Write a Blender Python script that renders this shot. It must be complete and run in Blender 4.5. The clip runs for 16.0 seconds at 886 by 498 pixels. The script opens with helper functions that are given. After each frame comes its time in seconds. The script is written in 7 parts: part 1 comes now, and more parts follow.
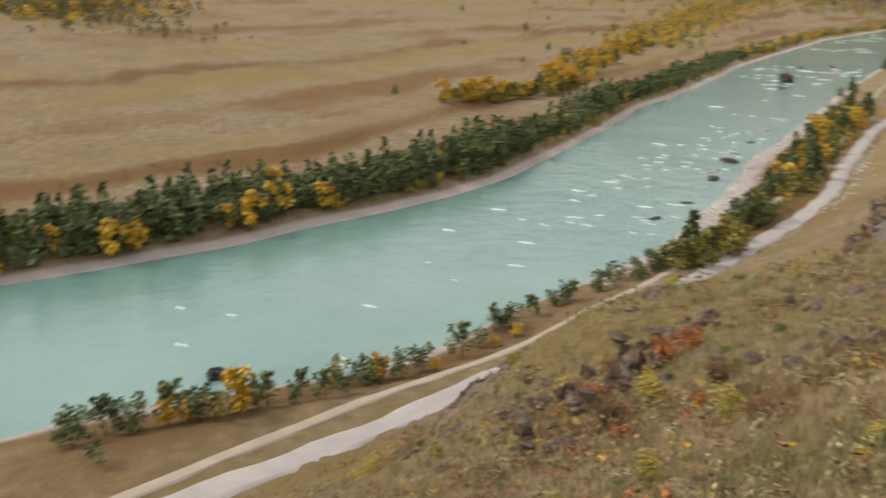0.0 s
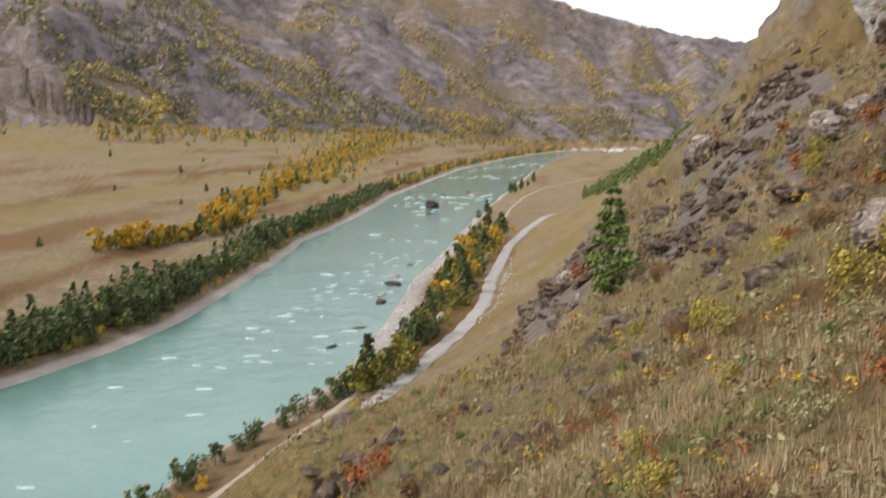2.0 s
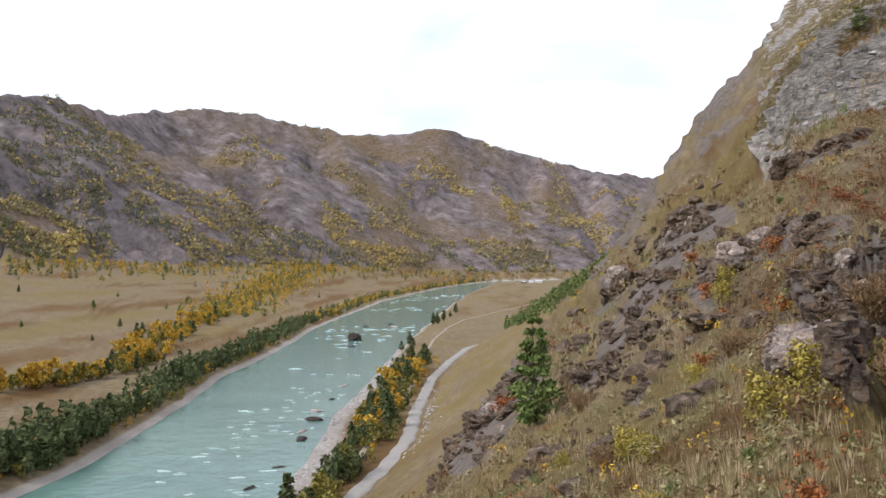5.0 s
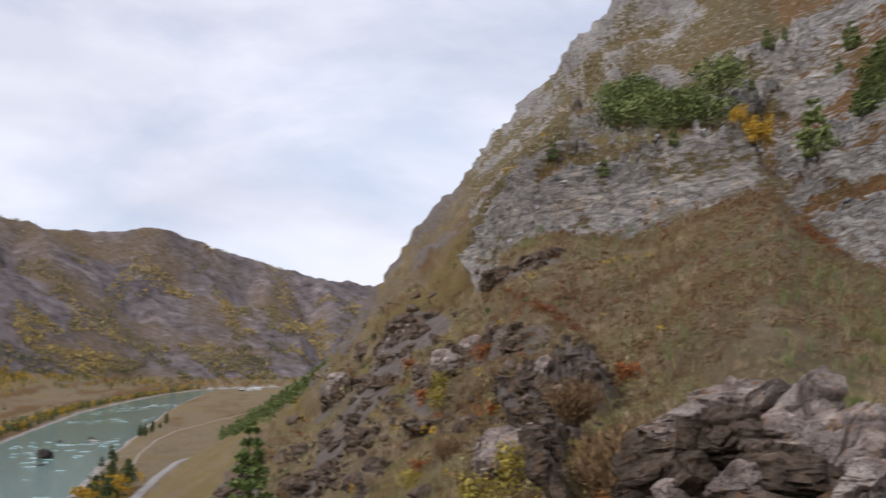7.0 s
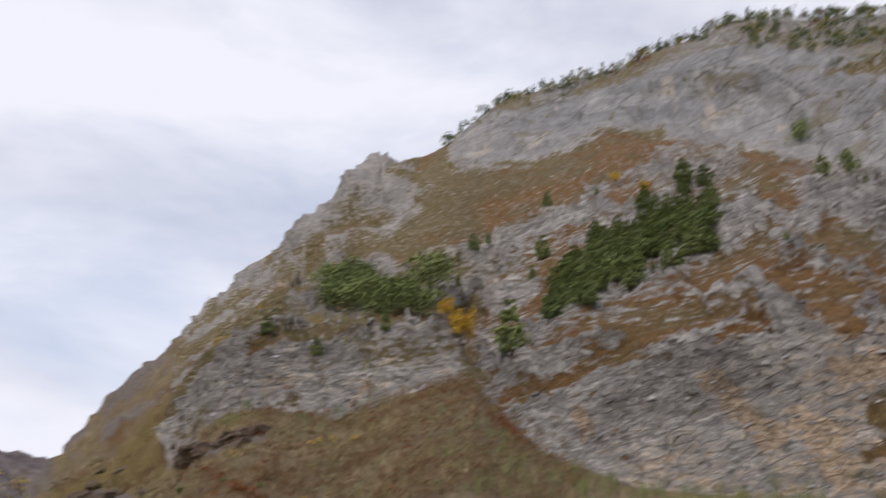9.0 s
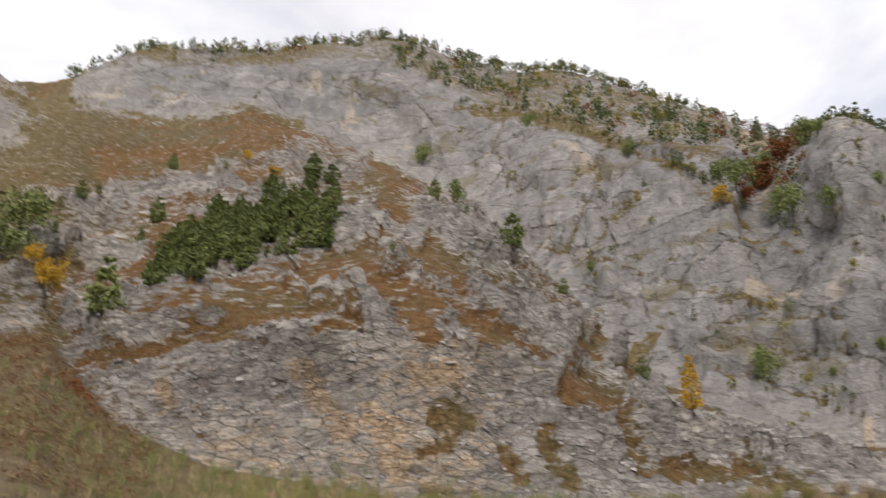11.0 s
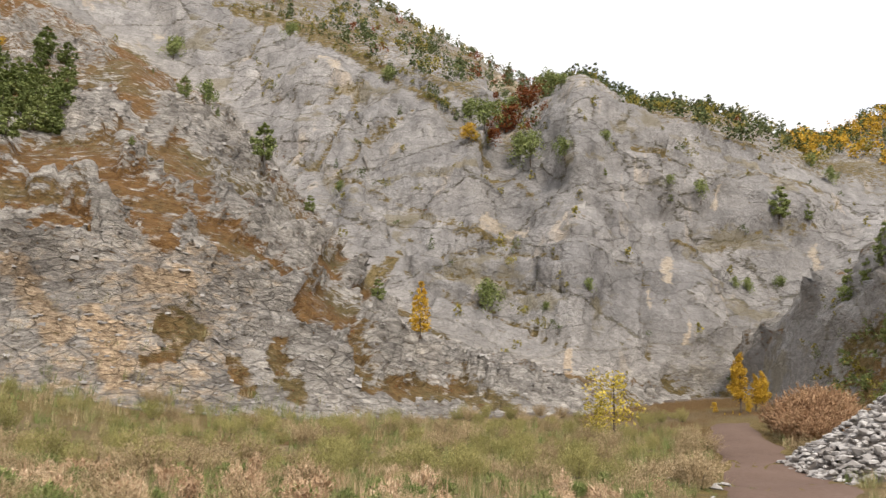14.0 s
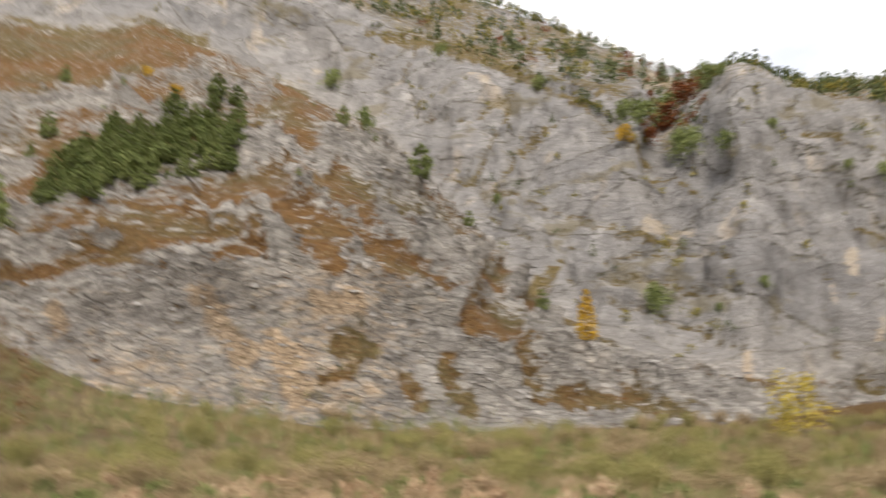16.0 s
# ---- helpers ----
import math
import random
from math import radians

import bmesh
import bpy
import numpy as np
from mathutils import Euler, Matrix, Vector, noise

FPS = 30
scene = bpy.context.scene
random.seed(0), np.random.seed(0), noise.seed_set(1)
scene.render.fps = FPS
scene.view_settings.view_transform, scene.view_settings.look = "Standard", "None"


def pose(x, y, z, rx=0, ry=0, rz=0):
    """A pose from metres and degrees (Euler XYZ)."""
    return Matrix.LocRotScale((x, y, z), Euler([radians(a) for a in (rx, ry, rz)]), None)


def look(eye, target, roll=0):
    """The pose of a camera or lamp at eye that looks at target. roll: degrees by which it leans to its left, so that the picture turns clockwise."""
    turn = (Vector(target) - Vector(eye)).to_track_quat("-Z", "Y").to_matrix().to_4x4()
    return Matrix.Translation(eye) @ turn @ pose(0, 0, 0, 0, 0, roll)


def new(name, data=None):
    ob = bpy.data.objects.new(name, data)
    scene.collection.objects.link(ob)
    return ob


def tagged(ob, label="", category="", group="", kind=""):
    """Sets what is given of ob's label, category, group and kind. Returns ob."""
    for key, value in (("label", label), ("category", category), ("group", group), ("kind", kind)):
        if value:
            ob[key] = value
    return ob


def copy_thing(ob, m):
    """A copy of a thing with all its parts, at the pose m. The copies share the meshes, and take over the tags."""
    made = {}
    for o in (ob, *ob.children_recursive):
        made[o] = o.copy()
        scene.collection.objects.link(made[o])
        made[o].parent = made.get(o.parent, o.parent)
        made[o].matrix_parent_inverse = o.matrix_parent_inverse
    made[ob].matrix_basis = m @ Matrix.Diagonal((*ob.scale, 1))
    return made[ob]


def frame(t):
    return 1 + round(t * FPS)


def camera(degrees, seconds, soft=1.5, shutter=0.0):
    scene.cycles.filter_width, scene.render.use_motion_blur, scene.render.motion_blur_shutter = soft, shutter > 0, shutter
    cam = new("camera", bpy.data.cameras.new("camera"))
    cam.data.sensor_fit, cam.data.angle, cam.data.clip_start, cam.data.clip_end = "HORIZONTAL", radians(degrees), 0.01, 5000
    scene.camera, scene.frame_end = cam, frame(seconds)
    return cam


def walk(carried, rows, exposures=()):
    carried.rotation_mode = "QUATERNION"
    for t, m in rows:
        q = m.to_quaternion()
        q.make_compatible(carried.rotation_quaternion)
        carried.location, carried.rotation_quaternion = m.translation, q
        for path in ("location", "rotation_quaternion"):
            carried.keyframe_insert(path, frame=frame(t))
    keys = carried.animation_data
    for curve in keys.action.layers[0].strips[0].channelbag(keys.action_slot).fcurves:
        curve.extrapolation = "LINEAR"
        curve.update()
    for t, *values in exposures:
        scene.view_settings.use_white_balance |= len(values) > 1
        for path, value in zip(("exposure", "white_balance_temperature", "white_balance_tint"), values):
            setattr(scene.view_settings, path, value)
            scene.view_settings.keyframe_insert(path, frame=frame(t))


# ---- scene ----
cam = camera(56.0, 16.0, soft=1.4, shutter=0.6)
PATH = [
    (0.0, pose(0.05, 0.05, 70, 72.60, -0.79, 30.55)),
    (0.5, pose(0.05, 0.05, 70, 74.15, 0.63, 22.15)),
    (1.0, pose(0.05, 0.05, 70, 76.44, 0.55, 15.27)),
    (1.5, pose(0.05, 0.05, 70, 78.01, 0.07, 10.94)),
    (2.0, pose(0.05, 0.05, 70, 81.85, 0.69, 7.58)),
    (2.5, pose(0.05, 0.05, 70, 85.57, 0.20, 5.69)),
    (3.0, pose(0.05, 0.05, 70, 89.70, 0.58, 4.09)),
    (3.2, pose(0.05, 0.05, 70, 89.91, 0.18, 3.76)),
    (5.3, pose(0.05, 0.05, 70, 91.32, 1.58, 1.40)),
    (5.5, pose(0.05, 0.05, 70, 92.20, 2.00, -0.00)),
    (6.0, pose(0.05, 0.05, 70, 93.73, 2.20, -3.91)),
    (6.5, pose(0.05, 0.05, 70, 96.89, 2.31, -10.20)),
    (7.0, pose(0.05, 0.05, 70, 97.74, 1.01, -16.69)),
    (7.5, pose(0.05, 0.05, 70, 98.66, -0.17, -21.52)),
    (8.0, pose(0.05, 0.05, 70, 102.85, -0.86, -26.47)),
    (8.5, pose(0.05, 0.05, 70, 106.35, 0.10, -30.75)),
    (9.0, pose(0.05, 0.05, 70, 109.54, 0.74, -36.67)),
    (9.5, pose(0.05, 0.05, 70, 111.29, -0.76, -45.42)),
    (10.0, pose(0.05, 0.05, 70, 110.60, -0.10, -52.34)),
    (10.2, pose(0.05, 0.05, 70, 110.42, -0.30, -55.41)),
    (12.3, pose(0.05, 0.05, 70, 104.75, -2.41, -76.06)),
    (12.5, pose(0.05, 0.05, 70, 104.96, -1.99, -78.41)),
    (13.0, pose(0.05, 0.05, 70, 104.17, -2.90, -82.80)),
    (13.5, pose(0.05, 0.05, 70, 103.74, -2.86, -84.14)),
    (14.0, pose(0.05, 0.05, 70, 103.52, -2.60, -83.08)),
    (14.5, pose(0.05, 0.05, 70, 103.60, -2.73, -80.99)),
    (15.0, pose(0.05, 0.05, 70, 103.37, -2.73, -77.87)),
    (15.5, pose(0.05, 0.05, 70, 102.77, -3.46, -73.59)),
    (15.9, pose(0.05, 0.05, 70, 103.54, -2.54, -73.13)),
    (16.0, pose(0.05, 0.05, 70, 103.86, -1.52, -71.46)),
]
walk(cam, PATH, exposures=[(0.0, 0.46, 6800, 12), (1.5, 0.49, 6550, 11), (3.0, 0.63, 6250, 11), (5.5, 0.25, 6050, 13), (6.5, -0.04, 6050, 15), (8.0, -0.22, 6050, 15), (10.0, -0.19, 6350, 14), (12.5, 0.57, 6850, 11), (13.5, 0.57, 6850, 11), (16.0, 0.48, 6850, 11)])

# ---- world and sun ----
SUN_EL, SUN_AZ = radians(42), radians(248)
world = bpy.data.worlds.new("overcast_sky")
world.use_nodes = True
scene.world = world
wn, wl = world.node_tree.nodes, world.node_tree.links
wn.clear()


def node(nodes, kind, **values):
    n = nodes.new(kind)
    for key, value in values.items():
        if key in n.inputs:
            n.inputs[key].default_value = value
        else:
            setattr(n, key, value)
    return n


sky = node(wn, "ShaderNodeTexSky", sky_type="NISHITA", sun_disc=False, sun_elevation=SUN_EL, sun_rotation=SUN_AZ)
sky_bg = node(wn, "ShaderNodeBackground", Strength=0.16)
cloud_bg = node(wn, "ShaderNodeBackground", Strength=1.0)
coords = node(wn, "ShaderNodeTexCoord")
squash = node(wn, "ShaderNodeMapping", Location=(0.35, 0.2, 0.0), Scale=(1.0, 1.0, 2.6))
clouds = node(wn, "ShaderNodeTexNoise", Scale=2.1, Detail=7.0, Roughness=0.55, Distortion=0.35)
cover = node(wn, "ShaderNodeMapRange")
cover.inputs[1].default_value, cover.inputs[2].default_value = 0.36, 0.56
cover.inputs[3].default_value, cover.inputs[4].default_value = 0.62, 1.0
shade = node(wn, "ShaderNodeTexNoise", Scale=2.6, Detail=4.0, Roughness=0.5)
tone = node(wn, "ShaderNodeValToRGB")
tone.color_ramp.elements[0].position, tone.color_ramp.elements[0].color = 0.36, (0.82, 0.83, 0.88, 1)
tone.color_ramp.elements[1].position, tone.color_ramp.elements[1].color = 0.56, (1.04, 1.04, 1.06, 1)
mix_sky = node(wn, "ShaderNodeMixShader")
world_out = node(wn, "ShaderNodeOutputWorld")
wl.new(coords.outputs["Generated"], squash.inputs[0])
wl.new(squash.outputs[0], clouds.inputs[0])
wl.new(squash.outputs[0], shade.inputs[0])
wl.new(clouds.outputs[0], cover.inputs[0])
wl.new(shade.outputs[0], tone.inputs[0])
wl.new(tone.outputs[0], cloud_bg.inputs[0])
wl.new(sky.outputs[0], sky_bg.inputs[0])
wl.new(cover.outputs[0], mix_sky.inputs[0])
wl.new(sky_bg.outputs[0], mix_sky.inputs[1])
wl.new(cloud_bg.outputs[0], mix_sky.inputs[2])
wl.new(mix_sky.outputs[0], world_out.inputs[0])

sun = new("sun", bpy.data.lights.new("sun", "SUN"))
sun.data.energy, sun.data.angle, sun.data.color = 2.0, radians(12), (1.0, 0.92, 0.82)
sun.matrix_world = look((0, 0, 900), Vector((0, 0, 900)) - Vector((math.sin(SUN_AZ) * math.cos(SUN_EL), math.cos(SUN_AZ) * math.cos(SUN_EL), math.sin(SUN_EL))))


# ---- noise and the shape of the land ----
def hash01(i, j, k):
    h = (i.astype(np.uint32) * np.uint32(374761393)) ^ (j.astype(np.uint32) * np.uint32(668265263)) ^ (k.astype(np.uint32) * np.uint32(2147483647 - 58))
    h = (h ^ (h >> np.uint32(13))) * np.uint32(1274126177)
    h = (h ^ (h >> np.uint32(16))) * np.uint32(2246822519)
    return (h ^ (h >> np.uint32(15))).astype(np.float64) / 4294967295.0


def lattice(x, y, z):
    """Smooth random values between -1 and 1 in space."""
    i, j, k = np.floor(x).astype(np.int64), np.floor(y).astype(np.int64), np.floor(z).astype(np.int64)
    u, v, w = x - i, y - j, z - k
    u, v, w = u * u * (3 - 2 * u), v * v * (3 - 2 * v), w * w * (3 - 2 * w)
    total = 0.0
    for a in (0, 1):
        for b in (0, 1):
            for c in (0, 1):
                weight = (u if a else 1 - u) * (v if b else 1 - v) * (w if c else 1 - w)
                total = total + weight * hash01(i + a, j + b, k + c)
    return total * 2 - 1


def fbm(x, y, z=0.0, size=10.0, octaves=4, gain=0.5, ridged=False):
    x, y = np.asarray(x, float) / size + 131.7, np.asarray(y, float) / size + 57.3
    z = np.zeros_like(x) + np.asarray(z, float) / size + 11.9
    total, amp = np.zeros_like(x), 1.0
    for _ in range(octaves):
        n = lattice(x, y, z)
        total += amp * ((1 - 2 * np.abs(n)) if ridged else n)
        x, y, z, amp = x * 2.03 + 17.1, y * 2.03 + 9.2, z * 2.03 + 4.7, amp * gain
    return total


def smooth(a, b, x):
    t = np.clip((x - a) / (b - a), 0, 1)
    return t * t * (3 - 2 * t)


def painted(rows, az, el, shake=0.0):
    """How near (1 on it, 0 off it) each bearing and angle lies to strokes with soft, uneven edges."""
    best = np.zeros(np.shape(az))
    for a0, e0, a1, e1, half in rows:
        da, de = a1 - a0, e1 - e0
        t = np.clip(((az - a0) * da + (el - e0) * de) / (da * da + de * de + 1e-9), 0, 1)
        off = np.hypot(az - a0 - da * t, el - e0 - de * t) / half + shake
        best = np.maximum(best, 1 - smooth(0.45, 1.35, off))
    return best


def along(table, at, column=1):
    """A table's column between its rows, rounded at the corners."""
    a = np.array(table, float)
    step = (a[-1, 0] - a[0, 0]) / 1300
    return sum(np.interp(at + o * step, a[:, 0], a[:, column]) for o in (-3, -1, 0, 1, 3)) / 5


EYE = 70.0
# river banks: y, x
FAR_BANK = [(-400, -420), (-200, -330), (-60, -262), (50, -213), (110, -186), (164, -164), (208, -152), (246, -142), (290, -139), (361, -143), (410, -147), (507, -158), (700, -161), (888, -174), (1470, -165), (1900, -118), (2260, -66), (2560, 10), (2700, 60), (2800, 420), (2900, 900), (4900, 1200)]
NEAR_BANK = [(-400, -300), (-200, -215), (-60, -165), (20, -136), (66, -121), (85, -108), (102, -95), (116, -84), (141, -75.5), (170, -71), (210, -62.5), (266, -60), (375, -67), (515, -65), (803, -58), (1492, -31), (1900, -2), (2455, 57), (2540, 120), (2600, 420), (2680, 900), (4900, 1100)]
ROAD = [(-300, -205), (-120, -150), (0, -101), (40, -87), (66, -76), (97, -65), (121, -59), (163, -48), (199, -41), (226, -36), (263, -30), (307, -26), (366, -27), (461, -25), (540, -18), (612, -8), (700, 16), (800, 40), (900, 62)]
TRACK = [(-60, -128), (20, -100), (61, -84), (90, -76), (130, -65), (180, -53), (230, -45), (330, -37), (442, -34), (600, -36), (690, -36), (800, -29), (904, -15), (1050, 28), (1233, 86), (1400, 130)]
TOE = [(-400, -240), (-120, -145), (0, -96), (66, -71), (121, -55), (163, -44), (226, -32), (307, -22), (461, -20), (612, -3), (760, 30), (1057, 105), (1700, 300), (2300, 480), (4900, 900)]
# the hill on the right bank, by bearing from the terrace: bearing, distance, angle above eye level
CRAG_FOOT = [(-8, 80, -22), (-3, 95, -14.5), (0, 110, -10.8), (3, 130, -7.4), (6, 148, -4.2), (9, 155, -1.2), (12, 150, 2.0), (16.6, 125, 3.7), (19.3, 110, 4.9), (21.5, 104, 8), (24, 100, 9), (30, 95, 8.1), (33, 95, 9.4), (38.6, 96, 10.9), (40, 90, 9.2), (43.2, 78, 5.9), (49.5, 70, 3.4), (56, 65, 2.7), (62.7, 62, 1.8), (73, 65, 1.7), (84.6, 75, 2.3), (92, 85, 2.7), (97, 115, 3.6), (103.4, 128, 4.3), (104.2, 112, 3.6), (108, 92, 3.5), (114, 74, 3.6), (150, 90, 3), (200, 120, -6)]
CRAG_TOP = [(-8, 90, -24), (-3, 105, -14.6), (0, 120, -10.6), (3, 140, -7.2), (6, 160, -4.0), (9, 168, -0.8), (12, 160, 2.6), (16.6, 135, 4.8), (19.3, 122, 6.5), (22.5, 110, 13), (25.3, 109, 14.8), (33, 109, 14.5), (37.2, 109, 14), (38.8, 104, 12), (40.5, 98, 10.6), (46, 86, 13.2), (52, 80, 13.2), (58, 75, 12.7), (64, 73, 12), (70, 76, 10), (76, 78, 6.5), (84, 90, 4.8), (92, 100, 5), (97, 125, 4.6), (103.4, 138, 4.8), (104.2, 115, 6.9), (106.6, 106, 10.2), (110, 98, 12.2), (114, 88, 13.6), (150, 100, 10), (200, 150, -5)]
CREST = [(-8, 110, -26), (-3, 125, -16.5), (0, 140, -12.4), (3, 160, -8.4), (6, 185, -4.5), (9, 192, -0.6), (12, 185, 3.0), (16.6, 165, 7), (20, 150, 11), (25, 135, 15.3), (33, 130, 15.4), (37, 128, 15), (39.5, 122, 12.8), (42, 112, 12), (46, 112, 14.3), (52, 122, 17.8), (56, 136, 21), (60, 150, 23.2), (65, 146, 20.9), (69, 130, 16.9), (72, 118, 14.4), (78, 104, 9), (84, 105, 6), (92, 115, 5.2), (97, 135, 4.9), (102.6, 150, 5), (104, 126, 8), (114, 112, 15), (150, 130, 12), (200, 180, -4)]
WALL_FOOT = [(-8, 150, -26), (-3, 160, -19), (0, 175, -15), (3, 195, -10.6), (6, 220, -5.6), (9, 230, -0.6), (12, 230, 3.6), (16.6, 225, 8), (20, 222, 12), (25, 225, 17), (31, 240, 20.5), (37.8, 258, 25.0), (45, 250, 25), (49.5, 250, 27), (56, 238, 25.2), (61.4, 228, 23.4), (66.5, 212, 21.4), (70, 186, 18.2), (73, 160, 15.2), (78, 138, 10), (84, 128, 6.8), (92, 128, 5.6), (97, 142, 5.2), (103, 156, 5.6), (106, 160, 8), (114, 180, 15.5), (150, 180, 13), (200, 220, -3)]
WALL_TOP = [(-8, 200, -24), (-3, 205, -20), (0, 215, -16), (3, 230, -12), (6, 255, -6.8), (9, 258, -0.9), (12.4, 262, 4.6), (16.4, 264, 10.2), (20.5, 266, 14.5), (24.8, 270, 18.9), (27.5, 274, 21.8), (31.9, 282, 25.8), (35.3, 290, 25.3), (37.6, 290, 26.8), (41.2, 280, 29), (46.4, 273, 29.6), (54.3, 262, 30.8), (59.3, 254, 31.2), (69.5, 232, 28), (75, 208, 26.2), (81, 180, 25.2), (84.5, 172, 23.6), (87, 170, 20.6), (89, 165, 22), (91.8, 160, 24.6), (95.9, 163, 22.8), (99.8, 168, 22), (104.7, 180, 20.4), (108, 194, 18.2), (114, 230, 17), (150, 240, 15), (200, 270, -3)]
SKYLINE = [(-8, 250, -22), (-3, 255, -18), (0, 265, -15), (3, 280, -12), (6, 300, -8), (9, 304, -1.6), (12.4, 300, 5), (16.4, 300, 10.6), (20.5, 300, 14.9), (24.6, 300, 19.2), (27.5, 302, 22.1), (31.6, 306, 26.2), (33.5, 310, 25.4), (37.6, 316, 27), (41.2, 314, 29.4), (46.4, 312, 30.3), (54.3, 316, 31.9), (59.3, 322, 32.7), (69.5, 322, 31), (73.6, 322, 30.9), (78, 320, 29), (83.6, 310, 26.9), (88.5, 300, 25), (91.8, 290, 25.2), (95.9, 270, 23.4), (99.8, 262, 22.7), (104.7, 266, 21.0), (108, 330, 19.8), (112.9, 400, 22), (125, 420, 22), (150, 400, 18), (200, 380, -2)]
# the range behind the valley: bearing, distance, height of its foot; crest: bearing, distance, angle
RANGE_FOOT = [(-180, 900, 60), (-120, 900, 60), (-75, 1000, 75), (-50, 1200, 82), (-32, 1500, 80), (-25, 1750, 80), (-18, 2000, 68), (-11, 2300, 66), (-3, 2700, 34), (4.6, 2900, 22), (12, 3050, 20), (30, 3100, 40), (200, 3000, 60)]
RANGE_TOP = [(-180, 2000, 9), (-75, 2100, 10), (-45, 2300, 8.5), (-34, 2450, 8.6), (-31.7, 2500, 9.2), (-29.4, 2500, 10.6), (-26, 2600, 10.2), (-23.6, 2900, 9.5), (-20.7, 3300, 10.1), (-17.2, 3400, 10.3), (-10.1, 3600, 9.0), (-5.8, 3700, 8.5), (-2.3, 3700, 9.1), (1.9, 3800, 7.6), (7.2, 4000, 6.1), (12.6, 4100, 5.1), (30, 4200, 5), (200, 4000, 8)]
# ridges that run down from the crest towards the valley: bearing, distance, angle
RIDGE_WEST = [(-32.5, 2480, 8.8), (-29.5, 2500, 10.7), (-26.2, 2480, 10.5), (-23.9, 2420, 9.9), (-21.1, 2300, 7.7), (-17.9, 2200, 5.2), (-15.0, 2130, 2.9), (-11.8, 2120, 0.8)]
RIDGE_FRONT = [(-29.5, 2480, 10.7), (-28.6, 2250, 6.7), (-26.3, 2050, 3.9), (-23.6, 1880, 1.2)]
RIDGE_EDGE = [(-32.5, 2480, 8.8), (-33.5, 2150, 5.4), (-34.0, 1850, 2.2)]
RIDGE_PYRAMID = [(-14.9, 2950, 7.4), (-12.7, 2820, 6.6), (-11.1, 2700, 5.8), (-9.0, 2580, 5.5), (-6.5, 2620, 4.0), (-4.2, 2660, 2.5), (-1.9, 2720, 0.9)]
RIDGE_FACE = [(-9.0, 2580, 5.5), (-10.4, 2440, 3.2), (-11.8, 2370, 0.9)]
RIDGE_SUMMIT = [(-2.3, 3700, 9.1), (-1.1, 3400, 6.7), (-0.3, 3150, 4.0), (0.4, 2980, 1.4)]
RIDGE_EAST = [(4.3, 3850, 6.7), (5.0, 3500, 3.9), (4.3, 3200, 1.3)]
RIDGE_LAST = [(8.6, 3950, 5.8), (9.5, 3600, 3.5), (9.0, 3300, 1.2)]
RIDGE_BACK = [(-17.5, 3400, 10.3), (-15.9, 3150, 8.2), (-15.0, 2950, 7.0)]
RIDGE_MIDDLE = [(-9.6, 3600, 9.0), (-8.2, 3250, 7.2), (-7.2, 3000, 5.2)]
RIDGES = [(RIDGE_WEST, 0.62), (RIDGE_FRONT, 0.6), (RIDGE_EDGE, 0.6), (RIDGE_PYRAMID, 0.66), (RIDGE_FACE, 0.66), (RIDGE_SUMMIT, 0.6), (RIDGE_EAST, 0.55), (RIDGE_LAST, 0.5), (RIDGE_BACK, 0.55), (RIDGE_MIDDLE, 0.6)]
# woods on the far mountains
WOODS = [(-24.3, 7.2, -20.8, 5.1, 0.45), (-20.8, 5.1, -17.9, 4.0, 0.5), (-22.2, 3.8, -18.7, 1.2, 0.9), (-17.0, 4.4, -12.6, 1.2, 0.6), (-31.1, 4.9, -28.3, 3.7, 0.8), (-31.0, 2.6, -27.0, 1.0, 0.7), (-6.0, 3.2, -1.5, 0.2, 0.4), (-9.0, 0.6, -3.0, 0.2, 0.6), (-20.0, 1.6, -14.0, 0.5, 0.35), (-33.0, 6.5, -31.0, 4.0, 0.7), (-3.2, 7.0, -5.0, 4.2, 0.5), (1.5, 5.0, 3.0, 2.0, 0.4), (-25.5, 9.0, -22.5, 7.6, 0.3)]


# what grows and what is bare on the hill: from bearing, angle to bearing, angle, half width
# olive and rusty grass on the crags and the apron
TURF_a = [(40.4, 8.7, 46.7, 11.0, 0.57), (46.7, 11.0, 50.6, 12.5, 0.57), (50.6, 12.5, 55.3, 14.4, 0.57), (59.7, 23.0, 61.0, 19.7, 1.21), (56.2, 16.7, 59.3, 14.4, 1.29), (61.5, 18.9, 64.4, 14.9, 1.36), (64.4, 14.7, 67.6, 12.9, 0.79), (67.6, 12.9, 70.4, 11.2, 0.79), (58.5, 14.2, 63.1, 13.3, 0.79), (36.3, 24.4, 42.9, 24.0, 1.36), (42.9, 24.0, 48.7, 24.9, 1.36), (48.7, 24.9, 52.5, 26.1, 1.36), (37.7, 21.9, 42.9, 22.7, 1.5), (42.9, 22.7, 46.2, 23.2, 1.5), (34.4, 20.1, 39.5, 20.1, 1.21), (25.2, 13.0, 30.1, 13.9, 0.57), (30.1, 13.9, 33.6, 14.4, 0.57), (39.1, 10.7, 38.6, 12.5, 0.86)]
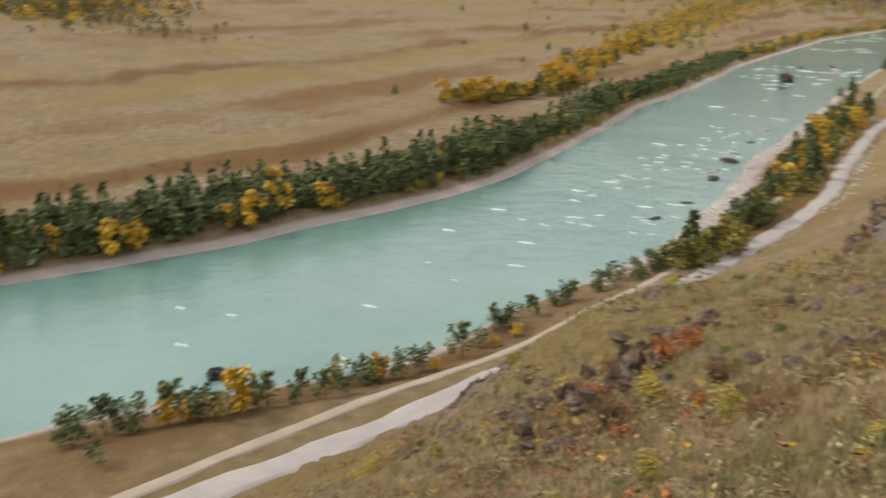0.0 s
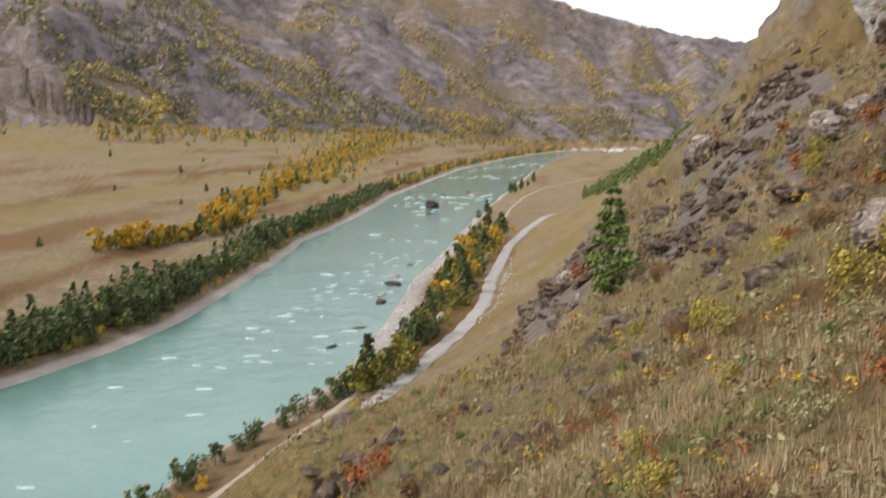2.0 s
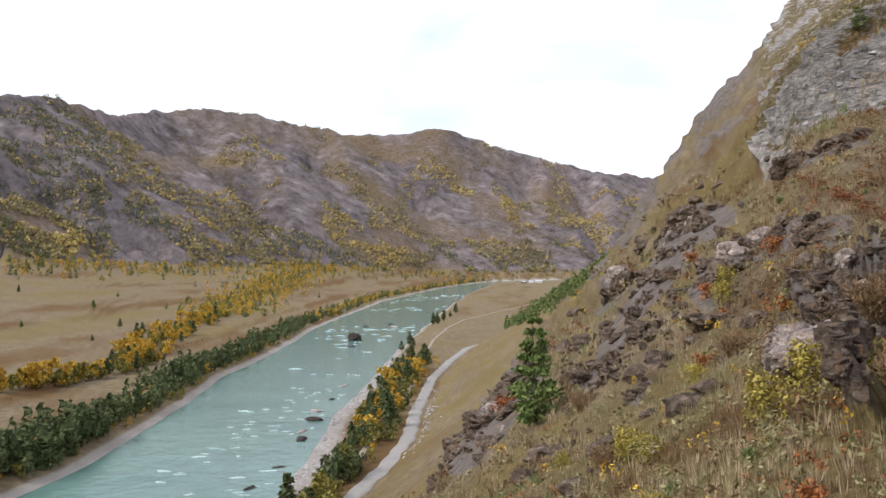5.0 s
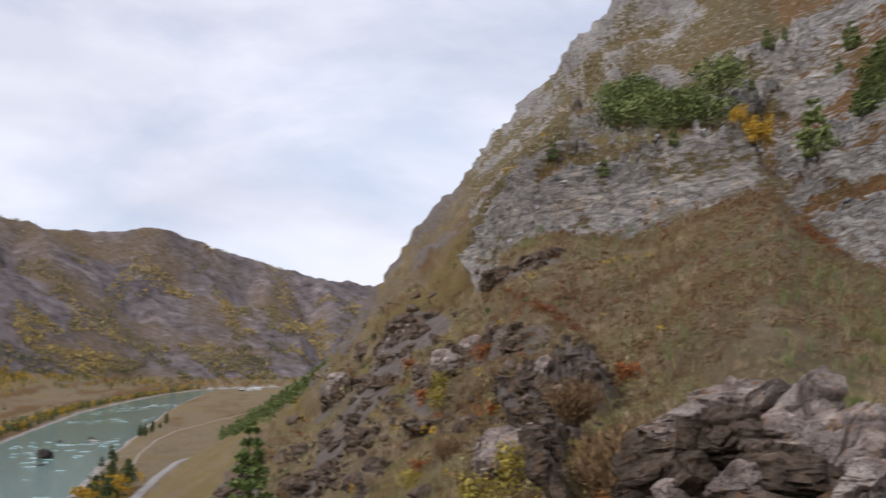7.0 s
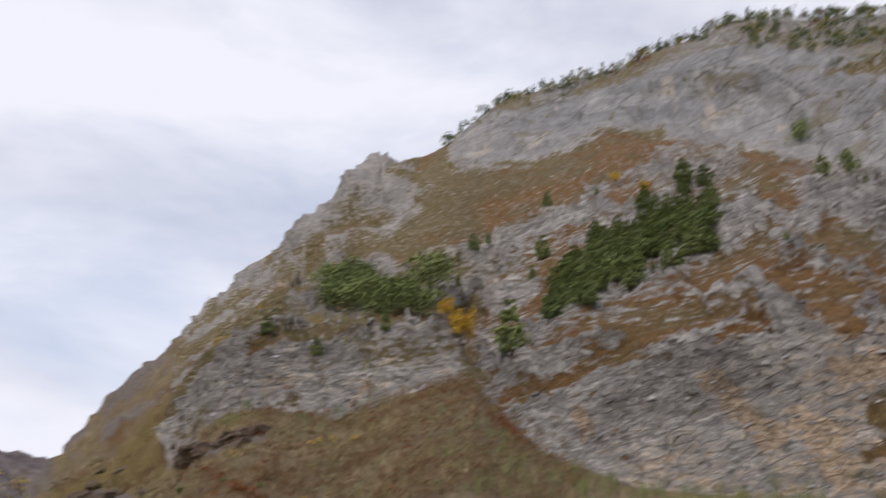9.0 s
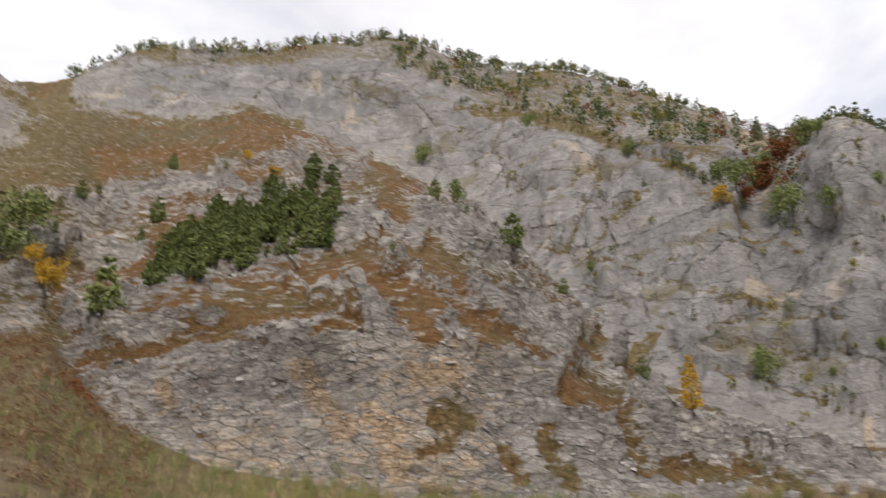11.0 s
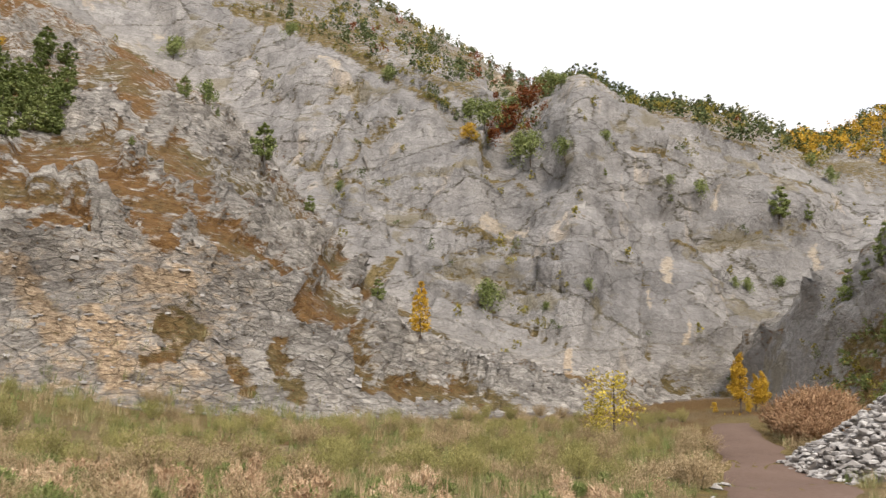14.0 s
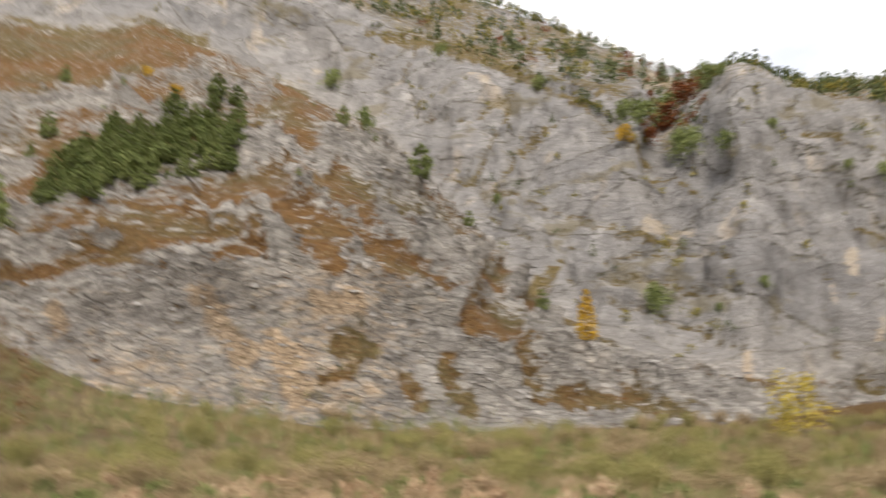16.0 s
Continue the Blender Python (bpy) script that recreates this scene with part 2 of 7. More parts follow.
TURF_b = [(38.6, 12.5, 38.1, 14.0, 0.86), (38.1, 14.0, 39.5, 15.6, 0.86), (55.3, 16.2, 58.7, 16.4, 1.29), (60.3, 19.3, 64.3, 17.2, 1.21), (61.1, 15.2, 63.7, 14.1, 1.0), (66.5, 12.1, 71.8, 10.5, 0.54), (64.0, 6.8, 66.6, 6.7, 0.79), (72.6, 8.7, 74.6, 7.6, 1.21), (71.2, 5.5, 73.5, 2.8, 0.86), (75.9, 6.1, 77.3, 4.3, 0.71), (73.7, 11.8, 74.9, 11.7, 0.71), (63.2, 4.6, 65.0, 5.3, 0.64), (63.9, 12.0, 60.5, 13.1, 0.5), (58.5, 12.8, 55.6, 12.3, 0.5), (68.7, 5.0, 69.9, 3.2, 0.64), (78.8, 12.2, 76.9, 10.1, 0.57), (77.4, 3.7, 83.5, 3.6, 0.57), (83.5, 3.6, 87.4, 2.8, 0.57)]
TURF_c = [(30.0, 14.4, 25.3, 13.3, 0.32), (25.3, 13.3, 23.7, 12.2, 0.32), (26.8, 9.1, 22.1, 7.7, 0.36), (22.1, 7.7, 19.8, 6.7, 0.36)]
TURF = TURF_a + TURF_b + TURF_c
# grassy ledges and dark seams across the wall
LEDGE_a = [(65.1, 28.1, 70.1, 27.7, 0.39), (70.1, 27.7, 73.6, 26.8, 0.39), (73.6, 26.8, 76.6, 25.6, 0.39), (76.6, 25.6, 80.7, 24.0, 0.39), (80.7, 24.0, 82.7, 22.3, 0.39), (82.7, 22.3, 86.1, 20.1, 0.39), (68.5, 28.2, 68.6, 26.8, 0.14), (68.6, 26.8, 67.7, 24.8, 0.14), (75.9, 24.5, 74.5, 21.2, 0.18), (74.5, 21.2, 73.1, 18.3, 0.18), (73.1, 18.3, 68.3, 19.7, 0.18), (68.5, 24.2, 69.1, 22.8, 0.14), (69.1, 22.8, 72.9, 22.6, 0.14), (72.9, 22.6, 75.9, 24.5, 0.14), (79.7, 23.0, 76.2, 20.5, 0.18), (76.2, 20.5, 75.3, 18.9, 0.18), (73.6, 18.0, 76.4, 17.6, 0.32), (76.4, 17.6, 79.7, 16.9, 0.32)]
LEDGE_b = [(79.7, 16.9, 81.7, 16.4, 0.32), (81.7, 16.4, 87.3, 14.3, 0.32), (74.8, 17.3, 74.5, 15.8, 0.14), (74.5, 15.8, 77.9, 14.3, 0.14), (77.9, 14.3, 80.6, 15.0, 0.14), (79.1, 13.4, 82.7, 13.2, 0.32), (82.7, 13.2, 87.3, 13.5, 0.32), (87.3, 13.5, 91.0, 12.6, 0.32), (80.0, 11.9, 84.4, 11.7, 0.29), (84.4, 11.7, 89.5, 10.7, 0.29), (82.4, 10.4, 87.2, 9.1, 0.21), (87.2, 9.1, 91.1, 7.3, 0.21), (88.9, 17.2, 86.1, 19.1, 0.18), (102.6, 18.4, 104.4, 18.6, 0.18), (104.4, 18.6, 106.5, 17.7, 0.18), (106.5, 17.7, 108.9, 16.0, 0.18), (95.4, 20.8, 99.9, 19.3, 0.11), (99.9, 19.3, 101.8, 17.0, 0.11)]
LEDGE_c = [(98.3, 14.5, 101.2, 13.7, 0.21), (101.2, 13.7, 103.8, 14.7, 0.21), (103.8, 14.7, 107.2, 14.7, 0.21), (96.4, 13.2, 96.0, 9.3, 0.11), (96.0, 9.3, 96.7, 6.3, 0.11), (97.8, 5.2, 102.1, 4.6, 0.43)]
LEDGE = LEDGE_a + LEDGE_b + LEDGE_c
# bare pale ribs of rock in the grass
SCREE = [(60.9, 16.7, 63.5, 15.3, 0.39), (63.5, 15.3, 66.3, 13.6, 0.39), (55.6, 18.9, 59.2, 20.1, 0.79), (59.2, 20.1, 62.2, 19.2, 0.79), (58.5, 15.3, 55.3, 14.2, 0.36), (58.8, 13.5, 60.9, 13.1, 0.43), (44.7, 20.5, 48.8, 21.6, 0.64), (26.7, 20.5, 29.5, 23.1, 0.86), (29.5, 23.1, 31.8, 25.7, 0.86), (31.8, 25.7, 34.1, 22.6, 0.86), (39.9, 15.6, 43.3, 16.5, 0.64), (54.5, 11.1, 57.7, 11.2, 0.64), (57.7, 11.2, 61.7, 12.1, 0.64)]
# fresh yellow-buff faces of the crag and the wall
BUFF_a = [(54.7, 9.8, 56.2, 8.2, 1.07), (56.2, 8.2, 57.9, 6.2, 1.07), (59.6, 7.2, 61.2, 5.9, 0.93), (61.2, 5.9, 61.7, 3.6, 0.93), (62.6, 9.7, 65.3, 9.5, 0.5), (62.5, 9.7, 64.8, 9.9, 0.57), (46.1, 8.0, 46.5, 6.9, 0.43), (85.8, 16.0, 88.2, 14.8, 0.61), (73.1, 24.9, 74.2, 24.7, 0.32), (60.9, 25.8, 61.4, 25.5, 0.32), (101.6, 17.7, 101.3, 16.5, 0.21), (97.9, 13.0, 97.8, 11.5, 0.29), (96.5, 10.8, 96.5, 9.6, 0.21), (91.4, 7.3, 91.3, 5.4, 0.25), (98.6, 8.5, 98.5, 7.1, 0.21), (107.1, 13.4, 107.4, 12.4, 0.32), (87.2, 24.8, 85.9, 25.2, 0.32), (25.7, 17.7, 25.5, 15.6, 0.25)]
BUFF_b = [(31.3, 9.8, 31.7, 10.1, 0.21), (46.4, 7.6, 46.4, 6.6, 0.25), (24.9, 10.2, 26.8, 10.4, 0.21)]
BUFF = BUFF_a + BUFF_b
# dark ribs of rock in the slope below the terrace
RIB_a = [(16.4, 2.3, 14.0, 1.3, 0.86), (14.0, 1.3, 11.6, -2.0, 0.86), (11.6, -2.0, 9.2, -5.7, 0.86), (9.2, -5.7, 7.4, -8.7, 0.86), (23.4, 1.6, 20.0, 1.1, 0.86), (20.0, 1.1, 17.2, -0.3, 0.86), (17.2, -0.3, 15.3, -2.5, 0.86), (3.8, -7.5, 1.8, -10.1, 0.86), (1.8, -10.1, -1.0, -13.6, 0.86), (22.1, -4.4, 24.8, -2.5, 0.93), (24.8, -2.5, 27.6, -3.1, 0.93), (25.6, -5.8, 24.8, -9.9, 0.93), (10.6, -9.5, 12.2, -6.9, 0.36), (10.6, -1.2, 8.2, -3.8, 0.43), (15.3, -0.9, 18.3, 0.6, 0.57), (18.3, 0.6, 23.3, 1.0, 0.57), (13.0, 0.6, 15.2, 2.9, 0.43), (19.9, 5.5, 22.3, 6.2, 0.46)]
RIB_b = [(22.3, 6.2, 25.3, 7.0, 0.46)]
RIB = RIB_a + RIB_b
# great slabs that stand out of the wall, and gullies: bearing, angle, half widths, metres
SWELLS = [(72.6, 24.3, 2.68, 1.61, 2.4), (85.3, 19.5, 3.04, 2.86, 2.2), (76.9, 15.9, 2.5, 1.43, 1.8), (92.1, 21.4, 2.14, 3.21, 2.5), (98.8, 18.6, 3.21, 1.96, 1.6), (86.1, 20.2, 1.25, 2.14, -4.5), (83.5, 22.3, 1.43, 0.89, -2.5), (99.7, 9.3, 3.57, 3.93, 1.5), (91.1, 11.5, 2.5, 3.21, 1.2), (99.9, 4.7, 2.14, 0.5, -4.0), (105.9, 16.4, 2.86, 1.43, 1.8)]


def bank(y):
    """x of the far and of the near waterline at y."""
    wobble = 1.8 * fbm(y, 0 * y, size=46.0, octaves=3)
    return along(FAR_BANK, y) + wobble, along(NEAR_BANK, y) + 3.0 * fbm(y, 0 * y + 300, size=38.0, octaves=3)


def mountain_ribs(x, y):
    """Spurs and gullies that run down from the crest of the range."""
    return fbm(x * 0.85 + y * 0.5, y * 0.42 - x * 0.2, size=520, octaves=5, gain=0.44, ridged=True)


def land(x, y, rough=True):
    """Height of the ground at x, y, with rock (0..1) and the kind of place."""
    x, y = np.asarray(x, float), np.asarray(y, float)
    r = np.hypot(x, y) + 1e-6
    az = np.degrees(np.arctan2(x, y))
    az = np.where(az < -120, az + 360, az)
    far_x, near_x = bank(y)
    u, v = far_x - x, x - near_x
    in_river = np.minimum(-u, -v)
    # valley floor
    foot_r, foot_z = along(RANGE_FOOT, az), along(RANGE_FOOT, az, 2)
    gap = np.clip(foot_r - r, 0, None)
    s = np.clip(u / (u + gap * 0.75 + 1), 0, 1)
    steps = 2.6 * smooth(70, 88, u + 12 * fbm(x, y, size=90, octaves=3)) + 3.0 * smooth(210, 232, u + 26 * fbm(x + 900, y, size=130, octaves=3))
    far_side = 1.0 + 2.2 * smooth(3, 14, u) + steps + (foot_z - 8) * s ** 1.35
    near_side = 0.9 + 4.0 * smooth(5, 26, v)
    valley = np.where(u > 0, np.minimum(far_side, 0.02 + u * 0.35), np.where(v > 0, np.minimum(near_side, 0.02 + v * 0.28), -np.clip(in_river, 0, 12) * 0.25))
    if rough:
        dry = np.clip(np.maximum(u, v) / 12, 0, 1)
        valley = valley + dry * (0.5 * fbm(x, y, size=26, octaves=4) + 0.14 * fbm(x, y, size=3.4, octaves=2))
    # hillside above the road
    d = (x - along(TOE, y)) * 0.9
    rise = np.where(d > 0, 5.0 + 63.4 * np.clip(d / 88, 0, None) ** 1.12, valley)
    rise = rise + 8.0 * np.exp(-((x + 19) ** 2 / (2 * 11.0 ** 2) + (y - 63) ** 2 / (2 * 17.0 ** 2))) * (d > 0)
    low = 5.0 + 0.62 * d
    rise = np.where(y > 420, low + (rise - low) * (1 - smooth(420, 700, y)), rise)
    cap = 68.5 + 0.030 * np.clip(r - 12, 0, 60) + 95 * smooth(120, 520, y) - 0.02 * r * smooth(100, 200, az)
    rise = np.where(d > 0, cap - np.logaddexp(0, (cap - rise) / 2.2) * 2.2, valley)
    rise = np.maximum(rise, valley)
    # the rocky hill, tier by tier
    rings = [np.full_like(r, 12.0)]
    zs = [np.where(az < 26, 58.0, 66.0 - np.clip(36 - az, 0, 10) * 0.8)]
    for table in (CRAG_FOOT, CRAG_TOP, CREST, WALL_FOOT, WALL_TOP, SKYLINE):
        rr = along(table, az)
        rings.append(rr)
        zs.append(EYE + rr * np.tan(np.radians(along(table, az, 2))))
    rings.append(rings[-1] + 130)
    zs.append(zs[-1] - 30)
    rings.append(rings[-1] + 500)
    zs.append(zs[-1] * 0 - 40)
    hill = np.zeros_like(r)
    for stretch in (0.982, 1.0, 1.018):
        tier = np.full_like(r, -60.0)
        for a in range(len(rings) - 1):
            t = (r * stretch - rings[a]) / np.maximum(rings[a + 1] - rings[a], 0.5)
            tier = np.where((t >= 0) & (t <= 1), zs[a] + (zs[a + 1] - zs[a]) * t, tier)
        hill += tier / 3
    hill = np.where((az > -8) & (az < 200), hill, -60.0)
    # the range behind
    top_r = along(RANGE_TOP, az)
    top_z = EYE + top_r * np.tan(np.radians(along(RANGE_TOP, az, 2)))
    t = np.clip((r - foot_r) / np.maximum(top_r - foot_r, 1), 0, 1.6)
    climb = np.where(t <= 1, t ** 1.7, 1 - (t - 1) * 0.4)
    back = foot_z + (top_z - foot_z) * climb
    if rough:
        ribs = mountain_ribs(x, y)
        back = back + np.clip(t * np.clip(1.0 - t, 0, 1) ** 1.25 * 4.2, 0, 1) * (95 * ribs - 60) + smooth(0, 0.1, t) * 8 * fbm(x, y, size=60, octaves=4, ridged=True)
    wander = 1.0 + (0.42 * fbm(x, y, size=230, octaves=4) if rough else 0.0)
    shift = 55 * fbm(x + 500, y, size=330, octaves=3) if rough else 0.0
    for line, side in RIDGES:
        pts = [(pr * math.sin(radians(a)), pr * math.cos(radians(a)), EYE + pr * math.tan(radians(el_))) for a, pr, el_ in line]
        for (ax, ay, az_), (bx, by, bz) in zip(pts[:-1], pts[1:]):
            ex, ey = bx - ax, by - ay
            along_it = np.clip(((x - ax) * ex + (y - ay) * ey) / (ex * ex + ey * ey), 0, 1)
            off = np.hypot(x - ax - ex * along_it, y - ay - ey * along_it)
            crest = az_ + (bz - az_) * along_it - off * side * wander + shift * smooth(0, 160, off) * 0.35
            back = np.where(r > foot_r, np.maximum(back, np.minimum(crest, foot_z + (r - foot_r) * 0.5)), back)
    base = np.maximum(valley, rise)
    z = np.maximum(base, hill)
    is_hill = (hill > base + 0.2)
    is_back = r > foot_r
    z = np.where(is_back, np.maximum(z, back), z)
    return z, dict(az=az, r=r, u=u, v=v, d=d, rings=rings, hill=is_hill, back=is_back & (back >= z - 1e-6), t=t, valley=(valley >= rise - 0.01) & ~is_hill & ~is_back)


# ---- materials ----
def material(name, roughness=0.9, specular=0.2):
    m = bpy.data.materials.new(name)
    m.use_nodes = True
    nodes, links = m.node_tree.nodes, m.node_tree.links
    bsdf = nodes["Principled BSDF"]
    bsdf.inputs["Roughness"].default_value = roughness
    bsdf.inputs["Specular IOR Level"].default_value = specular
    return m, nodes, links, bsdf


def noise_of(nodes, links, scale, detail=4.0, rough=0.55, where=None, distortion=0.0):
    if where is None:
        where = nodes.get("place") or nodes.new("ShaderNodeNewGeometry")
        where.name = "place"
        where = where.outputs["Position"]
    n = node(nodes, "ShaderNodeTexNoise", Scale=scale, Detail=detail, Roughness=rough, Distortion=distortion)
    links.new(where, n.inputs["Vector"])
    return n.outputs["Fac"]


def ramp(nodes, links, source, *stops):
    r = nodes.new("ShaderNodeValToRGB")
    els = r.color_ramp.elements
    while len(els) < len(stops):
        els.new(0.5)
    for e, (at, colour) in zip(els, stops):
        e.position = at
        e.color = (*colour, 1) if len(colour) == 3 else colour
    links.new(source, r.inputs[0])
    return r.outputs[0]


def mixed(nodes, links, fac, a, b, kind="MIX"):
    m = nodes.new("ShaderNodeMix")
    m.data_type, m.blend_type = "RGBA", kind
    for source, slot in ((fac, m.inputs[0]), (a, m.inputs[6]), (b, m.inputs[7])):
        if isinstance(source, (int, float)):
            slot.default_value = source
        elif isinstance(source, tuple):
            slot.default_value = (*source, 1)
        else:
            links.new(source, slot)
    return m.outputs[2]


def bumped(nodes, links, bsdf, height, strength=0.5, distance=0.1):
    b = node(nodes, "ShaderNodeBump", Strength=strength, Distance=distance)
    links.new(height, b.inputs["Height"])
    links.new(b.outputs[0], bsdf.inputs["Normal"])


def maths(nodes, links, op, a, b=None):
    m = nodes.new("ShaderNodeMath")
    m.operation = op
    for source, slot in ((a, m.inputs[0]), (b, m.inputs[1])):
        if source is None:
            continue
        if isinstance(source, (int, float)):
            slot.default_value = source
        else:
            links.new(source, slot)
    return m.outputs[0]


def cover_mask(nodes, links, name):
    """The four kinds of cover of the land, as separate channels."""
    a = node(nodes, "ShaderNodeAttribute", attribute_name=name)
    s = nodes.new("ShaderNodeSeparateColor")
    links.new(a.outputs["Color"], s.inputs[0])
    return s.outputs[0], s.outputs[1], s.outputs[2], a.outputs["Alpha"]


def sharpened(nodes, links, mask, grain, width=0.25):
    """A soft mask broken up by a grain."""
    s = maths(nodes, links, "ADD", mask, maths(nodes, links, "MULTIPLY", maths(nodes, links, "SUBTRACT", grain, 0.5), 1.1))
    m = node(nodes, "ShaderNodeMapRange")
    m.inputs[1].default_value, m.inputs[2].default_value = 0.5 - width / 2, 0.5 + width / 2
    links.new(s, m.inputs[0])
    return m.outputs[0]


def make_land_material():
    m, n, l, bsdf = material("hillside_ground", 0.95, 0.1)
    rock, rust, green, sand = cover_mask(n, l, "cover")
    big, mid = noise_of(n, l, 0.045, 5), noise_of(n, l, 0.32, 6)
    fine, tiny = noise_of(n, l, 1.8, 6, 0.65), noise_of(n, l, 9.0, 4, 0.7)
    straw = ramp(n, l, mid, (0.3, (0.165, 0.13, 0.08)), (0.5, (0.25, 0.202, 0.132)), (0.72, (0.345, 0.285, 0.192)))
    olive = ramp(n, l, fine, (0.3, (0.15, 0.125, 0.05)), (0.55, (0.26, 0.205, 0.09)), (0.75, (0.38, 0.295, 0.145)))
    ochre = ramp(n, l, fine, (0.3, (0.11, 0.065, 0.03)), (0.55, (0.195, 0.12, 0.05)), (0.75, (0.26, 0.17, 0.08)))
    shingle = ramp(n, l, tiny, (0.3, (0.29, 0.27, 0.255)), (0.6, (0.50, 0.475, 0.455)), (0.8, (0.66, 0.64, 0.615)))
    veined = noise_of(n, l, 0.6, 9, 0.72)
    stone = ramp(n, l, veined, (0.28, (0.10, 0.088, 0.08)), (0.42, (0.23, 0.215, 0.20)), (0.56, (0.33, 0.31, 0.295)), (0.75, (0.45, 0.43, 0.41)))
    buff = ramp(n, l, fine, (0.3, (0.30, 0.20, 0.11)), (0.7, (0.50, 0.37, 0.235)))
    stain = ramp(n, l, noise_of(n, l, 0.075, 5, 0.6, distortion=0.6), (0.585, (0, 0, 0)), (0.66, (1, 1, 1)))
    stone = mixed(n, l, maths(n, l, "MULTIPLY", stain, 0.55), stone, buff)
    ground = mixed(n, l, sharpened(n, l, green, fine, 0.5), straw, olive)
    ground = mixed(n, l, sharpened(n, l, rust, fine, 0.4), ground, ochre)
    ground = mixed(n, l, sharpened(n, l, sand, tiny, 0.3), ground, shingle)
    ground = mixed(n, l, ramp(n, l, big, (0.35, (0.0, 0.0, 0.0)), (0.7, (0.28, 0.28, 0.28))), ground, (0.12, 0.09, 0.05))
    grain = noise_of(n, l, 26.0, 3, 0.7)
    ground = mixed(n, l, 0.75, ground, ramp(n, l, tiny, (0.3, (0.55, 0.53, 0.5)), (0.5, (1.0, 1.0, 1.0)), (0.7, (1.35, 1.33, 1.3))), "MULTIPLY")
    ground = mixed(n, l, 0.6, ground, ramp(n, l, grain, (0.3, (0.6, 0.6, 0.58)), (0.7, (1.3, 1.3, 1.3))), "MULTIPLY")
    ground = mixed(n, l, 1.0, ground, (0.86, 0.82, 0.785), "MULTIPLY")
    stone = mixed(n, l, 0.75, stone, (0.46, 0.38, 0.32), "MULTIPLY")
    colour = mixed(n, l, sharpened(n, l, rock, fine, 0.22), ground, stone)
    l.new(colour, bsdf.inputs["Base Color"])
    bumped(n, l, bsdf, maths(n, l, "ADD", veined, maths(n, l, "MULTIPLY", tiny, 0.35)), 0.9, 0.6)
    return m


def warped(n, l, where, size, amount):
    """Coordinates shaken a little, so that no joint runs dead straight."""
    shake = node(n, "ShaderNodeTexNoise", Scale=size, Detail=4.0)
    l.new(where, shake.inputs["Vector"])
    off = node(n, "ShaderNodeVectorMath", operation="SUBTRACT")
    l.new(shake.outputs["Color"], off.inputs[0])
    off.inputs[1].default_value = (0.5, 0.5, 0.5)
    scaled = node(n, "ShaderNodeVectorMath", operation="SCALE")
    scaled.inputs["Scale"].default_value = amount
    l.new(off.outputs[0], scaled.inputs[0])
    out = node(n, "ShaderNodeVectorMath", operation="ADD")
    l.new(where, out.inputs[0])
    l.new(scaled.outputs[0], out.inputs[1])
    return out.outputs[0]


def slabs_of(n, l, where, size, width, uneven=None, much=0.0):
    """Joints between slabs of rock (0 in the joint, 1 on the slab), and one value for each slab."""
    edge = node(n, "ShaderNodeTexVoronoi", feature="DISTANCE_TO_EDGE", Scale=size)
    cell = node(n, "ShaderNodeTexVoronoi", feature="F1", Scale=size)
    l.new(where, edge.inputs["Vector"])
    l.new(where, cell.inputs["Vector"])
    split = n.new("ShaderNodeSeparateColor")
    l.new(cell.outputs["Color"], split.inputs[0])
    gap = edge.outputs["Distance"]
    if uneven:
        gap = maths(n, l, "SUBTRACT", gap, maths(n, l, "MULTIPLY", maths(n, l, "SUBTRACT", uneven, 0.5), much))
    return ramp(n, l, gap, (0.0, (0, 0, 0)), (width, (1, 1, 1))), split.outputs[0]


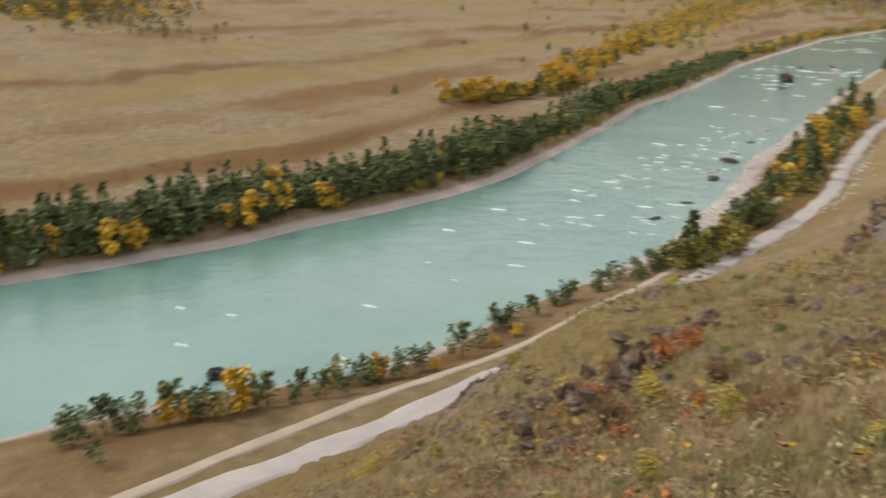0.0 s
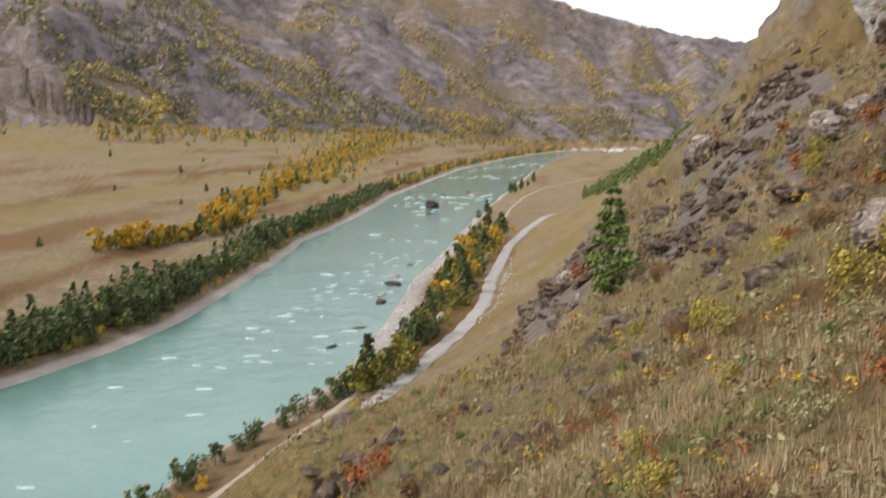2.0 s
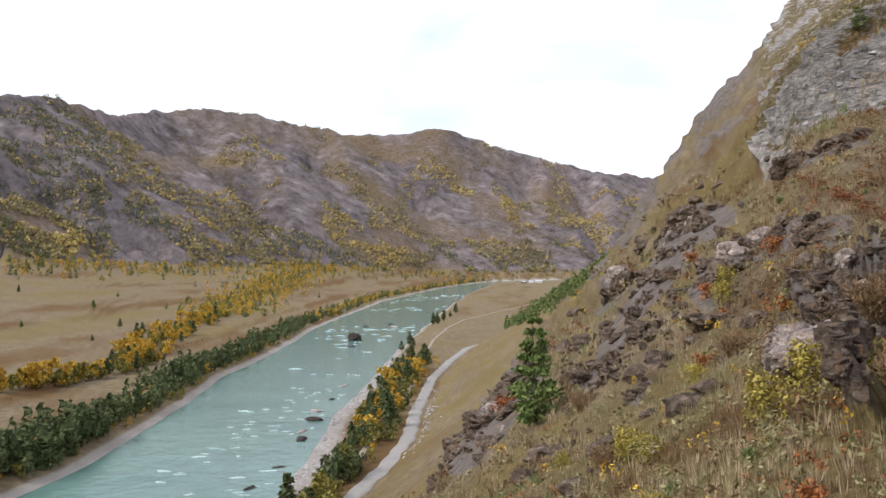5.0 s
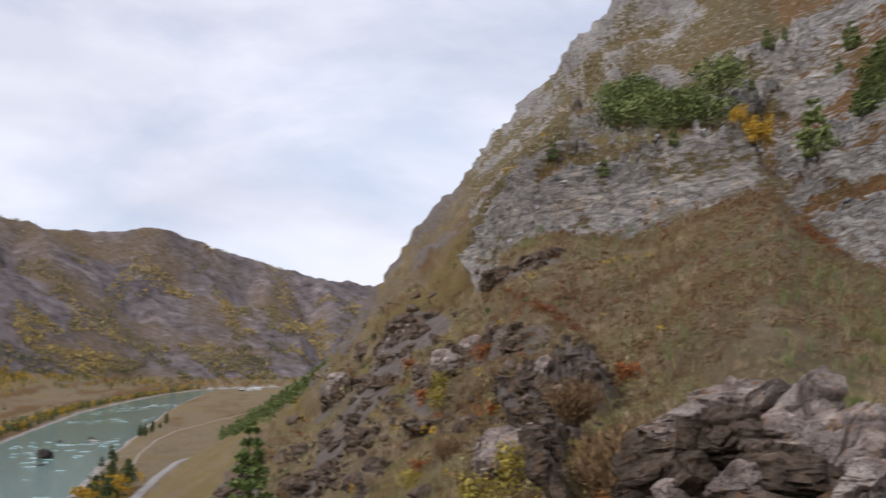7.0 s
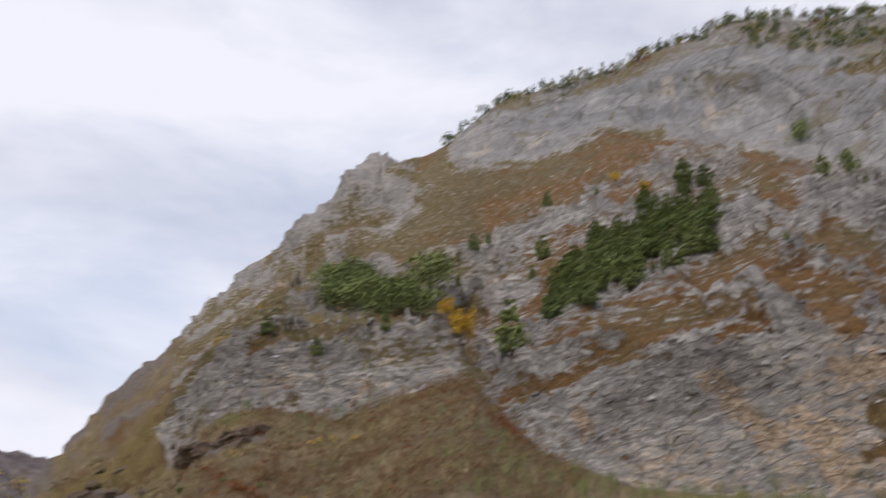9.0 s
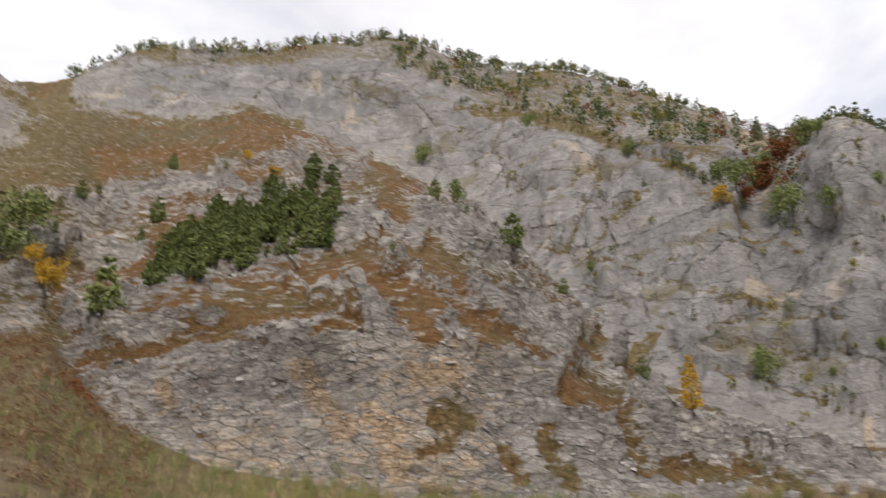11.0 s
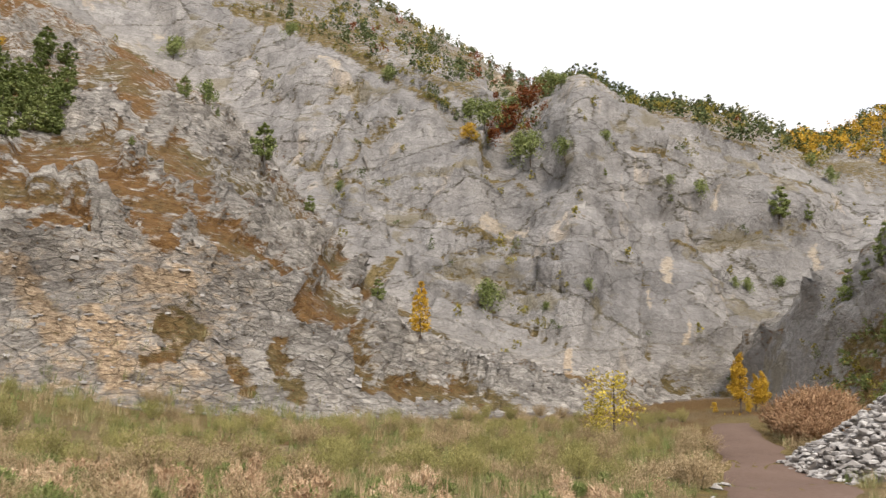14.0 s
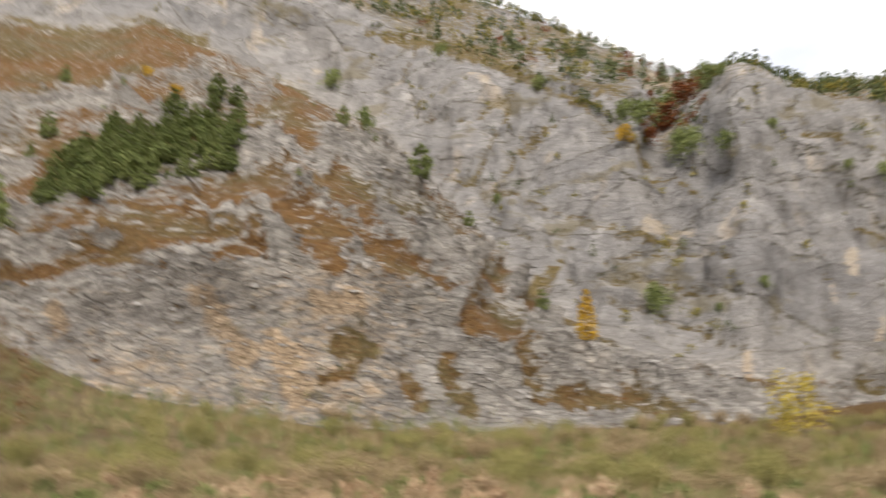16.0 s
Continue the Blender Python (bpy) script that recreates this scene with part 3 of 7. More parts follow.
def make_cliff_material():
    """Grey limestone: bedded, broken crags and smooth pale walls, with buff scars and rusty grass on the ledges."""
    m, n, l, bsdf = material("limestone_cliff", 0.93, 0.12)
    rock, rust, buffness, smoothness = cover_mask(n, l, "cover")
    place = n.get("place") or n.new("ShaderNodeNewGeometry")
    place.name = "place"
    at = place.outputs["Position"]
    tall = node(n, "ShaderNodeMapping", Scale=(1.0, 1.0, 0.22))
    l.new(at, tall.inputs[0])
    bedded = node(n, "ShaderNodeMapping", Scale=(1.0, 1.0, 2.4), Rotation=(0.16, -0.1, 0.0))
    l.new(at, bedded.inputs[0])
    slant = node(n, "ShaderNodeMapping", Rotation=(0.55, 0.25, 0.2), Scale=(0.8, 0.45, 1.0))
    l.new(at, slant.inputs[0])
    broken = noise_of(n, l, 0.55, 9, 0.68, where=bedded.outputs[0], distortion=0.3)
    rubble = noise_of(n, l, 1.9, 6, 0.7, where=bedded.outputs[0], distortion=0.2)
    patch = noise_of(n, l, 0.09, 5, 0.6)
    streak = noise_of(n, l, 0.22, 7, 0.62, where=tall.outputs[0], distortion=0.15)
    fine = noise_of(n, l, 1.3, 7, 0.68)
    # crags: beds broken into blocks of two sizes
    strata, strata_tone = slabs_of(n, l, warped(n, l, bedded.outputs[0], 0.5, 1.3), 0.5, 0.05)
    chips, chip_tone = slabs_of(n, l, warped(n, l, bedded.outputs[0], 1.2, 0.6), 1.35, 0.07)
    # this ramp puts the beds' shadows into the colour, dark in the bump's hollows
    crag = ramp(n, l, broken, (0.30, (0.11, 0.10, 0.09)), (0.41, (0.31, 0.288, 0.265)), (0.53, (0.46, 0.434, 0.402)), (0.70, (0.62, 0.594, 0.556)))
    buff = ramp(n, l, rubble, (0.3, (0.24, 0.155, 0.09)), (0.5, (0.50, 0.365, 0.235)), (0.7, (0.66, 0.53, 0.38)))
    tear = maths(n, l, "ADD", maths(n, l, "MULTIPLY", maths(n, l, "SUBTRACT", broken, 0.5), 2.0), 0.5)
    crag = mixed(n, l, maths(n, l, "MULTIPLY", sharpened(n, l, buffness, tear, 0.4), 0.85), crag, buff)
    crag = mixed(n, l, 0.6, crag, ramp(n, l, strata_tone, (0.0, (0.62, 0.61, 0.61)), (0.5, (0.98, 0.98, 0.98)), (1.0, (1.25, 1.24, 1.22))), "MULTIPLY")
    crag = mixed(n, l, 0.55, crag, ramp(n, l, chip_tone, (0.0, (0.7, 0.7, 0.7)), (1.0, (1.25, 1.25, 1.25))), "MULTIPLY")
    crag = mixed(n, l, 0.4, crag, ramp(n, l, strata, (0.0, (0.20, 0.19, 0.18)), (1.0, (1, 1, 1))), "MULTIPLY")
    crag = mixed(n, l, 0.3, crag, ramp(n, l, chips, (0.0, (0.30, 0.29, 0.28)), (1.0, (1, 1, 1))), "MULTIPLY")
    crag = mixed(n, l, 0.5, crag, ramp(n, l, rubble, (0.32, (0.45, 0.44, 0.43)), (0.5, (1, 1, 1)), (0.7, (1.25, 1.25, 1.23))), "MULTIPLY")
    crag = mixed(n, l, 0.8, crag, ramp(n, l, patch, (0.35, (0.62, 0.61, 0.60)), (0.5, (0.95, 0.95, 0.94)), (0.65, (1.22, 1.2, 1.17))), "MULTIPLY")
    # walls: clean slabs, water streaks, a few scars
    big, big_tone = slabs_of(n, l, warped(n, l, slant.outputs[0], 0.11, 4.0), 0.075, 0.016, broken, 0.16)
    less, less_tone = slabs_of(n, l, warped(n, l, slant.outputs[0], 0.3, 1.6), 0.26, 0.034, broken, 0.28)
    wall = ramp(n, l, streak, (0.25, (0.185, 0.181, 0.181)), (0.42, (0.285, 0.279, 0.278)), (0.58, (0.345, 0.338, 0.335)), (0.78, (0.45, 0.437, 0.424)))
    wall = mixed(n, l, 0.8, wall, ramp(n, l, big_tone, (0.0, (0.80, 0.80, 0.81)), (1.0, (1.12, 1.11, 1.10))), "MULTIPLY")
    wall = mixed(n, l, 0.7, wall, ramp(n, l, less_tone, (0.0, (0.86, 0.86, 0.86)), (1.0, (1.08, 1.08, 1.07))), "MULTIPLY")
    wall = mixed(n, l, 0.5, wall, ramp(n, l, fine, (0.32, (0.55, 0.55, 0.55)), (0.5, (1, 1, 1)), (0.68, (1.22, 1.22, 1.21))), "MULTIPLY")
    scar = ramp(n, l, noise_of(n, l, 0.10, 6, 0.62, where=tall.outputs[0], distortion=0.3), (0.60, (0, 0, 0)), (0.66, (1, 1, 1)))
    wall = mixed(n, l, maths(n, l, "MULTIPLY", scar, 0.6), wall, (0.56, 0.48, 0.39))
    seam = maths(n, l, "MULTIPLY", ramp(n, l, patch, (0.42, (0, 0, 0)), (0.56, (1, 1, 1))), 0.75)
    # wide joints: overhang shade put into the dark colour, mixed with olive growth
    wall = mixed(n, l, maths(n, l, "MULTIPLY", maths(n, l, "SUBTRACT", 1.0, big), maths(n, l, "MULTIPLY", ramp(n, l, fine, (0.36, (0, 0, 0)), (0.50, (1, 1, 1))), 0.9)), wall, ramp(n, l, rubble, (0.4, (0.07, 0.065, 0.055)), (0.6, (0.135, 0.12, 0.065))))
    wall = mixed(n, l, maths(n, l, "MULTIPLY", maths(n, l, "SUBTRACT", 1.0, less), seam), wall, (0.12, 0.113, 0.105))
    hair, hair_tone = slabs_of(n, l, warped(n, l, slant.outputs[0], 0.9, 0.7), 0.75, 0.045, fine, 0.45)
    wall = mixed(n, l, 0.6, wall, ramp(n, l, hair_tone, (0.0, (0.82, 0.82, 0.82)), (1.0, (1.15, 1.14, 1.13))), "MULTIPLY")
    wall = mixed(n, l, maths(n, l, "MULTIPLY", maths(n, l, "SUBTRACT", 1.0, hair), 0.42), wall, (0.11, 0.105, 0.098))
    # olive growth on the ledges, with the dark of their overhangs put in
    moss = ramp(n, l, noise_of(n, l, 0.11, 6, 0.65, where=slant.outputs[0], distortion=0.3), (0.575, (0, 0, 0)), (0.62, (1, 1, 1)))
    wall = mixed(n, l, maths(n, l, "MULTIPLY", moss, 0.6), wall, (0.21, 0.18, 0.11))
    wall = mixed(n, l, maths(n, l, "MULTIPLY", sharpened(n, l, buffness, tear, 0.4), 0.8), wall, ramp(n, l, rubble, (0.3, (0.36, 0.29, 0.21)), (0.6, (0.60, 0.52, 0.42))))
    grey = mixed(n, l, smoothness, crag, wall)
    grass = ramp(n, l, fine, (0.3, (0.085, 0.072, 0.034)), (0.5, (0.165, 0.128, 0.06)), (0.68, (0.27, 0.21, 0.11)))
    ochre = ramp(n, l, fine, (0.3, (0.14, 0.075, 0.032)), (0.6, (0.26, 0.148, 0.062)), (0.8, (0.36, 0.225, 0.11)))
    turf = mixed(n, l, sharpened(n, l, rust, rubble, 0.5), grass, ochre)
    turf = mixed(n, l, 0.6, turf, ramp(n, l, noise_of(n, l, 4.5, 4, 0.7), (0.3, (0.55, 0.55, 0.5)), (0.7, (1.35, 1.33, 1.3))), "MULTIPLY")
    colour = mixed(n, l, sharpened(n, l, rock, tear, 0.22), turf, grey)
    l.new(colour, bsdf.inputs["Base Color"])
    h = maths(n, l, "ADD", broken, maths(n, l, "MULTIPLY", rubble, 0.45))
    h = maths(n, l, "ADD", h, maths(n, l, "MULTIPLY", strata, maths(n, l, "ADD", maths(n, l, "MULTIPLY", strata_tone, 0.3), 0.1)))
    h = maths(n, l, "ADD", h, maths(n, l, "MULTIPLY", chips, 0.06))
    hw = maths(n, l, "ADD", maths(n, l, "MULTIPLY", big, 0.12), maths(n, l, "MULTIPLY", less, maths(n, l, "ADD", maths(n, l, "MULTIPLY", less_tone, 0.15), 0.04)))
    hw = maths(n, l, "ADD", hw, maths(n, l, "ADD", maths(n, l, "MULTIPLY", fine, 0.75), maths(n, l, "MULTIPLY", streak, 0.5)))
    flat = maths(n, l, "SUBTRACT", 1.0, smoothness)
    bumped(n, l, bsdf, maths(n, l, "ADD", maths(n, l, "MULTIPLY", h, flat), maths(n, l, "MULTIPLY", hw, smoothness)), 1.0, 1.0)
    return m


def make_range_material():
    m, n, l, bsdf = material("far_mountainside", 0.95, 0.05)
    rock, rust, green, sand = cover_mask(n, l, "cover")
    big, mid, fine = noise_of(n, l, 0.004, 6, 0.6), noise_of(n, l, 0.02, 7, 0.7), noise_of(n, l, 0.08, 5, 0.75)
    # scree lightened towards purple-grey, with distance haze put into the colour
    scree = ramp(n, l, mid, (0.32, (0.055, 0.045, 0.043)), (0.46, (0.155, 0.132, 0.128)), (0.60, (0.235, 0.203, 0.197)), (0.78, (0.42, 0.39, 0.38)))
    scree = mixed(n, l, 0.8, scree, ramp(n, l, big, (0.36, (0.66, 0.64, 0.66)), (0.5, (0.98, 0.96, 0.96)), (0.62, (1.2, 1.12, 1.08))), "MULTIPLY")
    heath = ramp(n, l, fine, (0.3, (0.085, 0.07, 0.042)), (0.5, (0.175, 0.13, 0.08)), (0.68, (0.26, 0.165, 0.11)))
    colour = mixed(n, l, sharpened(n, l, rock, mid, 0.6), heath, scree)
    l.new(colour, bsdf.inputs["Base Color"])
    bumped(n, l, bsdf, mid, 1.0, 18.0)
    return m


LAND, CLIFF, RANGE = make_land_material(), make_cliff_material(), make_range_material()


# ---- the land as one sheet, finest where the hill is steep ----
def sheet_columns():
    fine = np.arange(-62, 122.01, 0.215)
    rest = np.arange(124, 298.01, 3.0)
    return np.concatenate([fine, rest, [298.0]])


AZ = sheet_columns()
ROWS = 385
dense = np.geomspace(0.9, 4700, 700)
coarse = np.concatenate([AZ[:-1:4], AZ[-1:]])
gx, gy = np.sin(np.radians(coarse))[:, None] * dense, np.cos(np.radians(coarse))[:, None] * dense
gz, _ = land(gx, gy, rough=False)
el = np.degrees(np.arctan2(gz - EYE, dense[None, :]))
metric = np.sqrt((np.abs(np.diff(el, axis=1)) * 1.0) ** 2 + (np.diff(np.log(dense))[None, :] * 7.0) ** 2 + (np.diff(gz, axis=1) / dense[None, 1:] * 30) ** 2)
kernel = np.ones(11) / 11
metric = np.stack([np.convolve(np.pad(c, 5, mode="edge"), kernel, mode="valid") for c in metric])
length = np.concatenate([np.zeros((len(coarse), 1)), np.cumsum(metric, axis=1)], axis=1)
R = np.stack([np.interp(np.linspace(0, L[-1], ROWS), L, dense) for L in length])
R = np.stack([np.interp(AZ, coarse, c) for c in R.T]).T
for i, rings_here in enumerate(zip(*[along(t, AZ) for t in (CRAG_FOOT, CRAG_TOP, CREST, WALL_FOOT, WALL_TOP, SKYLINE)])):
    if -8 < AZ[i] < 200:
        for ring in rings_here:
            R[i, np.argmin(np.abs(R[i] - ring))] = ring
R[:, 0] = 0.01
X, Y = np.sin(np.radians(AZ))[:, None] * R, np.cos(np.radians(AZ))[:, None] * R
Z, info = land(X, Y)
Zs, _ = land(X, Y, rough=False)

# slope of the bare shape
def normals(X, Y, Z):
    P = np.stack([X, Y, Z], -1)
    du, dv = np.gradient(P, axis=0), np.gradient(P, axis=1)
    N = np.cross(dv, du)
    N /= np.linalg.norm(N, axis=-1, keepdims=True) + 1e-9
    return N * np.sign(N[..., 2:3] + 1e-9)


N0 = normals(X, Y, Zs)
steep = 1 - N0[..., 2]
rings = info["rings"]
az, rr = info["az"], info["r"]
patchy = fbm(X, Y, Zs, size=16, octaves=4)
broad = fbm(X, Y, Zs, size=48, octaves=3)
hill = info["hill"]
EL = np.degrees(np.arctan2(Zs - EYE, rr))
small = fbm(X + 31, Y, Zs * 1.4, size=8, octaves=4)
lat = az * 1.57
ragged = 0.55 * fbm(lat, Zs * 1.3, size=5.0, octaves=4) + 0.25 * fbm(lat, Zs * 2, size=1.6, octaves=2)
turf = painted(TURF, az, EL, ragged)
ledge = painted(LEDGE, az, EL, 0.8 * ragged)
scree = painted(SCREE, az, EL, ragged)
buff_face = painted(BUFF, az, EL, ragged)
dark_rib = painted(RIB, az, EL, 0.9 * ragged)
on_crag = hill & (rr > rings[1] - 3) & (rr < rings[2] + 2) & (az > 19)
on_crest = hill & (rr >= rings[2]) & (rr < rings[3] + 14) & (az > 38)
on_upper = hill & (rr >= rings[3]) & (rr < rings[4]) & (az < 75)
on_wall = (hill & (rr >= rings[4] - 6)) * smooth(34, 41, az)
ribs_down = fbm(0.6 * lat + 0.8 * Zs, (0.8 * lat - 0.6 * Zs) * 0.28, size=7.0, octaves=4)
rock = np.zeros_like(Z)
rock = np.where(on_crag, 0.92 + 0.1 * patchy + 0.3 * small + 0.2 * ribs_down - 0.12 * smooth(60, 68, az) * (1 - smooth(96, 101, az)), rock)
rock = np.where(on_crest, 0.62 + 0.15 * patchy + 0.35 * small + 0.4 * ribs_down, rock)
rock = np.where(on_crag & (az > 101), 0.95 + 0.2 * small - 0.62 * smooth(106.5, 109.5, az) * smooth(86, 80, Zs + 6 * small), rock)
rock = np.where(on_upper, 0.5 + 0.5 * patchy, rock)
flank = (hill & (rr > rings[3] - 10) & (rr > 150)) * (1 - smooth(30, 40, az + 3 * broad))
rock = np.where(flank > 0.5, 0.4 + 0.2 * smooth(22, 17, az) + 0.45 * patchy + 0.4 * small + 0.3 * ribs_down, rock)
rock = np.where(on_wall > 0.5, 1.0 + 0.2 * patchy - 0.5 * smooth(0.42, 0.2, steep) * (rr > rings[5]), rock)
rock = np.where(hill & (az > 19), rock - (0.66 + 0.35 * small + 0.3 * ribs_down) * turf - 0.6 * ledge + 0.8 * scree, rock)
slope_rock = ~hill & ~info["valley"] & ~info["back"] & (info["d"] > 6)
rock = np.where(slope_rock, 0.06 + 0.42 * fbm(X, Y, Zs, size=11, octaves=4) + 0.2 * smooth(0.1, 0.3, steep) - 0.3 * smooth(25, 8, rr), rock)
rock = np.where((slope_rock | (hill & (az < 30))) & (rr > 14), np.maximum(rock, 1.15 * dark_rib), rock)
rock = np.where(hill & (az > 19), np.clip(rock, 0.30, 0.86), rock)
rock_mask = rock = np.clip(rock, 0, 1)
stripe = fbm(info["u"] * 1.0, Y * 0.12, size=34, octaves=4)
rust = np.clip(np.where(hill, np.where(az < 40, 0.25, 0.6) + 0.35 * broad + 0.5 * small, 0.16 + 0.4 * broad), 0, 1)
rust = np.where(on_wall > 0.5, 0.15, rust - 0.3 * hill * smooth(11, 8, EL) * (az > 50))
green = np.clip(np.where(info["valley"], 0.12 + 0.35 * broad, 0.55 + 0.5 * patchy), 0, 1)
green = np.where((az > 15) & (az < 50) & (rr > 22) & ~info["valley"] & (rr < rings[1]), green - 0.15, green)
rust = np.where((az > 15) & (az < 50) & (rr > 22) & ~info["valley"] & (rr < rings[1]), np.clip(0.36 + 0.4 * broad + 0.45 * small, 0, 1), rust)
green = np.where(info["valley"] & (info["v"] > 0), 0.35 + 0.3 * broad, green)
line_a = info["u"] + 12 * fbm(X, Y, size=90, octaves=3)
bands = 0.5 + 0.5 * np.sin(line_a / 13 + 2.5 * fbm(X, Y * 0.4, size=120, octaves=3)) * np.clip(0.6 + fbm(X, Y, size=160, octaves=3), 0, 1)
green = np.where(info["valley"] & (info["u"] > 0), np.clip(0.15 + 0.5 * stripe + 0.35 * bands, 0, 1), green)
rust = np.where(info["valley"], np.clip(0.16 - 0.5 * stripe + 0.2 * broad + 0.3 * (0.6 - bands) * (info["u"] > 0), 0, 0.7), rust)
edge = np.where(info["u"] > 0, info["u"], info["v"])
sand = np.where(info["valley"], np.clip(1.15 - np.clip(edge, 0, None) / np.where(info["u"] > 0, 7.0, np.clip(4.0 + 6 * broad, 2.0, 12) + 7.0 * smooth(170, 230, Y) * (1 - smooth(560, 700, Y))), 0, 1), 0)
# brown lines on the terrace steps carry their shading as well as their scrub
rust = np.where(info["valley"] & (info["u"] > 0), np.clip(rust + 0.5 * smooth(12, 2, np.abs(info["u"] + 12 * fbm(X, Y, size=90, octaves=3) - 80)) + 0.5 * smooth(16, 3, np.abs(info["u"] + 26 * fbm(X + 900, Y, size=130, octaves=3) - 221)), 0, 0.8), rust)
sand = np.where((info["u"] < 0) & (info["v"] < 0), 1.0, sand)

# rock relief, pushed out along the slope
layered = fbm(X, Y, Zs * 2.6, size=9.0, octaves=5, gain=0.55, ridged=True)
blocks = fbm(X + 40, Y, Zs, size=3.2, octaves=3, ridged=True)
run = az * 2.6


def facets(u, v, size, seed):
    """Flat tilted slabs, stepping where one meets the next."""
    table = np.random.default_rng(seed).random((64, 64, 5))
    u, v = u / size, v / size
    iu, iv = np.floor(u).astype(int), np.floor(v).astype(int)
    best, out = np.full(u.shape, 99.0), np.zeros(u.shape)
    for du in (-1, 0, 1):
        for dv in (-1, 0, 1):
            t = table[(iu + du) % 64, (iv + dv) % 64]
            pu, pv = u - (iu + du + t[..., 0]), v - (iv + dv + t[..., 1])
            d = pu * pu + pv * pv
            nearer = d < best
            best = np.where(nearer, d, best)
            out = np.where(nearer, (t[..., 2] - 0.5) * 1.3 + pu * (t[..., 3] - 0.5) * 2 + pv * (t[..., 4] - 0.5) * 2, out)
    return out


shake = 5.0 * fbm(run, Zs, size=14, octaves=3)
wu, wv = run * 0.8 + Zs * 0.6 + shake, (run * 0.6 - Zs * 0.8) * 0.5 + 0.6 * shake
slabs = facets(wu, wv, 24.0, 1) + 0.4 * facets(wu + 0.7 * shake, wv, 9.0, 2) + 0.15 * facets(wu, wv * 1.5, 3.6, 3) + 0.6 * fbm(X, Y, Zs * 0.5, size=60.0, octaves=2)
bu, bv = lat * 0.9 + 0.25 * Zs + 0.5 * shake, (Zs - 0.22 * lat) * 2.6 + 0.5 * shake
beds = facets(bu, bv, 6.0, 4) + 0.45 * facets(bu, bv, 2.4, 5)
wall_rise = smooth(-4, 14, rr - rings[4])
bed = (Zs + 0.22 * X - 0.12 * Y) / 4.2 + 0.7 * fbm(X, Y, Zs, size=15, octaves=3)
ledges = (bed - np.floor(bed)) ** 1.5 - 0.4
bulge = fbm(X, Y, Zs * 0.8, size=16, octaves=3, ridged=True)
near = np.clip(rr / 60, 0.15, 1)
push = smooth(-2, 7, rr - rings[1] + 1000 * (~hill)) * smooth(0.3, 0.7, rock) * (hill * (0.45 * layered + 0.35 * blocks + (1 - on_wall) * (az > 19) * (0.9 * ledges + 1.1 * bulge + 1.3 * beds) * smooth(0, 14, rr - rings[1])) + on_wall * wall_rise * (3.0 * slabs + 0.15 * layered - 1.4) + slope_rock * near * (0.55 * (layered + 0.5 * blocks) + dark_rib * (1.3 + 0.9 * layered + 0.9 * blocks)))
push = push - hill * 1.1 * ledge * (rr > 110)
for a0, e0, wa, we, out in SWELLS:
    push = push + hill * (rr > 110) * out * np.exp(-(((az - a0) / wa) ** 2 + ((EL - e0) / we) ** 2) ** 2)
push = push + hill * (rr > 120) * (1 - smooth(30, 40, az)) * (3.4 * fbm(X, Y, Zs * 0.3, size=20, octaves=5, gain=0.55, ridged=True) - 3.4)
push = push + hill * (rr > rings[2]) * 1.4 * fbm(X, Y, Zs, size=22, octaves=4) + (~hill & ~info["valley"] & ~info["back"]) * near * (0.7 * fbm(X, Y, size=8, octaves=5, gain=0.55) + 1.0 * smooth(30, 90, rr) * fbm(X, Y, Zs, size=24, octaves=4, ridged=True))
P = np.stack([X, Y, Z], -1) + N0 * push[..., None]
tan_face = 0.75 * buff_face + np.clip(0.36 + 0.5 * patchy, 0, 0.44) * smooth(41, 45, az) * (1 - smooth(66, 73, az)) * (rr < rings[2] + 3) * (EL < 12) + 0.25 * (az < 41)
in_cliff = hill & (az > 19) & (rr > rings[1] - 3)
green = np.where(in_cliff, np.clip(tan_face, 0, 1), green)
sand = np.where(in_cliff, np.clip(on_wall * smooth(-8, 6, rr - rings[4]) + 0.75 * ((az > 100) & (rr < rings[3])) + 0.45 * flank, 0, 1), sand)
rock = np.where(info["back"], np.clip(0.55 + 0.3 * mountain_ribs(X, Y) + 0.5 * fbm(X, Y, size=240, octaves=4), 0, 1), rock)
COVER = np.stack([rock, rust, green, np.clip(sand, 0, 1)], -1)


def sheet(name, label, category, keep, mat):
    """The part of the land where keep is true, as a mesh of its own."""
    cells = keep[:-1, :-1]
    a, b = np.nonzero(cells)
    quads = np.stack([a * ROWS + b, a * ROWS + b + 1, (a + 1) * ROWS + b + 1, (a + 1) * ROWS + b], 1)
    used, inverse = np.unique(quads, return_inverse=True)
    me = bpy.data.meshes.new(name)
    me.vertices.add(len(used))
    me.vertices.foreach_set("co", P.reshape(-1, 3)[used].ravel())
    me.loops.add(quads.size)
    me.loops.foreach_set("vertex_index", inverse.reshape(-1))
    me.polygons.add(len(quads))
    me.polygons.foreach_set("loop_start", np.arange(len(quads)) * 4)
    me.polygons.foreach_set("use_smooth", np.ones(len(quads), bool))
    me.update(calc_edges=True)
    layer = me.color_attributes.new("cover", "FLOAT_COLOR", "POINT")
    layer.data.foreach_set("color", COVER.reshape(-1, 4)[used].ravel())
    me.materials.append(mat)
    me.validate()
    return tagged(new(name, me), label, category, kind="structure")


beyond = rr > along(RANGE_FOOT, az) * 0.995
crags = hill & (az > 19) & (rr > rings[1] - 3) & ~beyond
sheet("ground", "valley floor and grassy hillside in dry autumn straw and olive", "ground", ~crags & ~beyond, LAND)
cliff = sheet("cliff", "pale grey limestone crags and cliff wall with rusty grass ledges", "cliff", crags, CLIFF)
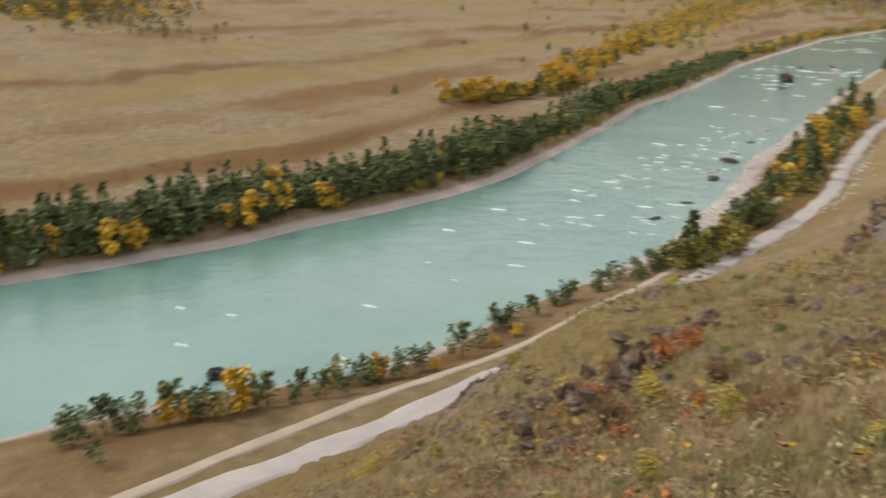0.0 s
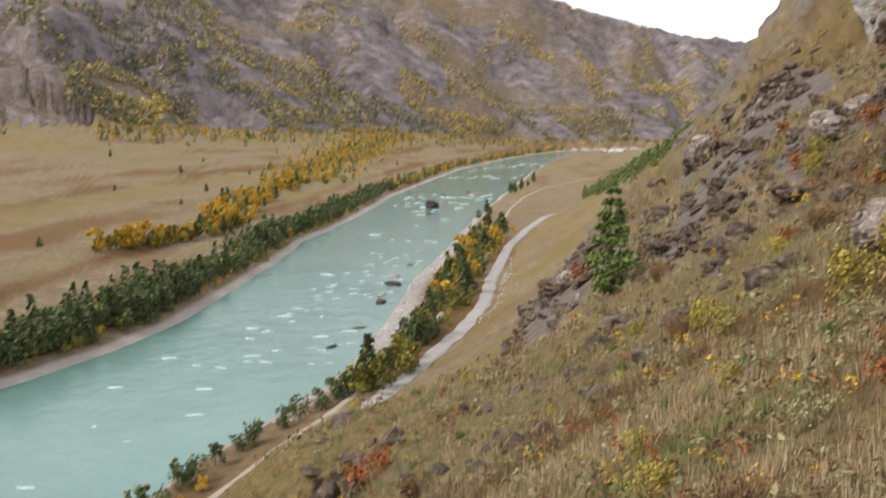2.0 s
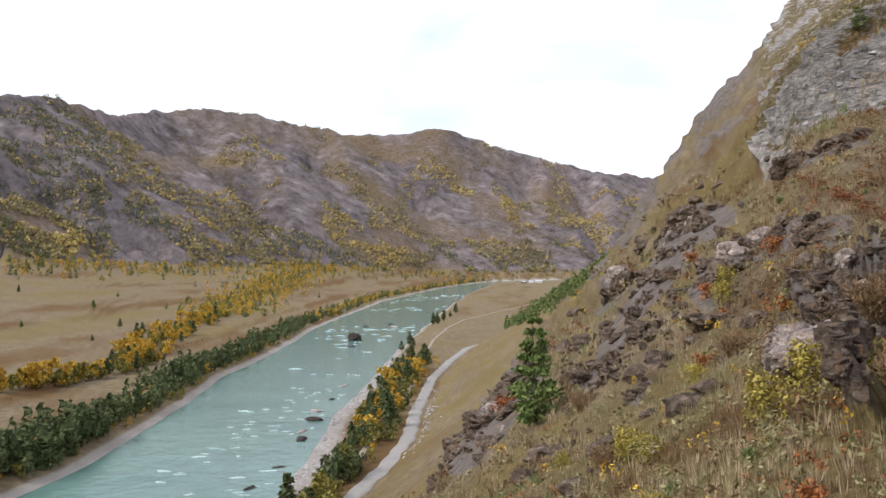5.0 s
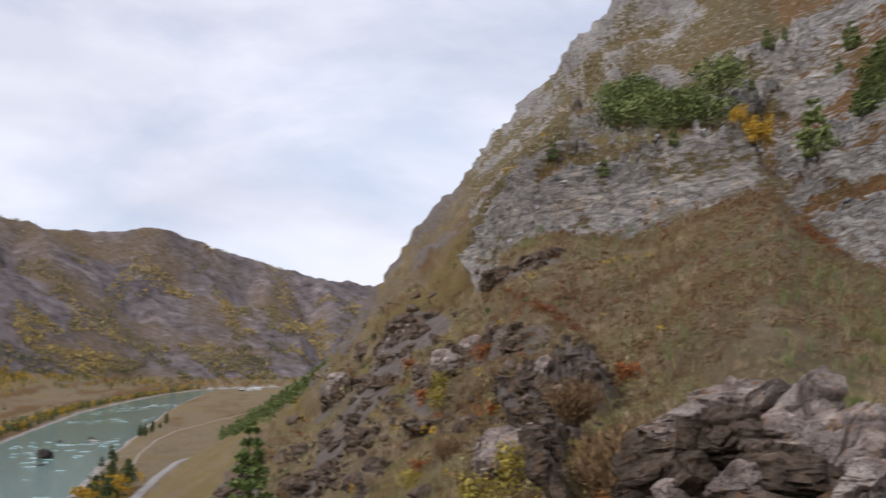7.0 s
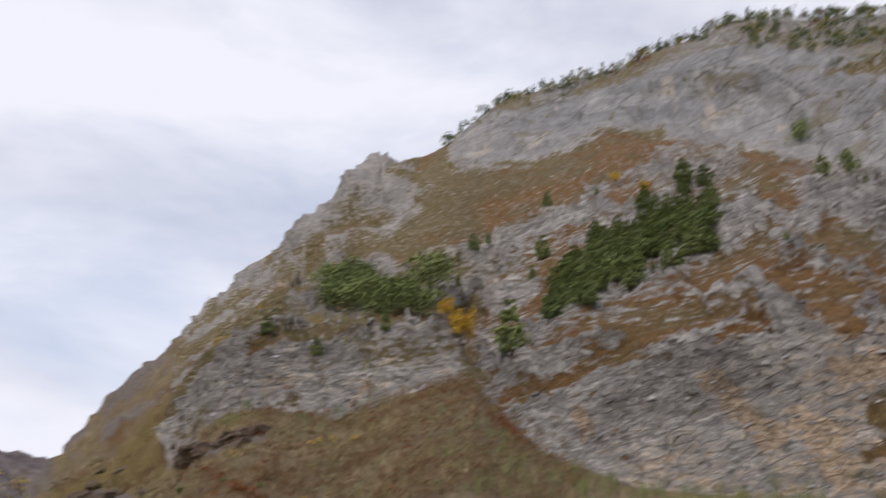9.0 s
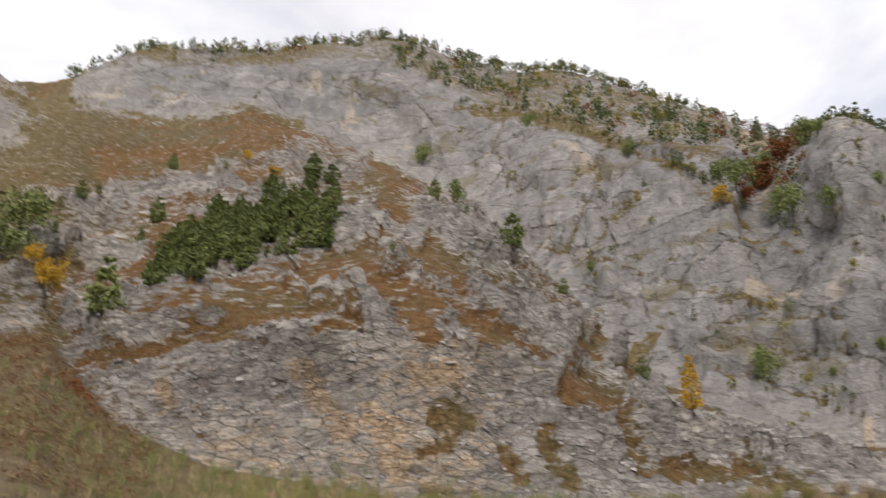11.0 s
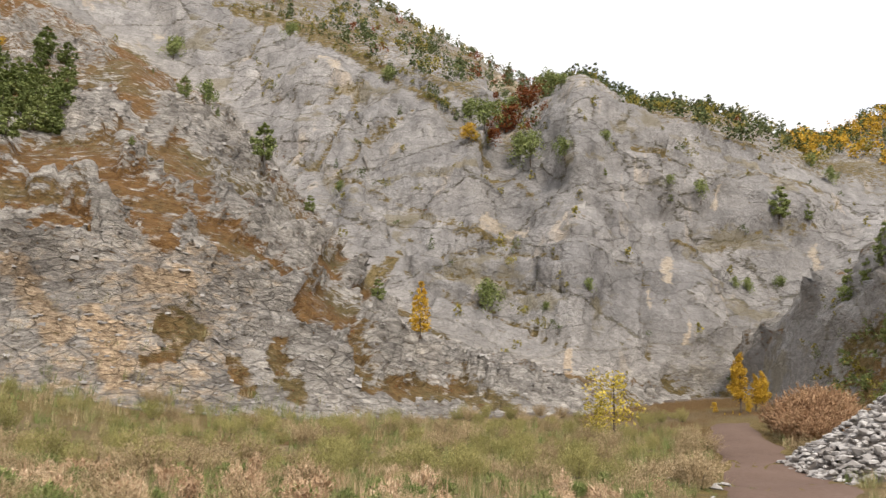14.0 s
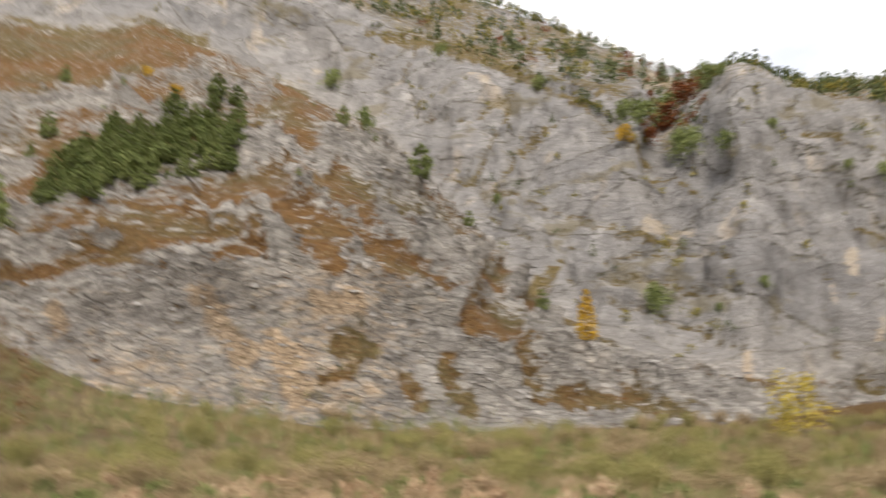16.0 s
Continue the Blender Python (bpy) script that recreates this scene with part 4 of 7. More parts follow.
sheet("mountain_range", "brown and grey far mountains with autumn scrub", "mountain", beyond, RANGE)


def surface(x, y):
    """Height of the finished sheet at x, y."""
    a = math.degrees(math.atan2(x, y))
    a = a + 360 if a < -62 else a
    i = min(int(np.searchsorted(AZ, a)), len(AZ) - 1)
    i = i - 1 if i and abs(AZ[i - 1] - a) < abs(AZ[i] - a) else i
    return float(np.interp(math.hypot(x, y), R[i], P[i, :, 2]))


def rib_at(a, r_):
    """How much bare dark rock shows at a bearing and a distance."""
    i = min(int(np.searchsorted(AZ, a)), len(AZ) - 1)
    return dark_rib[i, min(int(np.searchsorted(R[i], r_)), ROWS - 1)]


# ---- water ----
def make_water():
    m, n, l, bsdf = material("turquoise_river_water", 0.12, 0.5)
    big, mid, fine = noise_of(n, l, 0.02, 4), noise_of(n, l, 0.14, 5, 0.6), noise_of(n, l, 0.9, 4, 0.6)
    c = ramp(n, l, big, (0.3, (0.088, 0.175, 0.15)), (0.7, (0.135, 0.235, 0.20)))
    l.new(c, bsdf.inputs["Base Color"])
    bumped(n, l, bsdf, maths(n, l, "ADD", mid, maths(n, l, "MULTIPLY", fine, 0.3)), 0.55, 0.7)
    return m


WATER = make_water()
ys = np.concatenate([np.arange(-380, 700, 6.0), np.arange(700, 2960, 16.0)])
fx, nx_ = bank(ys)
cols = np.linspace(-0.05, 1.05, 12)
me = bpy.data.meshes.new("water")
vs = [(f + (nn - f) * c, yy, 0.0) for yy, f, nn in zip(ys, fx, nx_) for c in cols]
k = len(cols)
fs = [(i * k + j, i * k + j + 1, (i + 1) * k + j + 1, (i + 1) * k + j) for i in range(len(ys) - 1) for j in range(k - 1)]
me.from_pydata(vs, [], fs)
me.materials.append(WATER)
tagged(new("water", me), "milky turquoise mountain river with riffles", "river", kind="structure")


# ---- builders ----
rng = np.random.default_rng(7)


def mesh_of(name, verts, faces, mat, smoothed=False):
    """A mesh from arrays; faces all of one size."""
    me = bpy.data.meshes.new(name)
    verts, faces = np.asarray(verts, np.float32), np.asarray(faces, np.int32)
    me.vertices.add(len(verts))
    me.vertices.foreach_set("co", verts.ravel())
    me.loops.add(faces.size)
    me.loops.foreach_set("vertex_index", faces.ravel())
    me.polygons.add(len(faces))
    me.polygons.foreach_set("loop_start", np.arange(len(faces)) * faces.shape[1])
    me.polygons.foreach_set("use_smooth", np.full(len(faces), smoothed))
    me.update(calc_edges=True)
    me.materials.append(mat)
    return me


def part(name, me, parent, label=""):
    ob = new(name, me)
    ob.parent = parent
    return tagged(ob, label)


def tint(name, dark, middle, light, roughness=0.8, where=0.55):
    """A plant's or stone's colour that differs from piece to piece and from thing to thing."""
    m, n, l, bsdf = material(name, roughness, 0.15)
    geo, info_ = n.new("ShaderNodeNewGeometry"), n.new("ShaderNodeObjectInfo")
    mixv = maths(n, l, "ADD", maths(n, l, "MULTIPLY", geo.outputs["Random Per Island"], 0.7), maths(n, l, "MULTIPLY", info_.outputs["Random"], 0.3))
    c = ramp(n, l, mixv, (0.08, dark), (where, middle), (0.95, light))
    c = mixed(n, l, 0.35, c, ramp(n, l, noise_of(n, l, 3.0, 3), (0.3, (0.6, 0.6, 0.6)), (0.7, (1.25, 1.25, 1.25))), "MULTIPLY")
    l.new(c, bsdf.inputs["Base Color"])
    return m


BARK = tint("grey_brown_bark", (0.06, 0.045, 0.035), (0.11, 0.085, 0.065), (0.17, 0.14, 0.11))
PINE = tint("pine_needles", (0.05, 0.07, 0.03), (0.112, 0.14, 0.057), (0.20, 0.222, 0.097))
# PINE's greens brightened: the sunlit look is put into the colour
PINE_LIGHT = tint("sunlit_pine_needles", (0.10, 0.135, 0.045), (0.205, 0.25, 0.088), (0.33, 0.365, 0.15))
GOLD = tint("golden_birch_leaves", (0.34, 0.20, 0.025), (0.58, 0.37, 0.045), (0.74, 0.54, 0.10))
OLIVE = tint("olive_poplar_leaves", (0.10, 0.10, 0.03), (0.22, 0.20, 0.05), (0.42, 0.34, 0.075))
RUST = tint("rust_red_leaves", (0.10, 0.032, 0.014), (0.23, 0.075, 0.025), (0.36, 0.14, 0.045))
SAGE = tint("feathery_green_shrub", (0.14, 0.128, 0.062), (0.285, 0.25, 0.125), (0.44, 0.385, 0.21))
HERB = tint("green_herb_leaves", (0.08, 0.115, 0.035), (0.18, 0.215, 0.075), (0.30, 0.33, 0.13))
STRAW = tint("dry_straw", (0.17, 0.125, 0.07), (0.36, 0.275, 0.16), (0.56, 0.45, 0.29))
WEED = tint("dry_pinkish_weed", (0.28, 0.17, 0.10), (0.52, 0.37, 0.24), (0.72, 0.57, 0.41))
TUSSOCK = tint("hill_grass", (0.14, 0.108, 0.055), (0.285, 0.22, 0.12), (0.45, 0.36, 0.21))
BROWN = tint("brown_scrub", (0.11, 0.07, 0.035), (0.22, 0.14, 0.07), (0.34, 0.225, 0.12))


def cards(centres, size, flat=0.0, longer=1.0):
    """Small leaf faces, one round each centre, turned at random."""
    centres = np.asarray(centres, float)
    k = len(centres)
    a = rng.normal(size=(k, 3))
    a[:, 2] *= 1 - flat
    a /= np.linalg.norm(a, axis=1, keepdims=True)
    b = np.cross(a, rng.normal(size=(k, 3)))
    b /= np.linalg.norm(b, axis=1, keepdims=True) + 1e-9
    s = (np.asarray(size) * rng.uniform(0.6, 1.35, k))[:, None]
    a, b = a * s * longer, b * s * 0.6
    v = np.stack([centres - a, centres - 0.2 * a + b, centres + a, centres + 0.1 * a - b], 1).reshape(-1, 3)
    return v, np.arange(4 * k).reshape(-1, 4)


def pine_crown(height, count, spread=0.2, bare=0.22, ragged=0.35):
    """Points in the whorls of a conifer, and their size."""
    pts = []
    whorls = max(7, int(height * 1.2))
    for w in range(whorls):
        t = (w + rng.uniform(0, 0.8)) / whorls
        z = height * (bare + (1 - bare) * t)
        reach = height * spread * ((1 - t) ** 0.75 + 0.06) * min(1.0, 0.45 + 2.4 * t)
        limbs = max(3, int(7 * (1 - t) + 2))
        turn = rng.uniform(0, 6.3)
        for q in range(limbs):
            if rng.random() < ragged * 0.5:
                continue
            ang = turn + 6.283 * q / limbs + rng.normal() * 0.3
            long = reach * rng.uniform(1 - ragged, 1.12)
            m = max(2, int(count / (whorls * limbs) + 0.5))
            f = rng.uniform(0.25, 1.0, m) ** 0.6
            off = rng.normal(size=(m, 3)) * 0.1 * reach
            pts.append(np.stack([np.cos(ang) * long * f, np.sin(ang) * long * f, z - 0.22 * long * f + 0.1 * reach * f * f], 1) + off)
    return np.concatenate(pts)


def broad_crown(height, count, spread=0.3, bare=0.2, lobes=9):
    pts = []
    for _ in range(lobes):
        t = rng.uniform(0, 1)
        c = np.array([rng.normal() * spread * 0.45, rng.normal() * spread * 0.45, bare + (1 - bare) * (0.2 + 0.65 * t)]) * height
        rad = height * spread * rng.uniform(0.32, 0.6) * (1.15 - 0.55 * t)
        d = rng.normal(size=(count // lobes, 3))
        d /= np.linalg.norm(d, axis=1, keepdims=True)
        pts.append(c + d * rad * rng.uniform(0.55, 1.1, (len(d), 1)) * np.array([1, 1, 1.25]))
    return np.concatenate(pts)


def tube(points, radii, sides=6):
    points = np.asarray(points, float)
    ring = np.stack([np.cos(np.arange(sides) * 6.2832 / sides), np.sin(np.arange(sides) * 6.2832 / sides)], 1)
    verts, faces = [], []
    for i, p in enumerate(points):
        t = points[min(i + 1, len(points) - 1)] - points[max(i - 1, 0)]
        t = t / (np.linalg.norm(t) + 1e-9)
        u = np.cross(t, [0.31, 0.87, 0.13])
        u /= np.linalg.norm(u)
        w = np.cross(t, u)
        verts.append(p + radii[i] * (ring[:, :1] * u + ring[:, 1:] * w))
    for i in range(len(points) - 1):
        for j in range(sides):
            faces.append((i * sides + j, i * sides + (j + 1) % sides, (i + 1) * sides + (j + 1) % sides, (i + 1) * sides + j))
    return np.concatenate(verts), np.array(faces)


def joined(pieces):
    verts, faces, base = [], [], 0
    for v, f in pieces:
        verts.append(v)
        faces.append(f + base)
        base += len(v)
    return np.concatenate(verts), np.concatenate(faces)


def trunk_of(height, thick, top=0.96, limbs=5, reach=0.16):
    bend = rng.normal(size=2) * 0.03 * height
    spine = [np.array([bend[0] * t * t, bend[1] * t * t, height * t]) for t in (-0.05, 0.12, 0.4, 0.7, top)]
    pieces = [tube(spine, [thick * 1.25, thick, thick * 0.72, thick * 0.42, thick * 0.08])]
    for _ in range(limbs):
        t = rng.uniform(0.3, 0.85)
        p = np.array([bend[0] * t * t, bend[1] * t * t, height * t])
        ang = rng.uniform(0, 6.3)
        q = p + np.array([np.cos(ang), np.sin(ang), rng.uniform(0.1, 0.6)]) * height * reach * rng.uniform(0.6, 1.1) * (1.15 - t)
        pieces.append(tube([p, (p + q) / 2 + [0, 0, 0.02 * height], q], [thick * 0.3, thick * 0.2, thick * 0.06], 5))
    return joined(pieces)


def tree(name, height, crown_points, size, leaf, label, category="tree", thick=None, limbs=5, flat=0.0, longer=1.0):
    """A tree of one unit of its own: an empty at its foot, a trunk and a crown."""
    root = tagged(new(name), label, category)
    v, f = trunk_of(height, thick or height * 0.017, limbs=limbs)
    part("trunk", mesh_of("trunk", v, f, BARK, True), root)
    v, f = cards(crown_points, size, flat, longer)
    part("crown", mesh_of("crown", v, f, leaf), root)
    return root


used_templates = set()


def stand(template, x, y, scale=1.0, group="", sink=0.15, tall=1.0, lean=0.0, z=None):
    """Sets a copy of a template on the ground; the first call uses the template itself."""
    m = Matrix.Translation((x, y, (surface(x, y) if z is None else z) - sink)) @ Euler((rng.normal() * lean, rng.normal() * lean, rng.uniform(0, 6.28))).to_matrix().to_4x4() @ Matrix.Diagonal((scale, scale, scale * tall, 1))
    if template.name not in used_templates:
        used_templates.add(template.name)
        template.matrix_basis = m
        ob = template
    else:
        ob = copy_thing(template, m)
    if group:
        tagged(ob, group=group)
    return ob


def scatter(name, kinds, places, mat, label, category, sink=0.2):
    """Many plants or stones in one object: kinds are (verts, faces); places are (x, y, z, scale, tall)."""
    vs, fs, base = [], [], 0
    for x, y, z, s, tall in places:
        v, f = kinds[rng.integers(len(kinds))]
        a = rng.uniform(0, 6.28)
        c, si = math.cos(a), math.sin(a)
        w = np.empty_like(v)
        w[:, 0] = (v[:, 0] * c - v[:, 1] * si) * s + x
        w[:, 1] = (v[:, 0] * si + v[:, 1] * c) * s + y
        w[:, 2] = v[:, 2] * s * tall + z - sink * s
        vs.append(w)
        fs.append(f + base)
        base += len(v)
    return tagged(new(name, mesh_of(name, np.concatenate(vs), np.concatenate(fs), mat)), label, category, kind="stuff")


def bearing(az, r):
    return r * math.sin(radians(az)), r * math.cos(radians(az))


def broken_steps(v, size, seed):
    """Uneven steps from block to jointed block of a rock."""
    w = v / size + 0.35 * np.stack([fbm(v[:, 0] + 9 * q, v[:, 1], v[:, 2] + seed, size=size * 1.6, octaves=2) for q in range(3)], 1)
    turned = np.stack([0.9 * w[:, 0] + 0.35 * w[:, 2], 0.85 * w[:, 1] - 0.3 * w[:, 0], 1.5 * w[:, 2] + 0.3 * w[:, 1]], 1)
    cell = np.floor(turned + 50).astype(np.int64)
    edge = np.abs(turned - np.floor(turned) - 0.5).max(1)
    return hash01(cell[:, 0], cell[:, 1], cell[:, 2] + seed) - 0.5 - 1.1 * smooth(0.44, 0.5, edge) * 0.55


def rock_shape(detail, seed, stretch=(1, 1, 0.7), planes=20, rough=0.2, joints=0.0):
    """A broken boulder: a ball cut by planes, split along its joints, then worn."""
    bm = bmesh.new()
    bmesh.ops.create_icosphere(bm, subdivisions=detail, radius=1.0)
    v = np.array([p.co[:] for p in bm.verts])
    f = np.array([[p.index for p in q.verts] for q in bm.faces])
    bm.free()
    local = np.random.default_rng(seed)
    for _ in range(planes):
        d = local.normal(size=3)
        d /= np.linalg.norm(d)
        over = v @ d - local.uniform(0.42, 0.82)
        v = v - np.clip(over, 0, None)[:, None] * d
    n = v / (np.linalg.norm(v, axis=1, keepdims=True) + 1e-9)
    bump = rough * fbm(v[:, 0] + seed * 3.1, v[:, 1], v[:, 2] * 1.8, size=0.7, octaves=4, ridged=True) + 0.4 * rough * fbm(v[:, 0], v[:, 1] + seed, v[:, 2], size=0.16, octaves=2)
    if joints:
        bump = bump + joints * (1.3 * broken_steps(v, 0.8, seed) + 0.4 * broken_steps(v + 3.3, 0.25, seed + 7))
    return (v + n * bump[:, None]) * np.array(stretch), f


def make_rock(name, dark, middle, pale, lichen, moss=0.5):
    m, n, l, bsdf = material(name, 0.92, 0.15)
    coarse, fine, dots = noise_of(n, l, 1.3, 8, 0.7, distortion=0.5), noise_of(n, l, 7.0, 6, 0.7), noise_of(n, l, 2.4, 5, 0.65, distortion=0.8)
    # dark tones follow the bump's hollows: cavity shade put into the colour
    c = ramp(n, l, coarse, (0.3, dark), (0.5, middle), (0.72, pale))
    c = mixed(n, l, 0.6, c, ramp(n, l, fine, (0.3, (0.45, 0.44, 0.43)), (0.7, (1.2, 1.2, 1.2))), "MULTIPLY")
    where = n.get("place").outputs["Position"]
    joint, tone_ = slabs_of(n, l, warped(n, l, where, 2.2, 0.5), 2.6, 0.05, fine, 0.2)
    c = mixed(n, l, 0.7, c, ramp(n, l, tone_, (0.0, (0.6, 0.58, 0.56)), (0.5, (1.0, 0.98, 0.96)), (1.0, (1.4, 1.32, 1.24))), "MULTIPLY")
    c = mixed(n, l, 0.5, c, ramp(n, l, joint, (0.0, (0.25, 0.22, 0.2)), (1.0, (1, 1, 1))), "MULTIPLY")
    c = mixed(n, l, maths(n, l, "MULTIPLY", ramp(n, l, dots, (0.60, (0, 0, 0)), (0.64, (1, 1, 1))), moss), c, lichen)
    l.new(c, bsdf.inputs["Base Color"])
    bumped(n, l, bsdf, maths(n, l, "ADD", coarse, maths(n, l, "MULTIPLY", fine, 0.5)), 1.0, 0.35)
    return m


DARK_ROCK = make_rock("dark_lichened_rock", (0.045, 0.034, 0.027), (0.16, 0.122, 0.092), (0.36, 0.295, 0.235), (0.30, 0.15, 0.05), 0.45)
GREY_ROCK = make_rock("weathered_limestone", (0.13, 0.10, 0.083), (0.44, 0.37, 0.33), (0.68, 0.62, 0.57), (0.42, 0.19, 0.04), 0.5)
WHITE_STONE = tint("white_broken_limestone", (0.17, 0.155, 0.145), (0.36, 0.345, 0.335), (0.60, 0.585, 0.57), 0.9)
HEAP_SOIL = tint("grey_brown_rubble_soil", (0.07, 0.06, 0.052), (0.12, 0.105, 0.095), (0.18, 0.16, 0.148), 0.95)
BLOCK_STONE = tint("grey_limestone_blocks", (0.17, 0.16, 0.15), (0.36, 0.345, 0.33), (0.55, 0.53, 0.505), 0.92)


def rock(name, x, y, size, detail, seed, mat, label, stretch=(1, 1, 0.7), sink=0.3, category="rock", turn=None, z=None, planes=20, rough=0.2, joints=0.0):
    v, f = rock_shape(detail, seed, stretch, planes, rough, joints)
    ob = new(name, mesh_of(name, v * size, f, mat, False))
    ob.matrix_basis = Matrix.Translation((x, y, (surface(x, y) if z is None else z) + size * stretch[2] * (1 - 2 * sink) * 0.5)) @ pose(0, 0, 0, 0, 0, rng.uniform(0, 360) if turn is None else turn)
    return tagged(ob, label, category)


# ---- road and track ----
def make_gravel(name, a, b, c):
    m, n, l, bsdf = material(name, 0.95, 0.1)
    big, fine = noise_of(n, l, 0.25, 5), noise_of(n, l, 5.0, 5, 0.7)
    col = mixed(n, l, 0.5, ramp(n, l, big, (0.3, a), (0.55, b), (0.75, c)), ramp(n, l, fine, (0.3, a), (0.7, c)))
    l.new(col, bsdf.inputs["Base Color"])
    bumped(n, l, bsdf, fine, 0.5, 0.05)
    return m


def ribbon(name, line, width, mat, label, start, stop, lift, step=4.0):
    """A road laid along a line of y, x, with a crown and soft uneven edges."""
    ys_ = np.arange(start, stop, step)
    xs_ = along(line, ys_)
    tx, ty = np.gradient(xs_), np.gradient(ys_)
    ln = np.hypot(tx, ty)
    nxx, nyy = ty / ln, -tx / ln
    across = np.linspace(-1, 1, 9)
    verts, faces = [], []
    for i in range(len(ys_)):
        zmid = surface(xs_[i], ys_[i])
        for q in across:
            w = width / 2 * (q + (0.12 * math.sin(ys_[i] * 0.37 + q * 2) if abs(q) > 0.9 else 0))
            px, py = xs_[i] + nxx[i] * w, ys_[i] + nyy[i] * w
            pz = max(zmid * 0.6 + surface(px, py) * 0.4, surface(px, py)) + lift - (0.35 if abs(q) > 0.9 else 0) + 0.08 * (1 - q * q) - 0.05 * math.exp(-((abs(q) - 0.45) / 0.12) ** 2)
            verts.append((px, py, pz))
    k_ = len(across)
    for i in range(len(ys_) - 1):
        for j in range(k_ - 1):
            faces.append((i * k_ + j, i * k_ + j + 1, (i + 1) * k_ + j + 1, (i + 1) * k_ + j))
    return tagged(new(name, mesh_of(name, verts, faces, mat, True)), label, "road", kind="structure")


GRAVEL = make_gravel("pale_road_gravel", (0.25, 0.235, 0.215), (0.31, 0.29, 0.268), (0.38, 0.355, 0.33))
DIRT = make_gravel("brown_dirt_track", (0.105, 0.070, 0.055), (0.145, 0.098, 0.078), (0.19, 0.135, 0.11))
ribbon("road", ROAD, 5.4, GRAVEL, "pale grey gravel road along the foot of the slope", -280, 640, 0.35)
ribbon("track", TRACK, 2.6, make_gravel("sandy_track_soil", (0.24, 0.20, 0.15), (0.31, 0.265, 0.205), (0.38, 0.33, 0.265)), "narrow sandy track beside the river", -50, 1390, 0.25, 5.0)


# ---- river foam and boulders ----
def make_foam():
    m, n, l, bsdf = material("white_river_foam", 0.7, 0.3)
    l.new(ramp(n, l, noise_of(n, l, 1.2, 5, 0.7), (0.35, (0.24, 0.38, 0.34)), (0.6, (0.52, 0.60, 0.58))), bsdf.inputs["Base Color"])
    return m


FOAM = make_foam()
foam_v, foam_f = [], []


def riffle(x, y, long, wide):
    """A short standing wave with a ragged crest."""
    base = len(foam_v)
    k_ = 7
    a = rng.normal() * 0.25
    ca, sa = math.cos(a), math.sin(a)
    for i in range(k_):
        t = i / (k_ - 1) * 2 - 1
        w = wide * (1 - t * t) ** 0.5 * rng.uniform(0.5, 1.2) + 0.03
        for o, h in ((-w, 0.02), (0.0, 0.10 + 0.35 * wide * (1 - t * t) * rng.uniform(0.3, 1)), (w * 0.7, 0.02)):
            px, py = t * long, o + 0.3 * wide * math.sin(t * 4)
            foam_v.append((x + px * ca - py * sa, y + px * sa + py * ca, h))
    for i in range(k_ - 1):
        for j in range(2):
            foam_f.append((base + i * 3 + j, base + (i + 1) * 3 + j, base + (i + 1) * 3 + j + 1, base + i * 3 + j + 1))


for _ in range(150):
    yy = 90 + 560 * rng.random() ** 1.0
    f, nn = bank(np.array([yy]))
    c = float(f[0] + (nn[0] - f[0]) * (0.45 + 0.5 * rng.random()))
    if yy < 170 and rng.random() < 0.75:
        continue
    if float(fbm(np.array([c]), np.array([yy]), size=38, octaves=2)[0]) < 0.05:
        continue
    riffle(c, yy, rng.uniform(0.7, 2.8), rng.uniform(0.15, 0.6))
for _ in range(260):
    yy = rng.uniform(640, 1700)
    f, nn = bank(np.array([yy]))
    c = float(f[0] + (nn[0] - f[0]) * rng.uniform(0.1, 0.97))
    if float(fbm(np.array([c]), np.array([yy]), size=90, octaves=2)[0]) < 0.1:
        continue
    riffle(c, yy, rng.uniform(1.5, 5.5), rng.uniform(0.4, 1.4))
for x, y in ((-123.9, 107.7), (-104.5, 146.0), (-120.9, 210.2), (-119.5, 240.7), (-102.1, 301.6), (-107.3, 281.0), (-79.4, 271.5), (-88.9, 190.7), (-95.4, 211.3), (-71.5, 280.4), (-94.7, 245.4), (-111.5, 394.0), (-120.7, 548.9), (-93.5, 120.1)):
    riffle(x, y, 1.4 + y / 170, 0.5 + y / 500)
riffle(-140, 122, 1.6, 0.6), riffle(-127, 125, 1.5, 0.6), riffle(-106, 102, 2.6, 0.8), riffle(-90, 118, 1.6, 0.7)
tagged(new("river_foam", mesh_of("river_foam", foam_v, foam_f, FOAM, True)), "white foam crests on the riffles of the river", "foam", kind="stuff")

WET = make_rock("wet_dark_boulder", (0.02, 0.017, 0.016), (0.055, 0.045, 0.042), (0.16, 0.135, 0.125), (0.3, 0.28, 0.25), 0.2)
rock("river_boulder", -107, 101, 3.0, 4, 3, WET, "dark wet boulder standing in the turquoise river", (1.1, 0.65, 0.62), 0.4, turn=46, z=-0.1)
rock("river_boulder", -110, 746, 8.5, 4, 5, WET, "large dark block of rock midstream in the rapids", (1.0, 0.7, 0.75), 0.35, turn=0, z=-1.2)
for i, (x, y, s) in enumerate([(-152, 262, 2.0), (-147, 300, 1.6), (-70, 330, 3.4), (-73, 345, 2.6), (-69, 285, 2.2), (-72, 370, 3.6), (-76, 392, 3.0), (-75, 425, 2.4), (-104, 690, 4.0), (-88, 890, 5.0), (-96, 930, 4.5), (-120, 900, 4.2), (-76, 470, 2.6), (-72, 258, 2.2)]):
    rock("bank_rock", x, y, s, 3, 20 + i, WET if i % 3 else GREY_ROCK, "dark flat rock at the edge of the river", (1.4, 0.8, 0.4), 0.4, z=-0.3)

